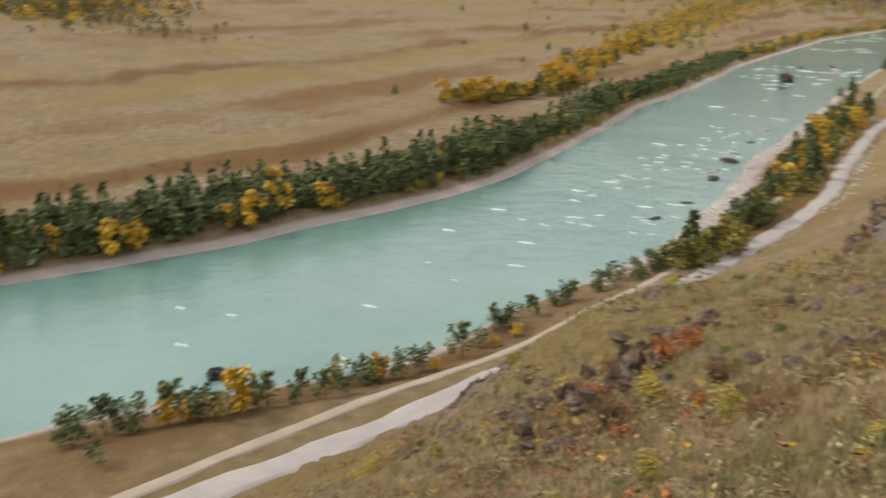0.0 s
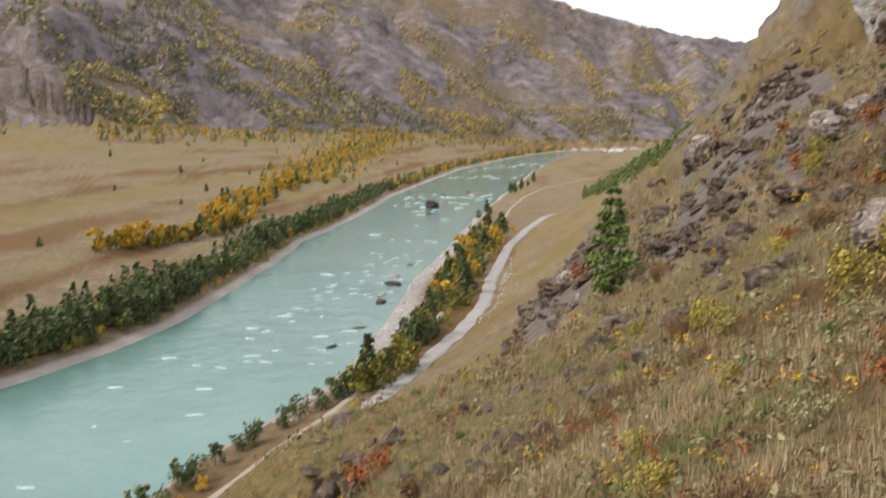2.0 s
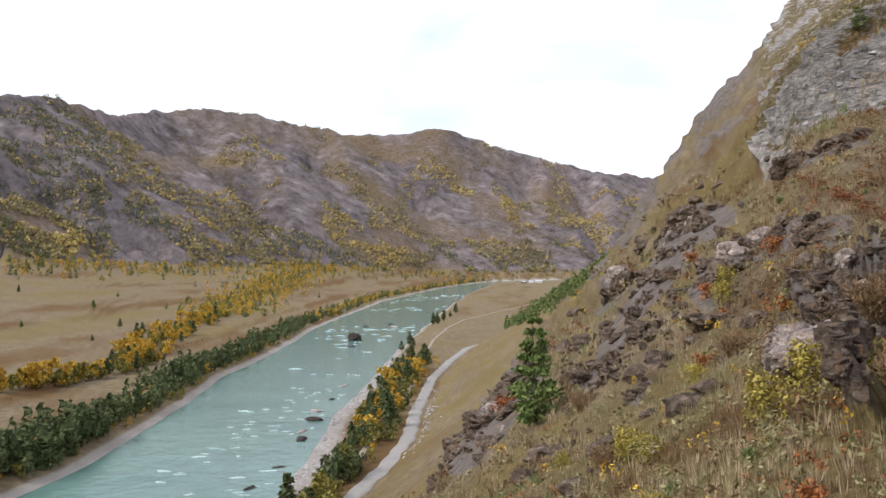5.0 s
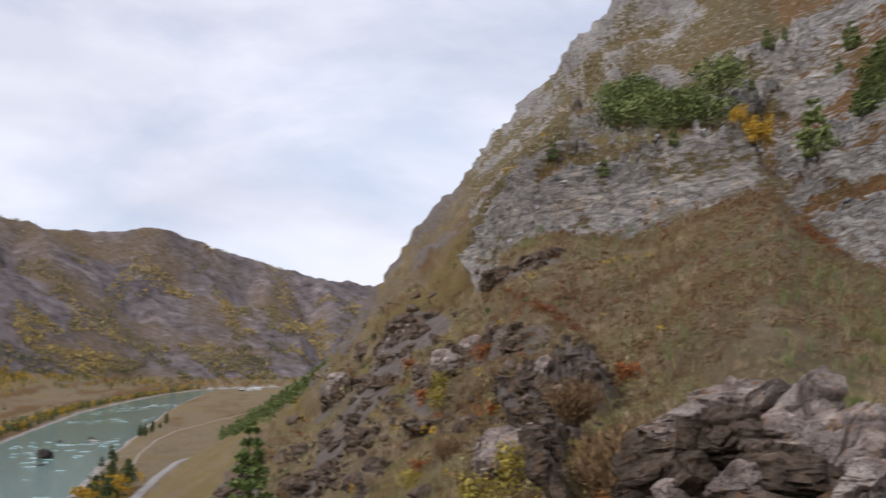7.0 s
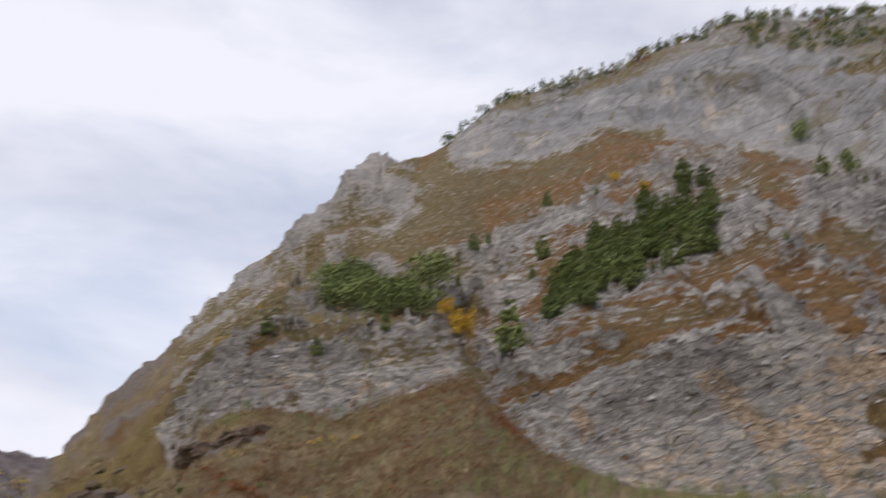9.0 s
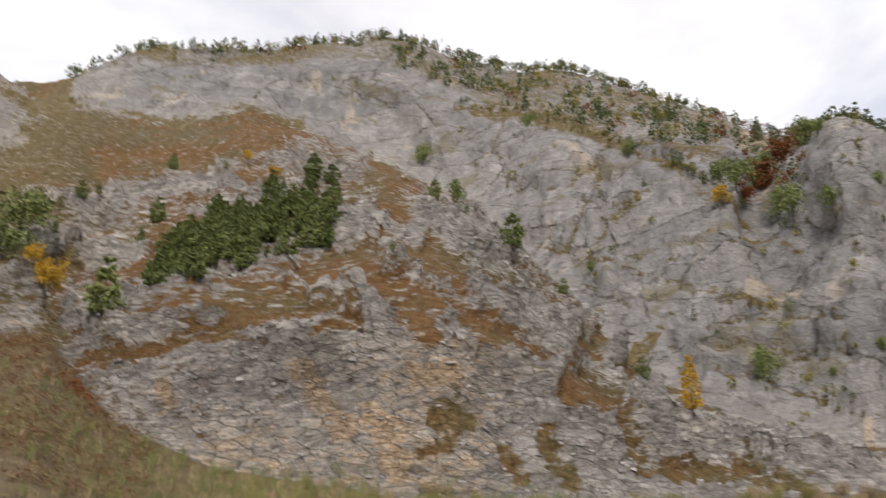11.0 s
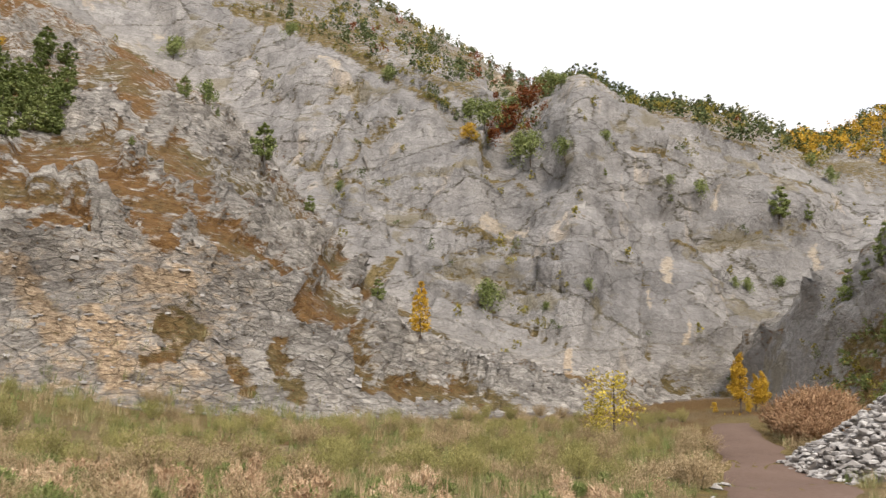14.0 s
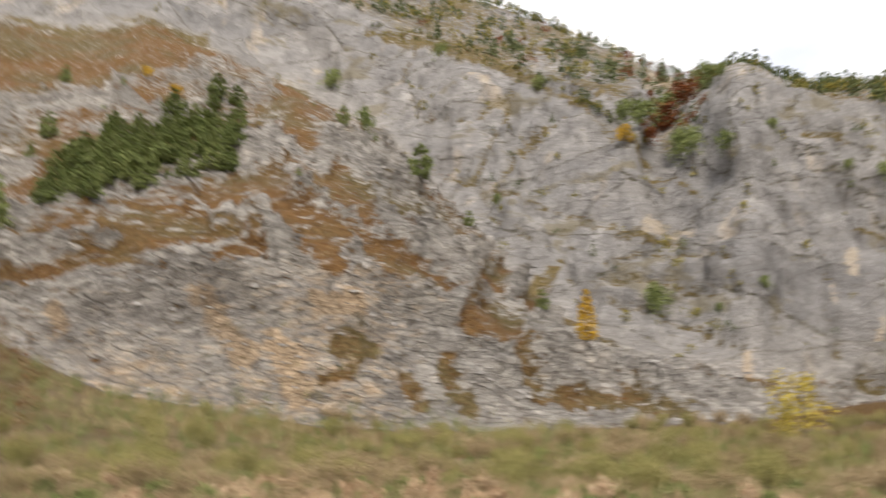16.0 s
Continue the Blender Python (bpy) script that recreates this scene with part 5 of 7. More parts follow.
# ---- tree kinds ----
PINES = [tree("pine_tree", h, pine_crown(h, n_, s), 0.13 * h ** 0.75, PINE, "dark green pine with a ragged crown on the river bank") for h, n_, s in ((12, 320, 0.27), (10, 300, 0.31), (13, 340, 0.25), (8, 290, 0.38))]
GOLDS = [tree("birch_tree", h, broad_crown(h, n_, s, 0.05), 0.125 * h ** 0.7, GOLD, "golden yellow birch in autumn leaf") for h, n_, s in ((9, 330, 0.3), (7, 300, 0.36), (11, 380, 0.27))]
GREENS = [tree("broadleaf_tree", h, broad_crown(h, n_, s, 0.03, 14), 0.10 * h ** 0.7, PINE, "dark green bushy tree on the river bank") for h, n_, s in ((8, 460, 0.36), (6.5, 420, 0.42), (9, 480, 0.3))]
OLIVES = [tree("poplar_tree", h, broad_crown(h, n_, s, 0.05), 0.13 * h ** 0.7, OLIVE, "olive and yellow poplar turning in autumn") for h, n_, s in ((9, 340, 0.32), (7, 300, 0.38))]
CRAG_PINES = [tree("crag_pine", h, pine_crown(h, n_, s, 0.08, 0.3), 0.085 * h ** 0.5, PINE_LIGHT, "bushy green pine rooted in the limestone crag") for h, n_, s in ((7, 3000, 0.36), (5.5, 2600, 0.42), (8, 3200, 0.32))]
SPREADING = tree("spreading_pine", 4.2, broad_crown(4.2, 1900, 0.5, 0.1, 18), 0.12, PINE_LIGHT, "low spreading green pine on top of the crag")
LARCH = tree("larch_tree", 7.2, np.concatenate([pine_crown(7.2, 500, 0.25, 0.08, 0.25) for _ in range(4)]), 0.17, GOLD, "golden larch with a slender crown on the talus")

# far bank: a dense line of pines with golden birches
yy = 30.0
while yy < 640:
    f, _ = bank(np.array([yy]))
    gold = rng.random() < (0.2 if yy < 150 else 0.05)
    kind = GOLDS[rng.integers(3)] if gold else PINES[rng.integers(4)] if rng.random() < 0.3 else GREENS[rng.integers(3)]
    stand(kind, float(f[0]) - rng.uniform(8, 14), yy + rng.uniform(-2, 2), rng.uniform(0.8, 1.15) * (0.95 if gold else 1.0), "trees on the far bank")
    yy += rng.uniform(3.2, 5.4)
for x, y, s in ((-152, 283, 0.8), (-155, 334, 1.0), (-163, 273, 0.75), (-166, 447, 0.7), (-177, 570, 0.9), (-162, 202, 0.85), (-160, 205, 0.8), (-157.5, 228, 0.65), (-158.8, 240, 0.5), (-167, 175, 1.1), (-183, 202, 0.9), (-178, 142, 1.1), (-180, 136, 1.0)):
    stand(GOLDS[rng.integers(3)], x, y, s, "golden birches on the far bank")

# near bank
for x, y, s in ((-104, 68, 0.8), (-103, 73, 0.7), (-99.5, 76.4, 0.75), (-97, 80, 0.72), (-94, 82, 0.7), (-92, 84, 0.7), (-90, 89, 0.6), (-86.6, 92, 0.6), (-84, 96, 0.5), (-86.8, 100.3, 0.5), (-80.7, 99.6, 0.5), (-78.5, 102.7, 0.55), (-85.5, 108.3, 0.45), (-81.5, 112.1, 0.6), (-75.6, 115.5, 0.72), (-74.1, 120.1, 0.7), (-71.9, 131.4, 0.7), (-72.4, 146.5, 0.75), (-70.3, 150.2, 0.7), (-69.7, 158, 0.5), (-68, 165.8, 0.5), (-65.9, 170.8, 0.55), (-62.3, 180.9, 0.65), (-56.5, 192, 0.8), (-54, 197.8, 0.85), (-56, 203, 0.8)):
    stand(GREENS[rng.integers(3)], x, y, s * 1.25, "trees on the near bank")
for x, y, s in ((-87.9, 86.6, 0.8), (-79.5, 113.5, 0.75), (-68.8, 138.7, 0.45), (-66.9, 145.5, 0.45), (-96, 79.5, 0.5), (-72, 121, 0.4), (-44, 457, 0.8), (-45.7, 309, 0.5), (-46.5, 315, 0.45)):
    stand(GOLDS[rng.integers(3)], x, y, s, "golden birches on the near bank")
count = 0
while count < 105:
    y = rng.uniform(196, 560)
    _, nn = bank(np.array([y]))
    lo, hi = float(nn[0]) + 14, float(along(ROAD, y)) - 6
    if hi - lo < 4:
        continue
    x = rng.uniform(lo, hi) if rng.random() < 0.6 else rng.uniform(lo, lo + 9)
    q = rng.random()
    kind = GREENS[rng.integers(3)] if q < 0.45 else PINES[rng.integers(4)] if q < 0.6 else OLIVES[rng.integers(2)] if q < 0.83 or y < 270 else GOLDS[rng.integers(3)]
    stand(kind, x, y, rng.uniform(0.8, 1.25), "trees between road and river")
    count += 1
for x, y, s in ((-58, 640, 1.0), (-50, 655, 0.9), (-54, 668, 1.05), (-40, 860, 1.0), (-46, 880, 1.0), (-36, 905, 1.1), (-44, 930, 1.0), (-30, 950, 1.0), (-38, 985, 1.1), (-25, 1010, 1.0)):
    stand(PINES[rng.integers(4)], x, y, s, "pines on the far gravel bar")
stand(GOLDS[0], -50, 475, 0.9, "trees between road and river")
stand(GOLDS[1], -47, 470, 0.9, "trees between road and river")

# band of golden scrub across the meadow
BAND = [(400, -236), (440, -226), (520, -214), (620, -236), (720, -258), (850, -276), (1050, -310), (1300, -350), (1861, -420)]
for _ in range(185):
    y = 402 + 560 * rng.random() ** 1.15
    w = 6 + 26 * smooth(400, 620, y)
    x = float(along(BAND, y)) - rng.uniform(-0.25, 1) * w
    q = rng.random()
    kind = GOLDS[rng.integers(3)] if q < 0.55 else OLIVES[rng.integers(2)] if q < 0.85 else PINES[rng.integers(4)]
    stand(kind, x, y, rng.uniform(0.85, 1.4), "autumn trees across the meadow")
for x, y, s in ((-268, 402, 0.8), (-300, 640, 0.7), (-330, 760, 0.7), (-420, 900, 0.8), (-560, 1000, 0.9), (-480, 1100, 0.9), (-390, 700, 0.5)):
    stand(PINES[rng.integers(4)], x, y, s, "lone trees on the meadow")

# ---- far woods, as wholes ----
MEDIUM_PINE = [cards(pine_crown(11, 90, 0.3, 0.02), 1.0) for _ in range(5)]
MEDIUM_ROUND = [cards(broad_crown(7, 120, 0.45, 0.0, 8), 0.6) for _ in range(4)]
SMALL_PINE = [cards(pine_crown(9, 60, 0.3, 0.05), 0.8) for _ in range(4)]
SMALL_ROUND = [cards(broad_crown(8, 60, 0.42, 0.02, 6), 0.85) for _ in range(4)]
CLUMP_PINE = [cards(np.stack([rng.normal(size=9) * 1.1, rng.normal(size=9) * 1.1, np.linspace(1.5, 11, 9)], 1), np.linspace(2.3, 1.0, 9)) for _ in range(6)]
CLUMP_ROUND = [cards(rng.normal(size=(9, 3)) * np.array([2.2, 2.2, 1.8]) + np.array([0, 0, 4.2]), 2.6) for _ in range(6)]


def put(x, y, lo, hi, tall=1.0):
    return (x, y, surface(x, y), rng.uniform(lo, hi), tall)


far_pines, far_gold, far_olive = [], [], []
thicket, undergrowth, fringe, green_bushes = [], [], [], []
for _ in range(430):
    y = 30 + 930 * rng.random() ** 0.9
    f, _ = bank(np.array([y]))
    thicket.append(put(float(f[0]) - rng.uniform(9, 32 if y < 600 else 28), y, 0.8, 1.3))
for _ in range(300):
    y = rng.uniform(80, 330)
    f, _ = bank(np.array([y]))
    thicket.append(put(float(f[0]) - rng.uniform(8, 30), y, 0.8, 1.35))
for _ in range(260):
    y = 40 + 800 * rng.random()
    f, nn = bank(np.array([y]))
    (undergrowth if rng.random() < 0.75 else fringe).append(put(float(f[0]) - rng.uniform(5, 26), y, 0.35, 0.7))
for _ in range(260):
    y = 60 + 480 * rng.random()
    f, nn = bank(np.array([y]))
    lo, hi = float(nn[0]) + (7 if y < 195 else 13), float(along(ROAD, y)) - 5
    if hi > lo + 2:
        x = rng.uniform(lo, hi)
        q = rng.random()
        if y < 195 and x < hi - 12:
            (green_bushes if q < 0.75 else undergrowth if q < 0.9 else fringe).append(put(x, y, 0.4, 0.85))
        elif y >= 195:
            (undergrowth if q < 0.55 else fringe if q < 0.72 else thicket).append(put(x, y, 0.35, 0.7))
for _ in range(300):
    y = rng.uniform(940, 2650)
    f, nn = bank(np.array([y]))
    (far_pines if rng.random() < 0.6 else far_gold)[0:0] = [put(float(f[0]) - rng.uniform(8, 26), y, 1.0, 1.5)]
for _ in range(1000):
    y = rng.uniform(950, 2300)
    x = float(along(BAND, y)) + rng.normal() * (10 + 0.016 * y) - 12
    q = rng.random()
    (far_gold if q < 0.45 else far_olive if q < 0.8 else far_pines).append(put(x, y, 0.8, 1.4))
for _ in range(760):
    az_ = rng.uniform(-30, 7)
    rf = float(along(RANGE_FOOT, az_))
    x, y = bearing(az_, rf - abs(rng.normal()) * 120)
    q = rng.random()
    if x < float(bank(np.array([y]))[0][0]) - 10:
        (far_gold if q < 0.4 else far_olive if q < 0.75 else far_pines).append(put(x, y, 0.9, 1.6))
for _ in range(150):
    y = rng.uniform(1250, 2500)
    x = float(along(TOE, y)) - rng.uniform(0, 60)
    if x > float(bank(np.array([y]))[1][0]) + 12:
        (far_pines if rng.random() < 0.5 else far_olive).append(put(x, y, 0.8, 1.3))
slope_pines = []
PINE_BELT = [(2.0, -4.3, 5.4, -3.2, 0.5), (5.4, -2.6, 9.0, 0.2, 0.8), (9.0, 0.2, 12.0, 3.2, 0.7)]
while len(slope_pines) < 420:
    az_ = rng.uniform(0.0, 12.5)
    r_ = rng.uniform(330, 1150)
    x, y = bearing(az_, r_)
    dd = (x - float(along(TOE, y))) * 0.9
    e_ = math.degrees(math.atan2(surface(x, y) - EYE, r_))
    if dd < 6 or (dd < 25 and r_ < 560) or float(painted(PINE_BELT, np.array([az_]), np.array([e_]))[0]) < 0.3:
        continue
    slope_pines.append(put(x, y, 0.7, 1.1))
far_gold += [put(*bearing(a, r_), 0.7, 0.9) for a, r_ in ((4.2, 760), (4.8, 770), (5.6, 800), (3.4, 720))]
terrace, foot_dark, foot_gold = [], [], []
for _ in range(300):
    y = rng.uniform(60, 760)
    for base, wave, size, shift in ((79.0, 12.0, 90, 0.0), (221.0, 26.0, 130, 900.0)):
        f, _ = bank(np.array([y]))
        x = float(f[0]) - base
        x += wave * float(fbm(np.array([x + shift]), np.array([y]), size=size, octaves=3)[0]) + rng.normal() * 1.6
        if rng.random() < 0.6:
            terrace.append(put(x, y, 0.06, 0.2))
for _ in range(230):
    t = rng.random()
    x, y = -600 - 60 * t + rng.normal() * 45, 390 + 190 * t + rng.normal() * 30
    (foot_dark if rng.random() < 0.7 else foot_gold).append(put(x, y, 0.8, 1.4))
for _ in range(26):
    x, y = -490 + rng.uniform(-30, 30), 455 + rng.uniform(-40, 40)
    foot_dark.append(put(x, y, 0.35, 0.6))
for _ in range(1500):
    a = rng.uniform(-62, -35)
    near_edge = 0.62 + 0.3 * float(smooth(-56, -40, a))
    x, y = bearing(a, float(along(RANGE_FOOT, a)) * rng.uniform(near_edge, 1.16))
    (foot_dark if rng.random() < 0.8 else foot_gold).append(put(x, y, 0.9, 1.7))
# brown scrub that also stands in for the shading of the terrace steps
scatter("terrace_scrub", SMALL_ROUND, terrace, BROWN, "low brown scrub on the banks of the meadow terraces", "bushes")
scatter("foothill_trees", SMALL_ROUND, foot_dark, tint("dark_olive_leaves", (0.07, 0.068, 0.03), (0.14, 0.13, 0.055), (0.25, 0.21, 0.08)), "dark olive wood at the foot of the far mountain", "trees")
scatter("foothill_birches", SMALL_ROUND, foot_gold, GOLD, "yellow birches in the wood at the mountain foot", "trees")
scatter("bank_thicket", MEDIUM_PINE[:2] + MEDIUM_ROUND, thicket, PINE, "dense dark green pine thicket along the river", "trees")
scatter("bank_bushes", MEDIUM_ROUND, green_bushes, PINE, "dark green bushes on the near bank", "bushes")
scatter("bank_undergrowth", MEDIUM_ROUND, undergrowth, OLIVE, "olive undergrowth along the river banks", "bushes")
scatter("bank_golden_bushes", MEDIUM_ROUND, fringe, GOLD, "golden bushes along the river banks", "bushes")
scatter("far_pines", SMALL_PINE, far_pines, PINE, "dark pines along the distant river bank", "trees")
scatter("far_golden_trees", SMALL_ROUND, far_gold, GOLD, "golden autumn trees on the distant valley floor", "trees")
scatter("far_olive_trees", SMALL_ROUND, far_olive, OLIVE, "olive and yellow trees on the distant valley floor", "trees")
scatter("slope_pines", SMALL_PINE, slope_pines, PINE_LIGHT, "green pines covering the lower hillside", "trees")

mount = {"g": [], "y": [], "o": []}
trial_az, trial_t = rng.uniform(-58, 13, 56000), rng.uniform(0.0, 1.02, 56000) ** 1.2
rf, rt = along(RANGE_FOOT, trial_az), along(RANGE_TOP, trial_az)
tr = rf + (rt - rf) * trial_t
tx, ty = tr * np.sin(np.radians(trial_az)), tr * np.cos(np.radians(trial_az))
tel = np.degrees(np.arctan2(np.array([surface(a, b) for a, b in zip(tx, ty)]) - EYE, tr))
grove = painted(WOODS, trial_az, tel, 0.5 * fbm(tx, ty, size=90, octaves=3))
wood = 0.55 * fbm(tx, ty * 0.6, size=150, octaves=3) + 0.35 * fbm(tx, ty, size=60, octaves=2) - 0.15 * trial_t - 0.12 + 1.2 * grove
which = fbm(tx + 2000, ty, size=240, octaves=3)
for i in np.nonzero(wood > 0.05)[0][:20000]:
    kind = "g" if which[i] < -0.2 else "y" if which[i] > 0.3 else "o"
    if rng.random() < 0.3:
        kind = "gyo"[rng.integers(3)]
    mount[kind].append((tx[i], ty[i], surface(tx[i], ty[i]), rng.uniform(0.65, 1.25), 1.0))
FAR_PINE = tint("far_pine_needles", (0.06, 0.07, 0.036), (0.115, 0.122, 0.06), (0.18, 0.185, 0.09))
# birch and scrub leaves greyed and lightened: distance haze put into the colour
HAZY_GOLD = tint("hazy_birch_leaves", (0.30, 0.225, 0.07), (0.50, 0.375, 0.12), (0.64, 0.50, 0.20))
HAZY_OLIVE = tint("hazy_scrub_leaves", (0.19, 0.165, 0.08), (0.32, 0.265, 0.12), (0.46, 0.375, 0.17))
scatter("mountain_pines", CLUMP_PINE, mount["g"], FAR_PINE, "dark pines in the gullies of the far mountains", "trees")
scatter("mountain_birches", CLUMP_ROUND, mount["y"], HAZY_GOLD, "yellow birches on the flanks of the far mountains", "trees")
scatter("mountain_scrub", CLUMP_ROUND, mount["o"], HAZY_OLIVE, "olive scrub on the flanks of the far mountains", "trees")

CLIFF_PINE = [cards(pine_crown(8, 90, 0.36, 0.02), 0.55) for _ in range(3)] + [cards(broad_crown(6.5, 120, 0.46, 0.0, 9), 0.45) for _ in range(4)]
CLIFF_ROUND = [cards(broad_crown(6, 120, 0.46, 0.0, 9), 0.42) for _ in range(4)]
sky_pines, sky_olive, sky_rust, right_gold = [], [], [], []
for _ in range(1000):
    a = rng.uniform(37, 108)
    lo, hi = float(along(WALL_TOP, a)), float(along(SKYLINE, a))
    if a < 60:
        if rng.random() < 0.5:
            continue
        r_ = hi - abs(rng.normal()) * 14
    else:
        r_ = rng.uniform(lo + 3, hi + 4) if rng.random() < 0.65 else hi - rng.uniform(0, 8)
    x, y = bearing(a, r_)
    q = rng.random()
    near_notch = 84 < a < 91
    (sky_rust if q < (0.3 if near_notch else 0.05) else sky_olive if q < 0.35 else sky_pines).append(put(x, y, 0.45, 0.85))
for _ in range(330):
    a = rng.uniform(106.5, 122)
    r_ = rng.uniform(235, float(along(SKYLINE, a)) + 5)
    x, y = bearing(a, r_)
    q = rng.random()
    (right_gold if q < 0.5 else sky_olive if q < 0.75 else sky_pines).append(put(x, y, 0.7, 1.1))
scatter("clifftop_pines", CLIFF_PINE, sky_pines, PINE, "small pines along the cliff top", "trees")
scatter("clifftop_scrub", CLIFF_ROUND, sky_olive, OLIVE, "olive scrub along the cliff top", "bushes")
scatter("rust_scrub", CLIFF_ROUND, sky_rust, RUST, "rust-red scrub in the notch of the cliff", "bushes")
scatter("hill_birches", CLIFF_ROUND, right_gold, GOLD, "yellow birches on the wooded hill behind the gorge", "trees")

# ---- trees of the crags ----
def perch(a, e, least=45.0):
    """The place on the hill at a bearing and an angle above eye level."""
    i = int(np.argmin(np.abs(AZ - a)))
    far = np.hypot(P[i, :, 0], P[i, :, 1])
    angle = np.degrees(np.arctan2(P[i, :, 2] - EYE, far))
    hit = np.nonzero((far > least) & (far < 420) & (angle >= e))[0]
    k = hit[0] if len(hit) else int(np.argmax(np.where(far > least, angle, -90)))
    return P[i, k], far[k]


def perched(template, height, a, e, tall, group, wide=1.0):
    """A copy of a tree of that height, set on the hill so that it rises through tall degrees."""
    p, far = perch(a, e)
    scale = far * math.radians(tall) / height
    return stand(template, p[0], p[1], scale * wide, group, 0.25, 1.0 / wide, 0.03, z=p[2])


# pines that stand alone: bearing, angle of the foot, height in degrees
SINGLE_PINES = [(42.6, 11.9, 4.1), (32.8, 13.4, 1.5), (55.8, 19.5, 2.0), (61.3, 22.9, 1.2), (65.2, 21.0, 2.1), (63.3, 21.8, 1.6), (68.3, 17.8, 3.5), (44.8, 22.1, 1.4), (40.5, 19.4, 2.7), (43.3, 17.2, 3.6), (48.8, 22.7, 2.0), (37.5, 16.8, 2.7), (35.5, 17.1, 2.1), (28.0, 12.2, 1.8), (24.9, 13.1, 1.8), (72.6, 15.4, 1.6), (47.4, 20.9, 1.4), (39.0, 19.0, 1.8), (44.2, 18.5, 2.1), (98.4, 16.8, 2.2), (104.9, 14.9, 2.8), (93.6, 18.1, 1.6), (106.6, 14.8, 1.5), (77.8, 9.7, 2.0), (60.3, 17.9, 0.9)]
# green bushes rooted in the wall
WALL_BUSHES = [(100.3, 16.5, 1.8), (85.5, 9.3, 1.9), (92.2, 10.8, 0.9), (89.8, 9.4, 0.6), (87.6, 13.1, 1.0), (64.4, 21.5, 1.6), (62.4, 24.0, 1.5), (70.7, 26.3, 1.1), (77.5, 24.4, 1.3), (91.4, 19.2, 1.4), (88.5, 19.5, 2.1), (87.5, 19.7, 1.8), (98.0, 17.9, 0.7), (93.4, 20.5, 0.9), (107.4, 18.4, 0.9), (108.5, 17.2, 1.0), (74.9, 16.8, 0.8), (102.2, 10.7, 0.7), (103.2, 10.7, 0.9), (105.2, 10.7, 0.8)]
# rust and green scrub in the notch
NOTCH_BUSHES = [(84.8, 21.2, 2.0), (85.9, 20.5, 1.8), (87.0, 22.0, 1.8), (88.4, 23.1, 1.6), (90.3, 24.1, 1.6), (89.3, 23.9, 1.4), (83.9, 22.3, 1.4), (86.7, 21.2, 1.8), (91.1, 24.4, 1.1)]
for a, e, h in SINGLE_PINES:
    q = int(rng.integers(3))
    perched(CRAG_PINES[q], (7, 5.5, 8)[q], a, e, h * 1.05, "pines of the crags")
for i in range(120):
    # the grove climbs from the grassy saddle to the shoulder of the hill
    t, w = (i * 0.618) % 1, (i * 0.755) % 1
    a, e = 45.2 + 11.0 * t + rng.normal() * 0.3, 14.4 + 3.6 * t + w * (3.0 + 2.4 * t)
    q = int(rng.integers(3))
    perched(CRAG_PINES[q], (7, 5.5, 8)[q], a, e, rng.uniform(2.0, 3.2) * (1 - 0.3 * w), "pines of the grove", 1.3)
for i in range(9):
    perched(SPREADING, 4.2, 28.6 + 7.4 * i / 8 + rng.normal() * 0.3, 15.2 + 0.3 * rng.normal(), rng.uniform(1.9, 2.6), "low pines on the crag", 1.25)
yb = tree("birch_bush", 4.8, broad_crown(4.8, 1500, 0.36, 0.05, 14), 0.13, GOLD, "rounded golden birch on top of the crag")
perched(yb, 4.8, 37.9, 12.9, 3.0, "golden birches of the crags"), perched(yb, 4.8, 36.9, 14.3, 1.7, "golden birches of the crags"), perched(yb, 4.8, 51.7, 22.4, 1.2, "golden birches of the crags")
perched(yb, 4.8, 49.9, 23.0, 1.0, "golden birches of the crags"), perched(yb, 4.8, 84.0, 20.6, 1.7, "golden birches of the crags")
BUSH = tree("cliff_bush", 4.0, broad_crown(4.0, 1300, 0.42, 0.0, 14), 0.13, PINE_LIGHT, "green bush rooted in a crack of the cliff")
RUST_BUSH = tree("cliff_bush", 4.0, broad_crown(4.0, 1300, 0.46, 0.0, 14), 0.14, RUST, "rust-red bush in the notch of the cliff")
for a, e, h in WALL_BUSHES:
    perched(BUSH, 4.0, a, e, h, "bushes on the cliff")
for i, (a, e, h) in enumerate(NOTCH_BUSHES):
    perched(RUST_BUSH if i % 2 else BUSH, 4.0, a, e, h, "bushes in the notch", 1.1)
perched(LARCH, 7.2, 80.1, 6.4, 3.9, "larches of the talus")
sapling = tree("yellow_sapling", 4.8, broad_crown(4.8, 900, 0.42, 0.12, 13), 0.11, tint("sapling_leaves", (0.20, 0.17, 0.03), (0.46, 0.37, 0.06), (0.68, 0.54, 0.12)), "sparse yellow sapling at the edge of the rough field")
stand(sapling, 61, -4.6, 1.05)
stand(sapling, 58, -3.2, 0.6)
BIRCHES = [tree("birch_tree", h, broad_crown(h, 3600, w, 0.02, 44), 0.2, GOLD, "slender golden birch at the mouth of the gorge") for h, w in ((14.0, 0.13), (12.0, 0.16))]
for a, r_, s in ((100.7, 88, 0.35), (101.3, 86, 0.75), (101.8, 87, 1.0), (102.3, 88, 1.4), (102.8, 89, 1.7), (103.2, 90, 1.9), (103.6, 91, 2.1), (102.2, 84, 0.8), (102.7, 85, 1.0), (108.6, 84, 0.38), (111.6, 77, 0.42), (110.4, 79, 0.3)):
    stand(BIRCHES[rng.integers(2)], *bearing(a, r_), s * 0.34, "golden trees of the gorge")
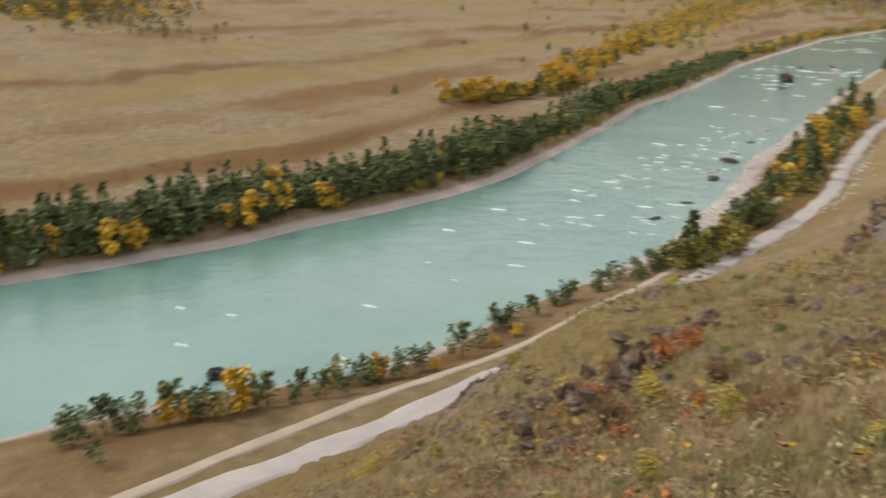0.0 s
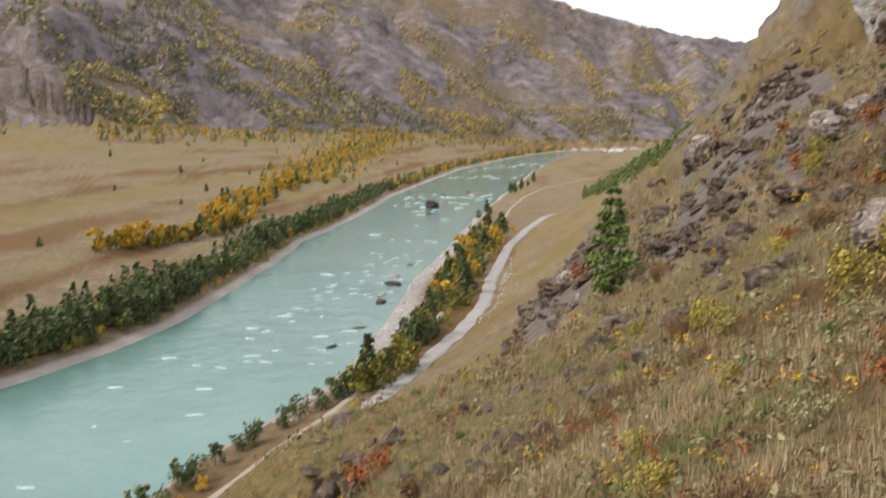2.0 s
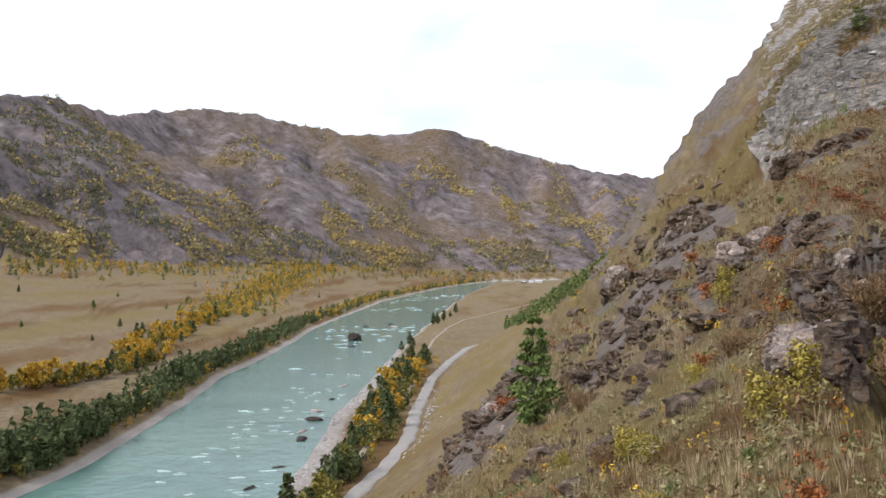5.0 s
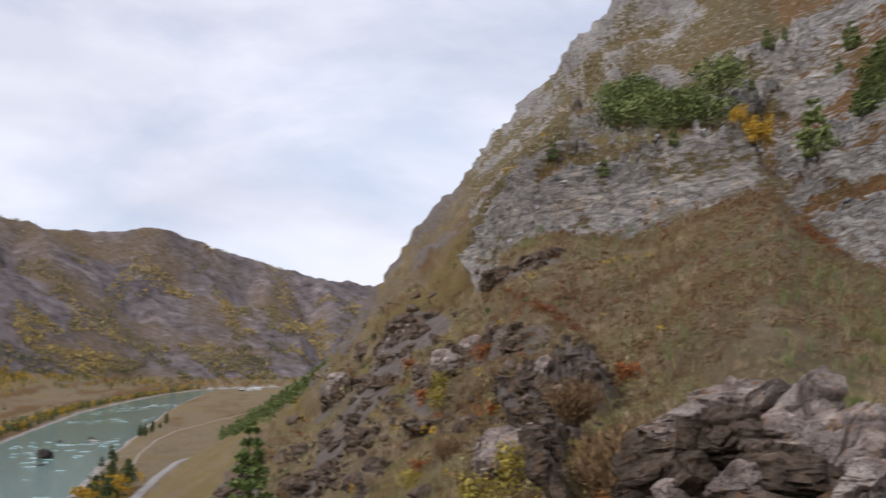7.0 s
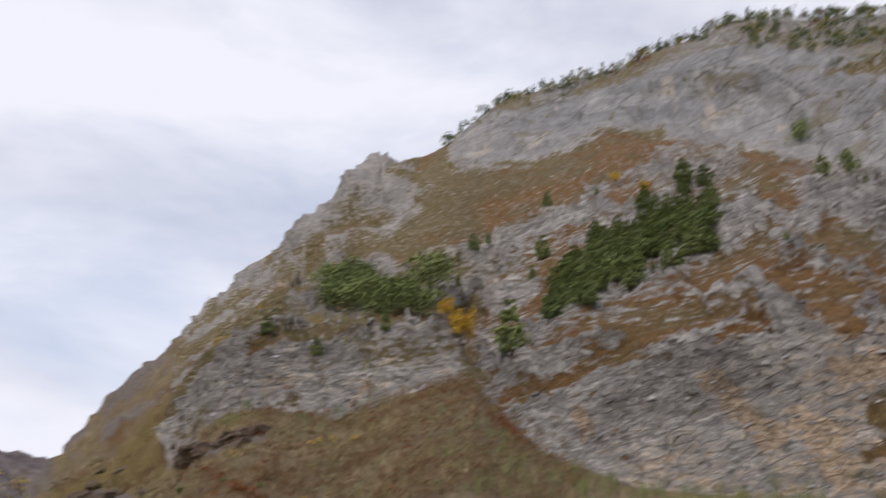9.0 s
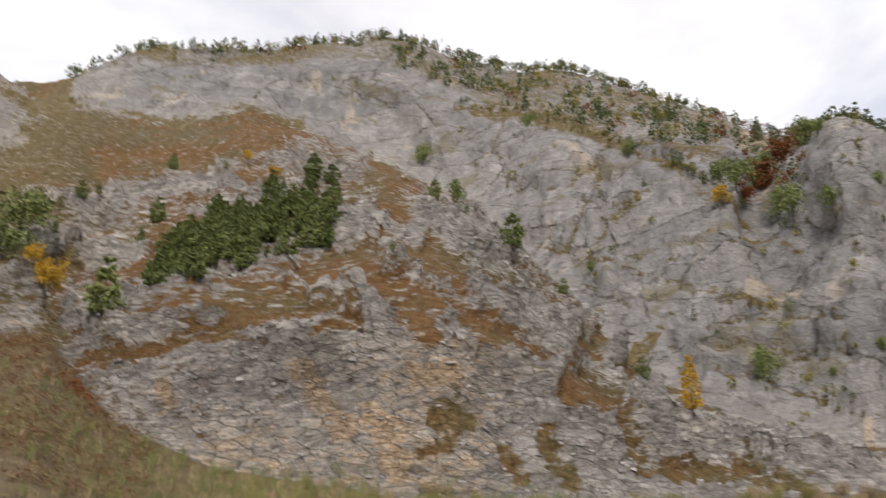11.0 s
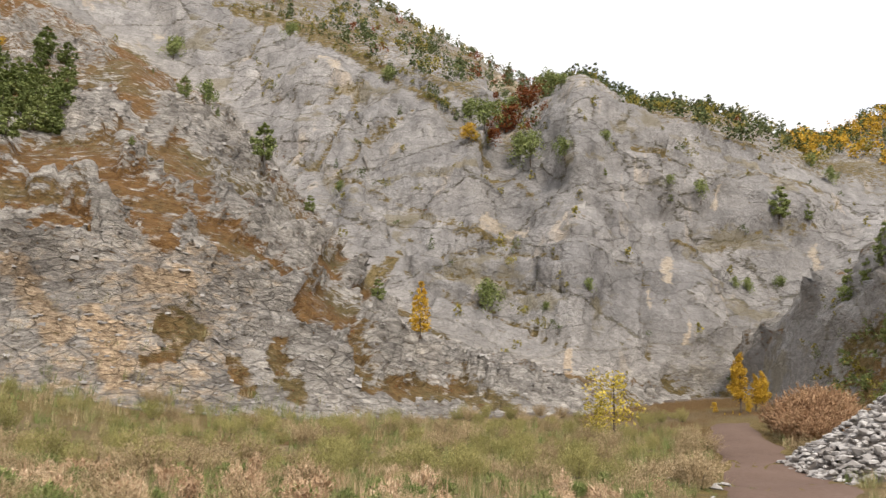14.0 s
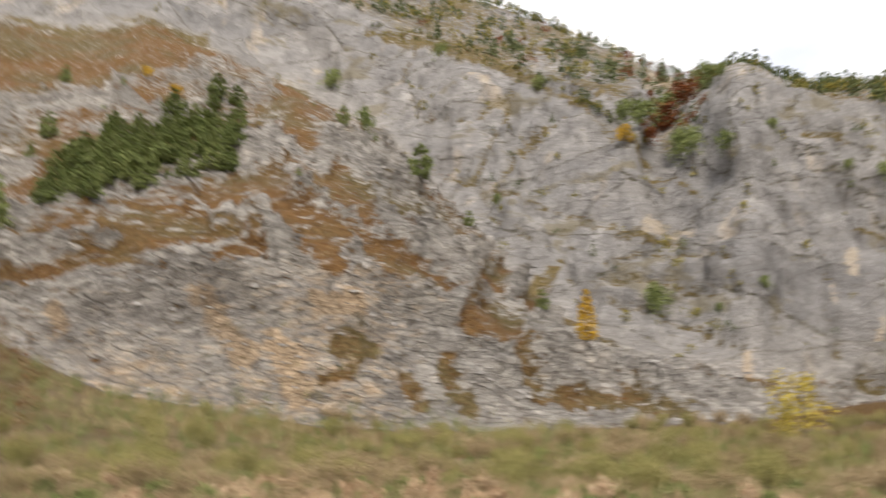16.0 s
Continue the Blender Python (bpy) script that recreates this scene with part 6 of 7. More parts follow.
for a, t, s in ((107.6, 0.35, 0.5), (108.3, 0.55, 0.7), (109.0, 0.8, 0.8), (109.6, 0.6, 0.8), (110.2, 0.85, 1.0), (110.8, 0.65, 0.9), (111.4, 0.9, 1.0), (112.0, 0.7, 0.9), (112.6, 0.5, 0.8), (111.0, 0.4, 0.6), (106.4, 0.7, 0.4), (113.0, 0.9, 0.9)):
    r_ = float(along(CRAG_FOOT, a)) * (1 - t) + float(along(CRAG_TOP, a)) * t
    stand(CRAG_PINES[rng.integers(3)], *bearing(a, r_), s * 0.75, "pines of the slab", sink=0.4)
slab_green, slab_dark = [], []
for _ in range(120):
    a, t = rng.uniform(106.8, 114), rng.uniform(-0.15, 0.75)
    r_ = float(along(CRAG_FOOT, a)) * (1 - t) + float(along(CRAG_TOP, a)) * t
    (slab_green if rng.random() < 0.5 else slab_dark).append(put(*bearing(a, r_), 0.12, 0.36))
scatter("slab_scrub", CLIFF_ROUND, slab_green, OLIVE, "olive and yellow scrub under the rock slab", "bushes")
scatter("slab_bushes", CLIFF_ROUND, slab_dark, PINE_LIGHT, "dark green bushes under the rock slab", "bushes")
# scrub along the ramps of the wall
ramp_pines, ramp_scrub = [], []
for _ in range(170):
    a0, e0, a1, e1, _w = LEDGE[rng.integers(6)] if rng.random() < 0.75 else LEDGE[rng.integers(len(LEDGE))]
    t = rng.random()
    p, far = perch(a0 + (a1 - a0) * t + rng.normal() * 0.25, e0 + (e1 - e0) * t + rng.normal() * 0.2)
    (ramp_pines if rng.random() < 0.45 else ramp_scrub).append((*p, rng.uniform(0.12, 0.42), 1.0))
scatter("ramp_pines", CLIFF_PINE, ramp_pines, PINE, "small pines on the grassy ramps of the cliff", "trees")
scatter("ramp_scrub", CLIFF_ROUND, ramp_scrub, OLIVE, "olive scrub on the grassy ramps of the cliff", "bushes")

# the pine on the open slope
slope_pine = tree("slope_pine", 7.6, np.concatenate([pine_crown(7.6, 1200, 0.27, 0.05, 0.35) for _ in range(3)]), 0.17, tint("bright_pine_needles", (0.085, 0.125, 0.035), (0.185, 0.235, 0.07), (0.30, 0.355, 0.13)), "bright green pine on the steep grassy slope", limbs=14, longer=1.3)
stand(slope_pine, 4.7, 68.0, 1.25, sink=0.4)


# ---- rocks of the open slope ----
for i, (a, r_, top, s, st, pale) in enumerate([(36.6, 16.6, 69.75, 1.15, (1.15, 0.9, 0.85), 1), (39.6, 15.8, 69.55, 1.2, (1.1, 0.9, 0.9), 1), (33.2, 16.6, 69.3, 0.85, (1.2, 0.9, 0.8), 1), (41.6, 14.8, 69.05, 0.95, (1.1, 0.9, 0.85), 1), (42.9, 13.7, 68.45, 0.7, (1.1, 0.9, 0.7), 1), (34.8, 15.2, 69.0, 0.8, (1, 1, 0.8), 0), (37.4, 14.6, 68.75, 0.75, (1, 1, 0.8), 0), (31.4, 16.0, 68.75, 0.8, (1, 1, 0.8), 0), (39.9, 14.0, 68.5, 0.7, (1.1, 0.9, 0.7), 0), (35.2, 13.9, 68.3, 0.5, (1, 1, 0.8), 1), (33.0, 14.5, 68.4, 0.6, (1, 1, 0.8), 0), (30.4, 15.0, 68.1, 0.6, (1, 1, 0.7), 0), (37.0, 13.4, 68.1, 0.55, (1.2, 1, 0.7), 0), (41.2, 13.2, 68.1, 0.55, (1, 1, 0.7), 0), (38.2, 15.1, 68.95, 0.42, (1, 1, 0.9), 1), (31.9, 14.2, 68.0, 0.4, (1, 1, 0.8), 1)]):
    x, y = bearing(a, r_)
    s *= 1.14
    rock("outcrop_rock", x, y, s, 6 if i < 6 else 5, 140 + i, GREY_ROCK if pale else DARK_ROCK, "pinkish grey lichen-spotted boulder of the outcrop" if pale else "dark broken boulder of the outcrop with orange lichen", st, 0.5, z=top - s * st[2] * 0.72, planes=11, rough=0.05, joints=0.17)
for i, (x, y, s) in enumerate([(11.0, 27.5, 1.1), (10.2, 25.0, 0.9), (12.2, 30.4, 1.2), (9.6, 23.2, 0.8), (12.9, 33.4, 1.1), (11.6, 25.6, 0.7)]):
    rock("outcrop_rock", x, y, s * 1.15, 5, 340 + i, DARK_ROCK if i % 2 else GREY_ROCK, "weathered rock breaking out of the edge of the slope", (1.1, 1.1, 0.9), 0.45, planes=12, rough=0.06, joints=0.26)
outcrop_spots = []
for i, (x, y, s, st) in enumerate([(0.6, 98.8, 4.6, (0.9, 1.3, 0.8)), (-2.7, 95.1, 3.6, (1, 1.2, 0.7)), (3.9, 116, 4.2, (0.9, 1.3, 0.8)), (2.4, 107, 3.8, (0.9, 1.3, 0.9)), (-4.5, 88, 2.6, (1, 1, 0.7)), (13.2, 66, 3.0, (1.2, 1, 0.8)), (15.4, 55.6, 2.8, (1.2, 1, 0.7)), (13.4, 41.4, 1.5, (1.2, 1, 0.7)), (10.1, 63, 2.4, (1.2, 1, 0.8)), (6.3, 35, 1.4, (1.2, 1, 0.6)), (10.9, 25, 1.5, (1, 1, 0.9)), (32.5, 134, 4.0, (1.3, 1, 0.9)), (27, 120, 3.6, (1.2, 1, 0.9)), (23, 100, 3.0, (1.2, 1, 0.9)), (19, 84, 2.8, (1.2, 1, 0.8)), (-11.9, 40.1, 3.8, (0.8, 0.8, 1.2)), (-15.2, 40.0, 1.5, (0.9, 0.9, 1.1)), (-57.6, 118.8, 1.4, (0.9, 0.9, 0.9)), (-55.7, 95.3, 1.5, (1, 1, 0.8)), (-23.9, 37.9, 1.2, (1, 1, 0.9)), (-34.4, 90, 2.2, (1, 1, 0.8)), (-45, 84, 1.9, (1.2, 1, 0.7)), (-29, 72, 1.4, (1, 1, 0.8)), (21, 66, 2.2, (1.3, 1, 0.7)), (17, 72, 2.2, (1.3, 1, 0.8)), (9, 80, 2.4, (1.2, 1, 0.7)), (12, 92, 3.0, (1.2, 1, 0.8)), (8, 128, 4.0, (1, 1.3, 0.8)), (5, 52, 1.8, (1.2, 1, 0.7))]):
    outcrop_spots.append((x, y, s))
    for q in range(1):
        ox, oy = rng.normal() * s * 0.55, rng.normal() * s * 0.7
        k = s * (0.48, 0.34, 0.28)[q]
        rock("slope_rock", x + ox * (q > 0), y + oy * (q > 0), k, 4 if q == 0 else 3, 60 + 3 * i + q, DARK_ROCK, "dark weathered rock jutting from the grassy slope", st, 0.52, planes=12, rough=0.08, joints=0.26)
# broken rock standing in the dark ribs of the slope
rib_data = []
for i in range(8):
    v, f = rock_shape(4, 400 + i, (1.15, 0.95, 0.85), 10, 0.06, 0.26)
    rib_data.append(mesh_of("slope_rock", v, f, GREY_ROCK if i == 2 else DARK_ROCK))
for i in range(150):
    a0, e0, a1, e1, half = RIB[i % len(RIB)]
    t = rng.random()
    p, far = perch(a0 + (a1 - a0) * t + rng.normal() * half * 0.5, e0 + (e1 - e0) * t + rng.normal() * half * 0.5, 15.0)
    if far > 200:
        continue
    ob = tagged(new("slope_rock", rib_data[rng.integers(8)]), "dark jointed rock in a bare rib of the slope", "rock", "rocks of the slope ribs")
    k = far * rng.uniform(0.006, 0.02)
    ob.matrix_basis = Matrix.Translation((p[0], p[1], p[2] - 0.15 * k)) @ pose(0, 0, 0, rng.uniform(-25, 25), rng.uniform(-25, 25), rng.uniform(0, 360)) @ Matrix.Diagonal((k, k, k * rng.uniform(0.8, 1.3), 1))
rock_data = []
for i in range(6):
    v, f = rock_shape(2, 100 + i, (1.2, 0.9, 0.6), 9, 0.14)
    rock_data.append(mesh_of("stone", v, f, DARK_ROCK))
placed = 0
while placed < 120:
    a, r_ = rng.uniform(-30, 26), 9 * 19 ** rng.random()
    x, y = bearing(a, r_)
    z_ = float(fbm(np.array([x]), np.array([y]), size=22, octaves=3)[0])
    if z_ < 0.05 or surface(x, y) < 12:
        continue
    ob = tagged(new("slope_stone", rock_data[rng.integers(6)]), "small weathered stone lying in the slope grass", "stone", "stones on the slope")
    s = rng.uniform(0.25, 0.8) * (0.6 + r_ / 70)
    ob.matrix_basis = Matrix.Translation((x, y, surface(x, y) + 0.1 * s)) @ pose(0, 0, 0, rng.uniform(-20, 20), rng.uniform(-20, 20), rng.uniform(0, 360)) @ Matrix.Diagonal((s, s, s, 1))
    placed += 1


# ---- loose blocks and ledges of the limestone ----
def block():
    v = np.array([(x, y, z) for z in (-1, 1) for y in (-1, 1) for x in (-1, 1)], float) * np.array([1.0, 0.75, 0.42]) + rng.normal(size=(8, 3)) * 0.22
    return v, np.array([(0, 2, 3, 1), (4, 5, 7, 6), (0, 1, 5, 4), (2, 6, 7, 3), (0, 4, 6, 2), (1, 3, 7, 5)])


BLOCKS = [block() for _ in range(14)]
pick = np.argwhere((on_crag | (on_crest & (az > 40))) & (rock_mask > 0.42) & (az > 20) & (az < 92) & (small > -0.1))
sel = pick[rng.choice(len(pick), 1000, replace=False)]
places = []
for i, j in sel:
    s = rng.uniform(0.10, 0.30) * rr[i, j] / 80
    places.append((P[i, j, 0], P[i, j, 1], P[i, j, 2], s, rng.uniform(0.6, 1.2)))
# the blocks nearest the field are pieces of the cliff
near_blocks = [p for p in places if math.hypot(p[0], p[1]) < 84 and p[0] > 45][:300]
block_meshes = [mesh_of("block", v, f, BLOCK_STONE) for v, f in BLOCKS]
for x, y, z, s, tall in near_blocks:
    ob = part("block", block_meshes[rng.integers(len(block_meshes))], cliff)
    ob.matrix_basis = Matrix.Translation((x, y, z)) @ pose(0, 0, 0, rng.uniform(-14, 14), rng.uniform(-14, 14), rng.uniform(0, 360)) @ Matrix.Diagonal((s, s, s * tall, 1))
chosen = set(near_blocks)
scatter("crag_blocks", BLOCKS, [p for p in places if p not in chosen], BLOCK_STONE, "loose bedded limestone blocks on the crags and talus", "rubble", 0.1)

slope_pick = np.argwhere(slope_rock & ((dark_rib > 0.4) | (rock_mask > 0.55)) & (rr > 10) & (rr < 190) & (az > -34) & (az < 30))
slope_pick = slope_pick[rng.choice(len(slope_pick), min(5200, len(slope_pick)), replace=False)]
CHIPS = [(v * np.array([1, 1, 1.5]), f) for v, f in (block() for _ in range(14))]
chip_places = [(*P[i, j], rng.uniform(0.08, 0.26) * (0.45 + rr[i, j] / 70), rng.uniform(0.7, 1.4)) for i, j in slope_pick[:3200]]
for x, y, s in outcrop_spots:
    for _ in range(26):
        px, py = x + rng.normal() * s * 0.75, y + rng.normal() * s * 1.1
        chip_places.append((px, py, surface(px, py) + rng.uniform(0, 0.35) * s * 0.5, rng.uniform(0.05, 0.2) * s * 0.5, rng.uniform(0.8, 1.7)))
scatter("slope_rubble", CHIPS, chip_places, DARK_ROCK, "angular dark rubble and rock ribs breaking through the slope", "rubble", 0.05)

# ---- bushes, tufts and weeds ----
def stems(count, height, spread, leaf, per=6):
    """A feathery shrub: leaning stems with narrow leaves along them."""
    vs, fs, base = [], [], 0
    for _ in range(count):
        a, out = rng.uniform(0, 6.28), spread * rng.random() ** 0.6
        tip = np.array([math.cos(a) * out, math.sin(a) * out, height * rng.uniform(0.6, 1.05) * (1 - 0.25 * out / spread)])
        foot = tip * np.array([0.25, 0.25, 0])
        for t in np.linspace(0.18, 1.0, per):
            c = foot + (tip - foot) * t + rng.normal(size=3) * leaf * 0.5
            d = (tip - foot) / np.linalg.norm(tip - foot) + rng.normal(size=3) * 0.45
            d /= np.linalg.norm(d)
            w = np.cross(d, rng.normal(size=3))
            w *= leaf * 0.22 / (np.linalg.norm(w) + 1e-9)
            L = leaf * rng.uniform(0.7, 1.4)
            vs += [c - d * L * 0.6 + w, c - d * L * 0.6 - w, c + d * L]
            fs.append((base, base + 1, base + 2))
            base += 3
    return np.array(vs), np.array(fs)


def tuft(blades, height, spread, width):
    vs, fs = [], []
    for i in range(blades):
        a, o = rng.uniform(0, 6.28), rng.random() ** 0.5 * spread
        b = np.array([math.cos(a) * o, math.sin(a) * o, 0])
        t = b * rng.uniform(1.3, 2.4) + np.array([rng.normal() * 0.1, rng.normal() * 0.1, 1.0]) * height * rng.uniform(0.55, 1.1)
        w = np.array([-math.sin(a), math.cos(a), 0]) * width
        vs += [b - w, b + w, t]
        fs.append((3 * i, 3 * i + 1, 3 * i + 2))
    return np.array(vs), np.array(fs)


def plant(name, shape, leaf, label):
    """A small plant as a thing: an empty with its stalks and its leaves."""
    root = tagged(new(name), label, "shrub")
    h = shape[0][:, 2].max()
    pieces = []
    for _ in range(7):
        tip = shape[0][rng.integers(len(shape[0]))] * 0.85
        pieces.append(tube([(0, 0, -0.1), (tip[0] * 0.45, tip[1] * 0.45, tip[2] * 0.55), tip], [0.012 * h + 0.006, 0.008 * h + 0.004, 0.003], 4))
    v, f = joined(pieces)
    part("stem", mesh_of("stem", v, f, BARK, True), root)
    part("foliage", mesh_of("foliage", shape[0], shape[1], leaf), root)
    return root


FIELD_GREEN = tint("yellow_green_feathery_leaves", (0.14, 0.14, 0.05), (0.29, 0.27, 0.10), (0.46, 0.41, 0.18))
FEATHER = [plant("feathery_shrub", stems(200, h, s, 0.065, 16), FIELD_GREEN, "feathery olive-green shrub in the rough field") for h, s in ((1.9, 1.1), (1.6, 1.3), (2.1, 1.0))]
TAWNY = [plant("tawny_shrub", stems(170, h, s, 0.065, 15), STRAW, "tawny dry shrub in the rough field") for h, s in ((1.5, 1.0), (1.3, 1.2))]
WEEDS = [plant("dry_weed", stems(90, h, s, 0.085, 9), WEED, "dry pinkish seed-headed weed at the field edge") for h, s in ((1.0, 0.45), (0.8, 0.5), (1.15, 0.4))]
HERBS = [plant("green_herb", stems(110, h, s, 0.13, 8), HERB, "leafy green herb among the dry weeds") for h, s in ((0.7, 0.5), (0.9, 0.45))]
BUSHES = [plant("round_bush", cards(broad_crown(1.5, 700, 0.55, 0.0, 14), 0.05), tint("dull_green_leaves", (0.12, 0.115, 0.048), (0.25, 0.225, 0.095), (0.40, 0.35, 0.16)), "dull green bush on the slope"), plant("round_bush", cards(broad_crown(1.2, 600, 0.6, 0.0, 14), 0.048), SAGE, "grey-green bush on the slope")]
FIRE = plant("red_bush", cards(broad_crown(1.4, 420, 0.6, 0.0, 10), 0.10), tint("orange_red_leaves", (0.17, 0.055, 0.022), (0.33, 0.12, 0.04), (0.46, 0.22, 0.07)), "orange-red autumn bush beside a dark rock")
SCRUB = plant("brown_bush", stems(330, 1.5, 1.0, 0.10, 9), BROWN, "brown feathery bush beside the outcrop")
DRYBUSH = plant("dry_bush", stems(300, 2.2, 1.6, 0.15, 10), tint("pinkish_brown_twigs", (0.17, 0.09, 0.05), (0.33, 0.20, 0.115), (0.47, 0.33, 0.20)), "pinkish brown leafless bush beside the dirt path")
GOLDBUSH = plant("golden_bush", cards(broad_crown(1.6, 900, 0.55, 0.0, 12), 0.06), tint("yellow_green_leaves", (0.16, 0.14, 0.03), (0.36, 0.29, 0.06), (0.55, 0.43, 0.10)), "golden yellow bush on the steep slope")


def on_path(x, y):
    return abs(y - float(np.interp(x, (8, 20, 32.8, 45, 58.7, 72), (-2.1, -5.3, -8.8, -10.9, -12.5, -14.8)))) < 2.5


for _ in range(330):
    a, r_ = rng.uniform(43, 112), 24 * 2.6 ** rng.random()
    x, y = bearing(a, r_)
    if on_path(x, y) or (a > 100 and r_ < 44) or math.hypot(x - 41.5, y + 17.5) < 8:
        continue
    if a < 52 and r_ > 36 + rng.uniform(-4, 6):
        continue
    kind = FEATHER[rng.integers(3)] if rng.random() < 0.68 and a < 98 else TAWNY[rng.integers(2)]
    stand(kind, x, y, rng.uniform(0.55, 1.2), "shrubs of the rough field", 0.05, rng.uniform(0.8, 1.1))
for _ in range(75):
    a, r_ = rng.uniform(78, 101), rng.uniform(54, 84)
    x, y = bearing(a, r_)
    if not on_path(x, y) and r_ < float(along(CRAG_FOOT, a)) - 2:
        stand(FEATHER[rng.integers(3)] if rng.random() < 0.65 else TAWNY[rng.integers(2)], x, y, rng.uniform(0.7, 1.1), "shrubs of the rough field", 0.05)
for _ in range(200):
    a, r_ = rng.uniform(42, 98), rng.uniform(14, 27)
    x, y = bearing(a, r_)
    if on_path(x, y):
        continue
    q = rng.random()
    stand(WEEDS[rng.integers(3)] if q < 0.34 else HERBS[rng.integers(2)] if q < 0.88 else TAWNY[rng.integers(2)], x, y, rng.uniform(0.6, 1.0), "weeds of the field edge", 0.05)
for x, y, s in ((58, -16.2, 1.1), (60, -17.4, 1.3), (62, -18.6, 1.4), (57, -17.4, 1.0), (64, -19, 1.3), (66, -20.4, 1.4), (60, -19.4, 1.1), (68, -19.6, 1.4), (55, -16.6, 0.8), (63, -16.8, 1.2), (70, -21.8, 1.3), (56, -18.8, 0.9)):
    stand(DRYBUSH, x, y, s, "dry bushes by the stone heap", 0.05)
stand(FIRE, -10.0, 40.5, 1.15), stand(FIRE, -9.0, 41.8, 0.8), stand(GOLDBUSH, -8.1, 31.6, 1.0), stand(FIRE, -7.2, 24.3, 0.5), stand(FIRE, 17.5, 64, 0.8), stand(FIRE, 3, 92, 1.3), stand(FIRE, 22, 62, 0.9), stand(FIRE, -27, 60, 0.7)
stand(SCRUB, *bearing(29.6, 16.8), 1.15), stand(SCRUB, *bearing(28.2, 17.6), 0.9), stand(SCRUB, *bearing(31.0, 18.2), 0.9), stand(SCRUB, *bearing(25.5, 21), 0.7)
for x, y, s in ((6.6, 19.2, 0.9), (8.4, 21.3, 1.0), (5.4, 30.1, 0.9), (7.6, 17.0, 0.7), (-16, 64, 0.9), (16.8, 58, 1.2), (18.4, 62, 1.3), (4, 41, 0.8), (-6, 56, 0.7), (9.2, 19.0, 0.7)):
    stand(GOLDBUSH, x, y, s, "golden bushes of the slope", 0.1)
for _ in range(260):
    a, r_ = rng.uniform(-40, 30), 8 * 11 ** rng.random()
    x, y = bearing(a, r_)
    if surface(x, y) < 14 or rib_at(a, r_) > 0.4:
        continue
    q = rng.random()
    kind = BUSHES[rng.integers(2)] if q < 0.45 else SCRUB if q < 0.53 else HERBS[rng.integers(2)] if q < 0.74 else TAWNY[rng.integers(2)] if q < 0.86 else GOLDBUSH if q < 0.96 else FIRE
    stand(kind, x, y, rng.uniform(0.35, 0.85) * (0.55 + r_ / 80), "bushes of the slope", 0.1)

TUFTS = [tuft(16, 0.62, 0.2, 0.011) for _ in range(8)]
LOW = [cards(broad_crown(0.6, 34, 0.75, 0.0, 5), 0.062, 0.0, 1.5) for _ in range(10)]


def strewn(count, a0, a1, r0, r1, lo, hi, power=1.0, keep=None):
    out = []
    while len(out) < count:
        a, r_ = rng.uniform(a0, a1), r0 * (r1 / r0) ** (rng.random() ** power)
        x, y = bearing(a, r_)
        if keep and not keep(x, y, a, r_):
            count -= 0.2
            continue
        out.append((x, y, surface(x, y), rng.uniform(lo, hi) * (0.45 + r_ / 45), rng.uniform(0.7, 1.2)))
    return out


def dry_slope(x, y, a, r_):
    return rib_at(a, r_) < 0.35 and surface(x, y) > 9


SLOPE_TUFTS = [tuft(13, 0.55, 0.2, 0.016) for _ in range(10)]
kinds_of = {"grass": [], "straw": [], "sage": [], "brown": [], "green": []}
spread_out = strewn(24000, -62, 34, 2.2, 150, 0.5, 1.0, keep=dry_slope)
sx, sy = np.array([p[0] for p in spread_out]), np.array([p[1] for p in spread_out])
patch_a = fbm(sx, sy, size=7.0, octaves=3) + rng.normal(size=len(sx)) * 0.22
patch_b = fbm(sx + 300, sy, size=5.0, octaves=2) + rng.normal(size=len(sx)) * 0.2
for place, q, w in zip(spread_out, patch_a, patch_b):
    kinds_of["sage" if q > 0.4 else "brown" if q < -0.48 else "straw" if w > (-0.12 if place[0] > -2 else -0.42) else "green" if w < -0.55 else "grass"].append(place)
scatter("slope_grass", SLOPE_TUFTS, kinds_of["grass"], TUSSOCK, "tufts of dry olive grass on the slope", "grass", 0.03)
scatter("slope_straw", SLOPE_TUFTS, kinds_of["straw"], STRAW, "tufts of pale straw on the slope", "grass", 0.03)
scatter("slope_sage", SLOPE_TUFTS, kinds_of["sage"], SAGE, "grey-green feathery grass on the slope", "grass", 0.03)
scatter("slope_heather", SLOPE_TUFTS, kinds_of["brown"], BROWN, "brown dead grass on the slope", "grass", 0.03)
scatter("slope_green", SLOPE_TUFTS, kinds_of["green"], HERB, "green grass on the slope", "grass", 0.03)
scatter("slope_herbs", LOW, strewn(1500, -62, 32, 4, 170, 0.5, 1.1, keep=dry_slope), SAGE, "low grey-green herbs on the slope", "herbs", 0.03)
scatter("slope_scrub", LOW, strewn(800, -62, 32, 5, 170, 0.5, 1.1, keep=dry_slope), BROWN, "low brown scrub on the slope", "scrub", 0.03)
scatter("slope_rust", LOW, strewn(260, -50, 32, 8, 160, 0.4, 0.9, keep=dry_slope), RUST, "patches of rust-red herbs on the slope", "herbs", 0.03)
scatter("slope_gold", LOW, strewn(220, -50, 32, 8, 160, 0.4, 0.9, keep=dry_slope), GOLD, "patches of yellow herbs on the slope", "herbs", 0.03)


def in_field(x, y, a, r_):
    return not on_path(x, y) and a > 34 + 16 * rng.random() * min(1.0, r_ / 30)


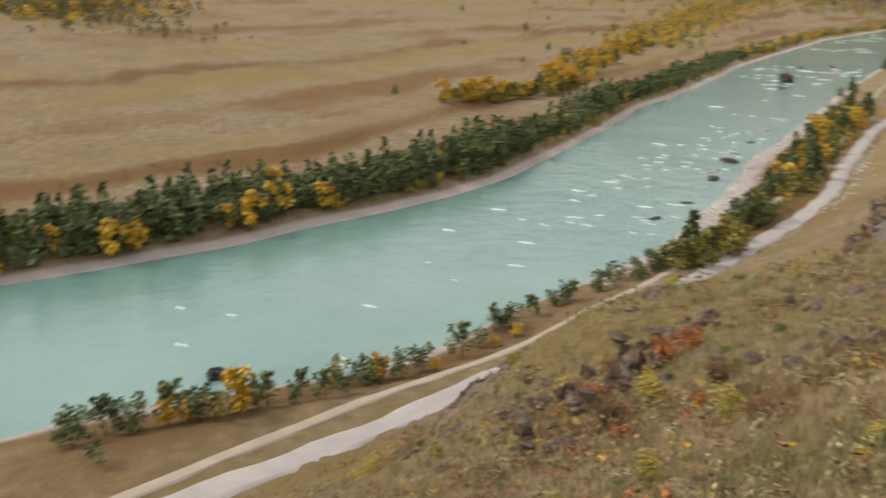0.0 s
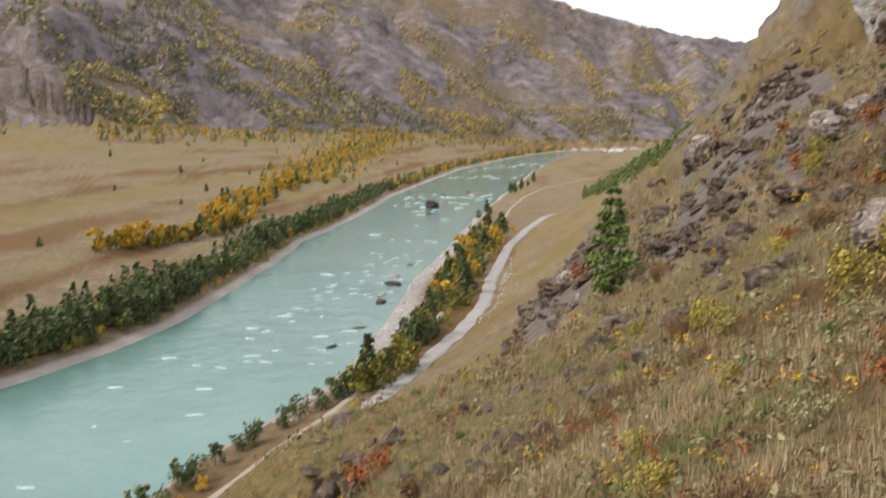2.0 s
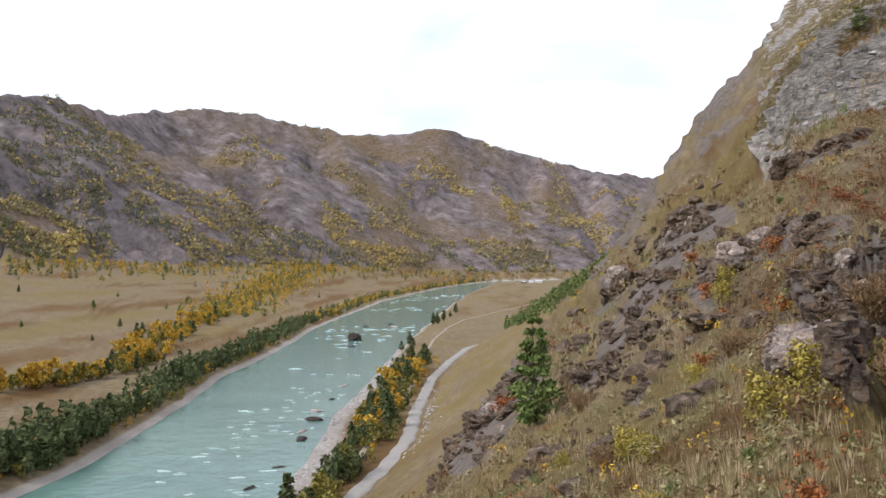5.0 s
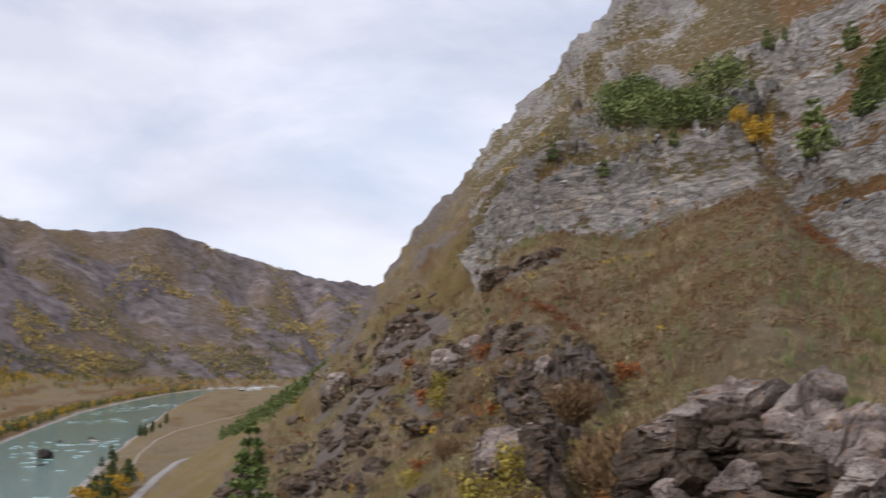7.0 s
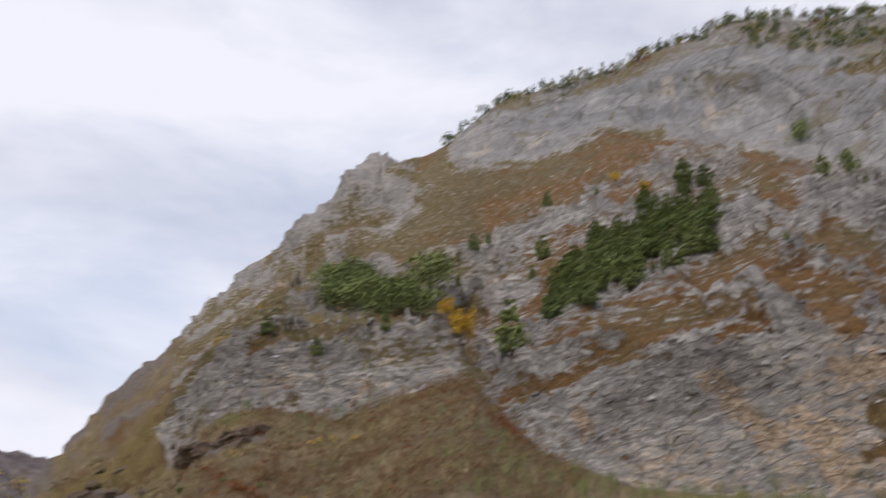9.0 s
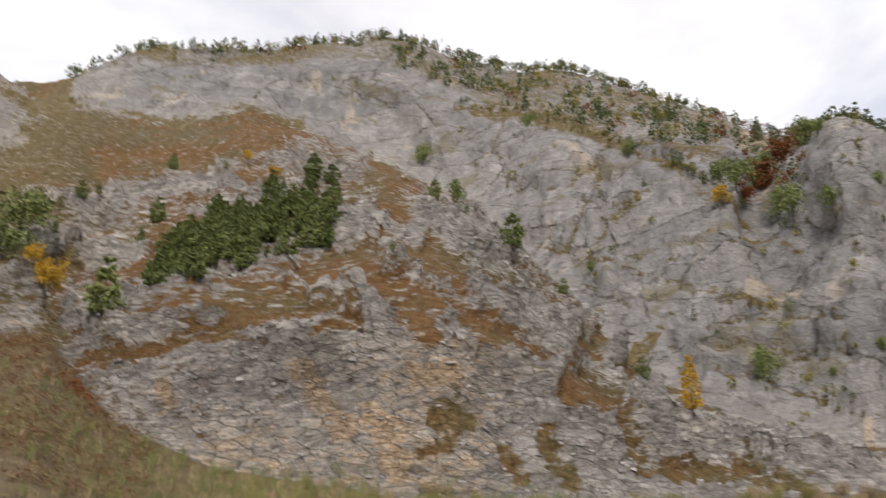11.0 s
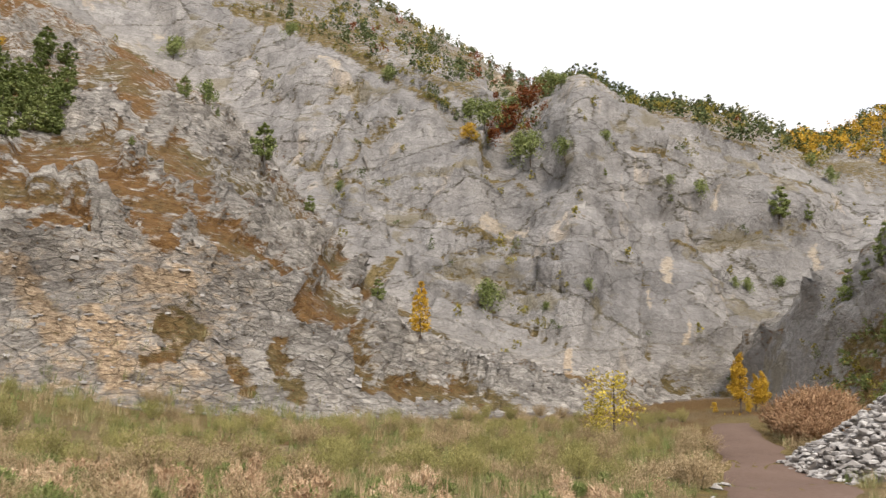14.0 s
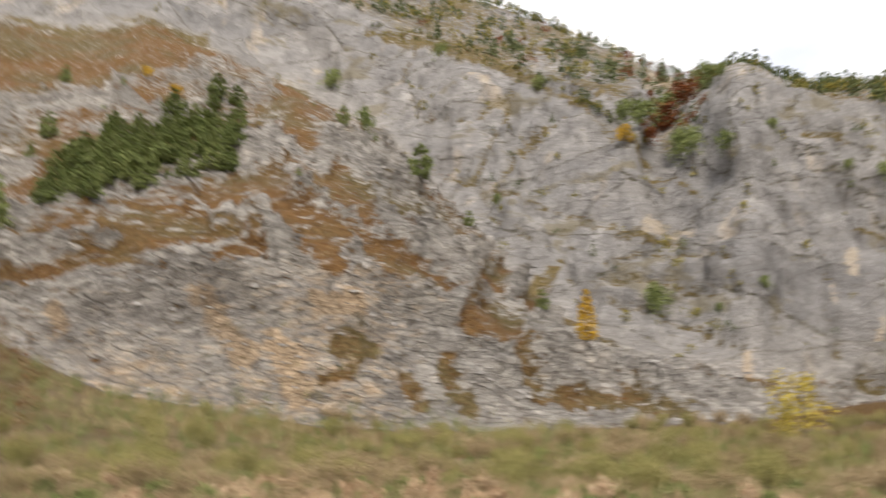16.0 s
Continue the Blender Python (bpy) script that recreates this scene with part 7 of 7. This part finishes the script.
scatter("field_grass", TUFTS, strewn(1800, 30, 114, 9, 66, 0.5, 1.0, 0.8, in_field), STRAW, "tall dry grass of the rough field", "grass", 0.03)
scatter("field_green", TUFTS, strewn(2600, 34, 114, 9, 66, 0.6, 1.1, 0.8, in_field), HERB, "green grass of the rough field", "grass", 0.03)
scatter("path_verge", TUFTS, [(30.6 + dx, -4.0 + dy, surface(30.6 + dx, -4.0 + dy), 0.55, 0.6) for dx, dy in rng.normal(size=(160, 2)) * np.array([4.0, 1.0])], HERB, "short green grass beside the dirt path", "grass", 0.03)
scatter("field_seed", TUFTS, strewn(420, 26, 114, 10, 36, 0.7, 1.2, 0.8, in_field), WEED, "pale pinkish seed heads of the field edge", "grass", 0.03)
scatter("field_sage", TUFTS, strewn(1700, 34, 114, 12, 70, 0.55, 1.1, 0.7, in_field), SAGE, "tall feathery yellow-green grass of the rough field", "grass", 0.03)
scatter("meadow_tussocks", LOW, strewn(2600, 18, 46, 30, 96, 0.25, 0.6, 1.0), BROWN, "small brown and olive tussocks of the terrace meadow", "grass", 0.08)
scatter("meadow_green", LOW, strewn(1500, 18, 46, 24, 96, 0.2, 0.5, 1.0), SAGE, "low grey-green herbs of the terrace meadow", "herbs", 0.08)
scatter("meadow_rust", LOW, strewn(350, 18, 46, 40, 96, 0.2, 0.5, 1.0), RUST, "rusty herbs of the terrace meadow", "herbs", 0.08)
streak_places = []
for _ in range(90):
    t = rng.random()
    p, far = perch(20.8 + 5.4 * t + rng.normal() * 0.15, 4.8 - 3.1 * t + rng.normal() * 0.12, 22.0)
    streak_places.append((*p, rng.uniform(0.5, 1.1) * far / 60, 0.8))
for _ in range(40):
    x, y = bearing(41.0 + rng.normal() * 0.7, 72 + rng.normal() * 3)
    streak_places.append((x, y, surface(x, y), rng.uniform(0.7, 1.4), 0.8))
scatter("meadow_streak", LOW, streak_places, RUST, "line of rust-red herbs along the old terrace edge", "herbs", 0.06)
ledge_pick = np.argwhere(hill & (az > 20) & (az < 100) & (rr > rings[1]) & (rr < rings[6] + 10) & (rock_mask < 0.55))
ledge_pick = ledge_pick[rng.choice(len(ledge_pick), 2600, replace=False)]
scatter("ledge_grass", LOW, [(*P[i, j], rng.uniform(0.3, 0.7) * (0.5 + rr[i, j] / 110), 0.8) for i, j in ledge_pick[:1700]], TUSSOCK, "olive and straw grass on the rock ledges", "grass", 0.1)
scatter("ledge_rust", LOW, [(*P[i, j], rng.uniform(0.3, 0.7) * (0.5 + rr[i, j] / 110), 0.7) for i, j in ledge_pick[1700:]], RUST, "rusty herbs on the rock ledges", "herbs", 0.1)
wall_pick = np.argwhere((on_wall > 0.5) & (az < 112) & (rr < rings[5] + 4))
wall_pick = wall_pick[rng.choice(len(wall_pick), 90, replace=False)]
scatter("wall_shrubs", SMALL_ROUND, [(*P[i, j], rng.uniform(0.08, 0.3), 1.0) for i, j in wall_pick], OLIVE, "small shrubs growing in cracks of the cliff", "shrubs", 0.1)


# ---- dirt path, stone heap ----
def strip(name, points, width, mat, label, lift=0.06):
    pts = np.array(points, float)
    t = np.linspace(0, len(pts) - 1, 60)
    xs_, ys_ = np.interp(t, range(len(pts)), pts[:, 0]), np.interp(t, range(len(pts)), pts[:, 1])
    ws = np.interp(t, range(len(pts)), width)
    verts, faces = [], []
    for i in range(60):
        j0, j1 = max(i - 1, 0), min(i + 1, 59)
        dx, dy = xs_[j1] - xs_[j0], ys_[j1] - ys_[j0]
        ln = math.hypot(dx, dy)
        for q in np.linspace(-1, 1, 9):
            w = ws[i] / 2 * q * (1 + (0.2 * math.sin(i * 0.9 + q) if abs(q) > 0.9 else 0))
            x, y = xs_[i] - dy / ln * w, ys_[i] + dx / ln * w
            verts.append((x, y, surface(x, y) + lift - (0.12 if abs(q) > 0.9 else 0) + 0.02 * math.sin(i * 1.7 + q * 5)))
    for i in range(59):
        for j in range(8):
            faces.append((i * 9 + j, i * 9 + j + 1, (i + 1) * 9 + j + 1, (i + 1) * 9 + j))
    return tagged(new(name, mesh_of(name, verts, faces, mat, True)), label, "path", kind="structure")


strip("path", [(8, -2.1), (20, -5.3), (32.8, -8.8), (45, -10.9), (58.7, -12.5), (72, -14.8)], [4, 4.5, 4.8, 4.6, 4.4, 3], DIRT, "trodden reddish-brown dirt path into the gorge")
heap = tagged(new("stone_heap"), "heap of broken white limestone beside the dirt path", "stone heap")
HX, HY, HR, HH = 41.5, -17.5, 6.6, 4.3
hz = surface(HX, HY)
cone_v, cone_f = [], []
for i in range(9):
    for j in range(28):
        q = i / 8
        rad = HR * q * (1 + 0.08 * math.sin(j * 1.9))
        x, y = HX + rad * math.cos(j / 28 * 6.2832), HY + rad * math.sin(j / 28 * 6.2832)
        cone_v.append((x, y, hz + HH * (1 - q) ** 1.1 - 0.25 + (surface(x, y) - hz) * q))
for i in range(8):
    for j in range(28):
        cone_f.append((i * 28 + j, i * 28 + (j + 1) % 28, (i + 1) * 28 + (j + 1) % 28, (i + 1) * 28 + j))
part("rubble_core", mesh_of("rubble_core", cone_v, cone_f, HEAP_SOIL), heap)
stone_kinds = []
for i in range(8):
    v, f = rock_shape(1, 200 + i, (1.2, 0.85, 0.5), 7, 0.1)
    stone_kinds.append(mesh_of("stone", v, f, WHITE_STONE))
for _ in range(300):
    q = rng.random() ** 0.5
    ang = rng.uniform(1.25, 4.3)
    x, y = HX + HR * q * math.cos(ang), HY + HR * q * math.sin(ang)
    s = rng.uniform(0.2, 0.46)
    ob = part("stone", stone_kinds[rng.integers(8)], heap)
    ob.matrix_basis = Matrix.Translation((x, y, hz + HH * (1 - q) ** 1.1 - 0.1 + (surface(x, y) - hz) * q)) @ pose(0, 0, 0, rng.uniform(-40, 40), rng.uniform(-40, 40), rng.uniform(0, 360)) @ Matrix.Diagonal((s, s, s, 1))
heap_small = []
for _ in range(900):
    q, ang = rng.random() ** 0.5, rng.uniform(1.1, 4.5)
    x, y = HX + HR * 1.06 * q * math.cos(ang), HY + HR * 1.06 * q * math.sin(ang)
    heap_small.append((x, y, hz + HH * max(1 - q, 0) ** 1.1 - 0.08 + (surface(x, y) - hz) * q, rng.uniform(0.1, 0.24), rng.uniform(0.7, 1.3)))
scatter("heap_rubble", [rock_shape(1, 230 + i, (1.2, 0.85, 0.55), 7, 0.1) for i in range(6)], heap_small, WHITE_STONE, "small broken limestone filling the stone heap", "rubble", 0.0)
for _ in range(60):
    x, y = 30.6 + rng.normal() * 1.6, -4.6 + rng.normal() * 1.1
    s = rng.uniform(0.08, 0.26)
    ob = tagged(new("white_stone", stone_kinds[rng.integers(8)]), "small white limestone lying beside the path", "stone", "white stones beside the path")
    ob.matrix_basis = Matrix.Translation((x, y, surface(x, y) + 0.3 * s)) @ pose(0, 0, 0, rng.uniform(-15, 15), rng.uniform(-15, 15), rng.uniform(0, 360)) @ Matrix.Diagonal((s, s, s, 1))


# pale stones on the shingle of the near bank and beside the road
bank_stones = []
for _ in range(900):
    y = rng.uniform(185, 620)
    x = float(bank(np.array([y]))[1][0]) + abs(rng.normal()) * 5.5 + 0.5
    bank_stones.append((x, y, surface(x, y), rng.uniform(0.25, 0.9) * (0.6 + y / 700), rng.uniform(0.7, 1.2)))
for _ in range(260):
    y = rng.uniform(270, 420)
    x = float(along(ROAD, y)) + 4.5 + abs(rng.normal()) * 2.5
    bank_stones.append((x, y, surface(x, y), rng.uniform(0.25, 0.8), rng.uniform(0.7, 1.2)))
scatter("shore_stones", [rock_shape(1, 250 + i, (1.2, 0.85, 0.55), 7, 0.1) for i in range(6)], bank_stones, WHITE_STONE, "pale grey stones on the river shingle and road edge", "stones", 0.1)


# ---- far farm houses ----
def house(x, y, length, width, height, turn, wall_m, roof_m, label):
    root = tagged(new("farm_house"), label, "house")
    root.matrix_basis = Matrix.Translation((x, y, surface(x, y) - 0.3)) @ pose(0, 0, 0, 0, 0, turn)
    L, W, H = length / 2, width / 2, height
    v = [(-L, -W, 0), (L, -W, 0), (L, W, 0), (-L, W, 0), (-L, -W, H), (L, -W, H), (L, W, H), (-L, W, H)]
    part("wall", mesh_of("wall", v, [(0, 1, 5, 4), (1, 2, 6, 5), (2, 3, 7, 6), (3, 0, 4, 7)], wall_m), root)
    e, R_ = 0.5, H + width * 0.4
    v = [(-L - e, -W - e, H - 0.2), (L + e, -W - e, H - 0.2), (L + e, 0, R_), (-L - e, 0, R_), (-L - e, W + e, H - 0.2), (L + e, W + e, H - 0.2)]
    part("roof", mesh_of("roof", v + [(a, b, c - 0.25) for a, b, c in v], [(0, 1, 2, 3), (3, 2, 5, 4), (6, 9, 8, 7), (9, 10, 11, 8), (0, 6, 7, 1), (4, 5, 11, 10)], roof_m), root)
    for q in (-0.5, 0.5):
        pane = part("window", mesh_of("window", [(q * length * 0.55 - 0.6, -W - 0.04, H * 0.4), (q * length * 0.55 + 0.6, -W - 0.04, H * 0.4), (q * length * 0.55 + 0.6, -W - 0.04, H * 0.8), (q * length * 0.55 - 0.6, -W - 0.04, H * 0.8)], [(0, 1, 2, 3)], BARK), root)


PLASTER = tint("white_plaster", (0.6, 0.59, 0.57), (0.7, 0.69, 0.67), (0.78, 0.77, 0.75))
SHEET_ROOF = tint("pale_sheet_roof", (0.45, 0.46, 0.48), (0.55, 0.56, 0.58), (0.62, 0.63, 0.65))
house(150, 2280, 15, 8, 4, 20, PLASTER, SHEET_ROOF, "small white farm house with a pale sheet roof")
house(172, 2300, 18, 9, 4.5, -10, PLASTER, SHEET_ROOF, "long white farm shed with a pale roof")
house(128, 2260, 12, 7, 3.6, 40, BARK, SHEET_ROOF, "brown wooden farm house with a pale roof")
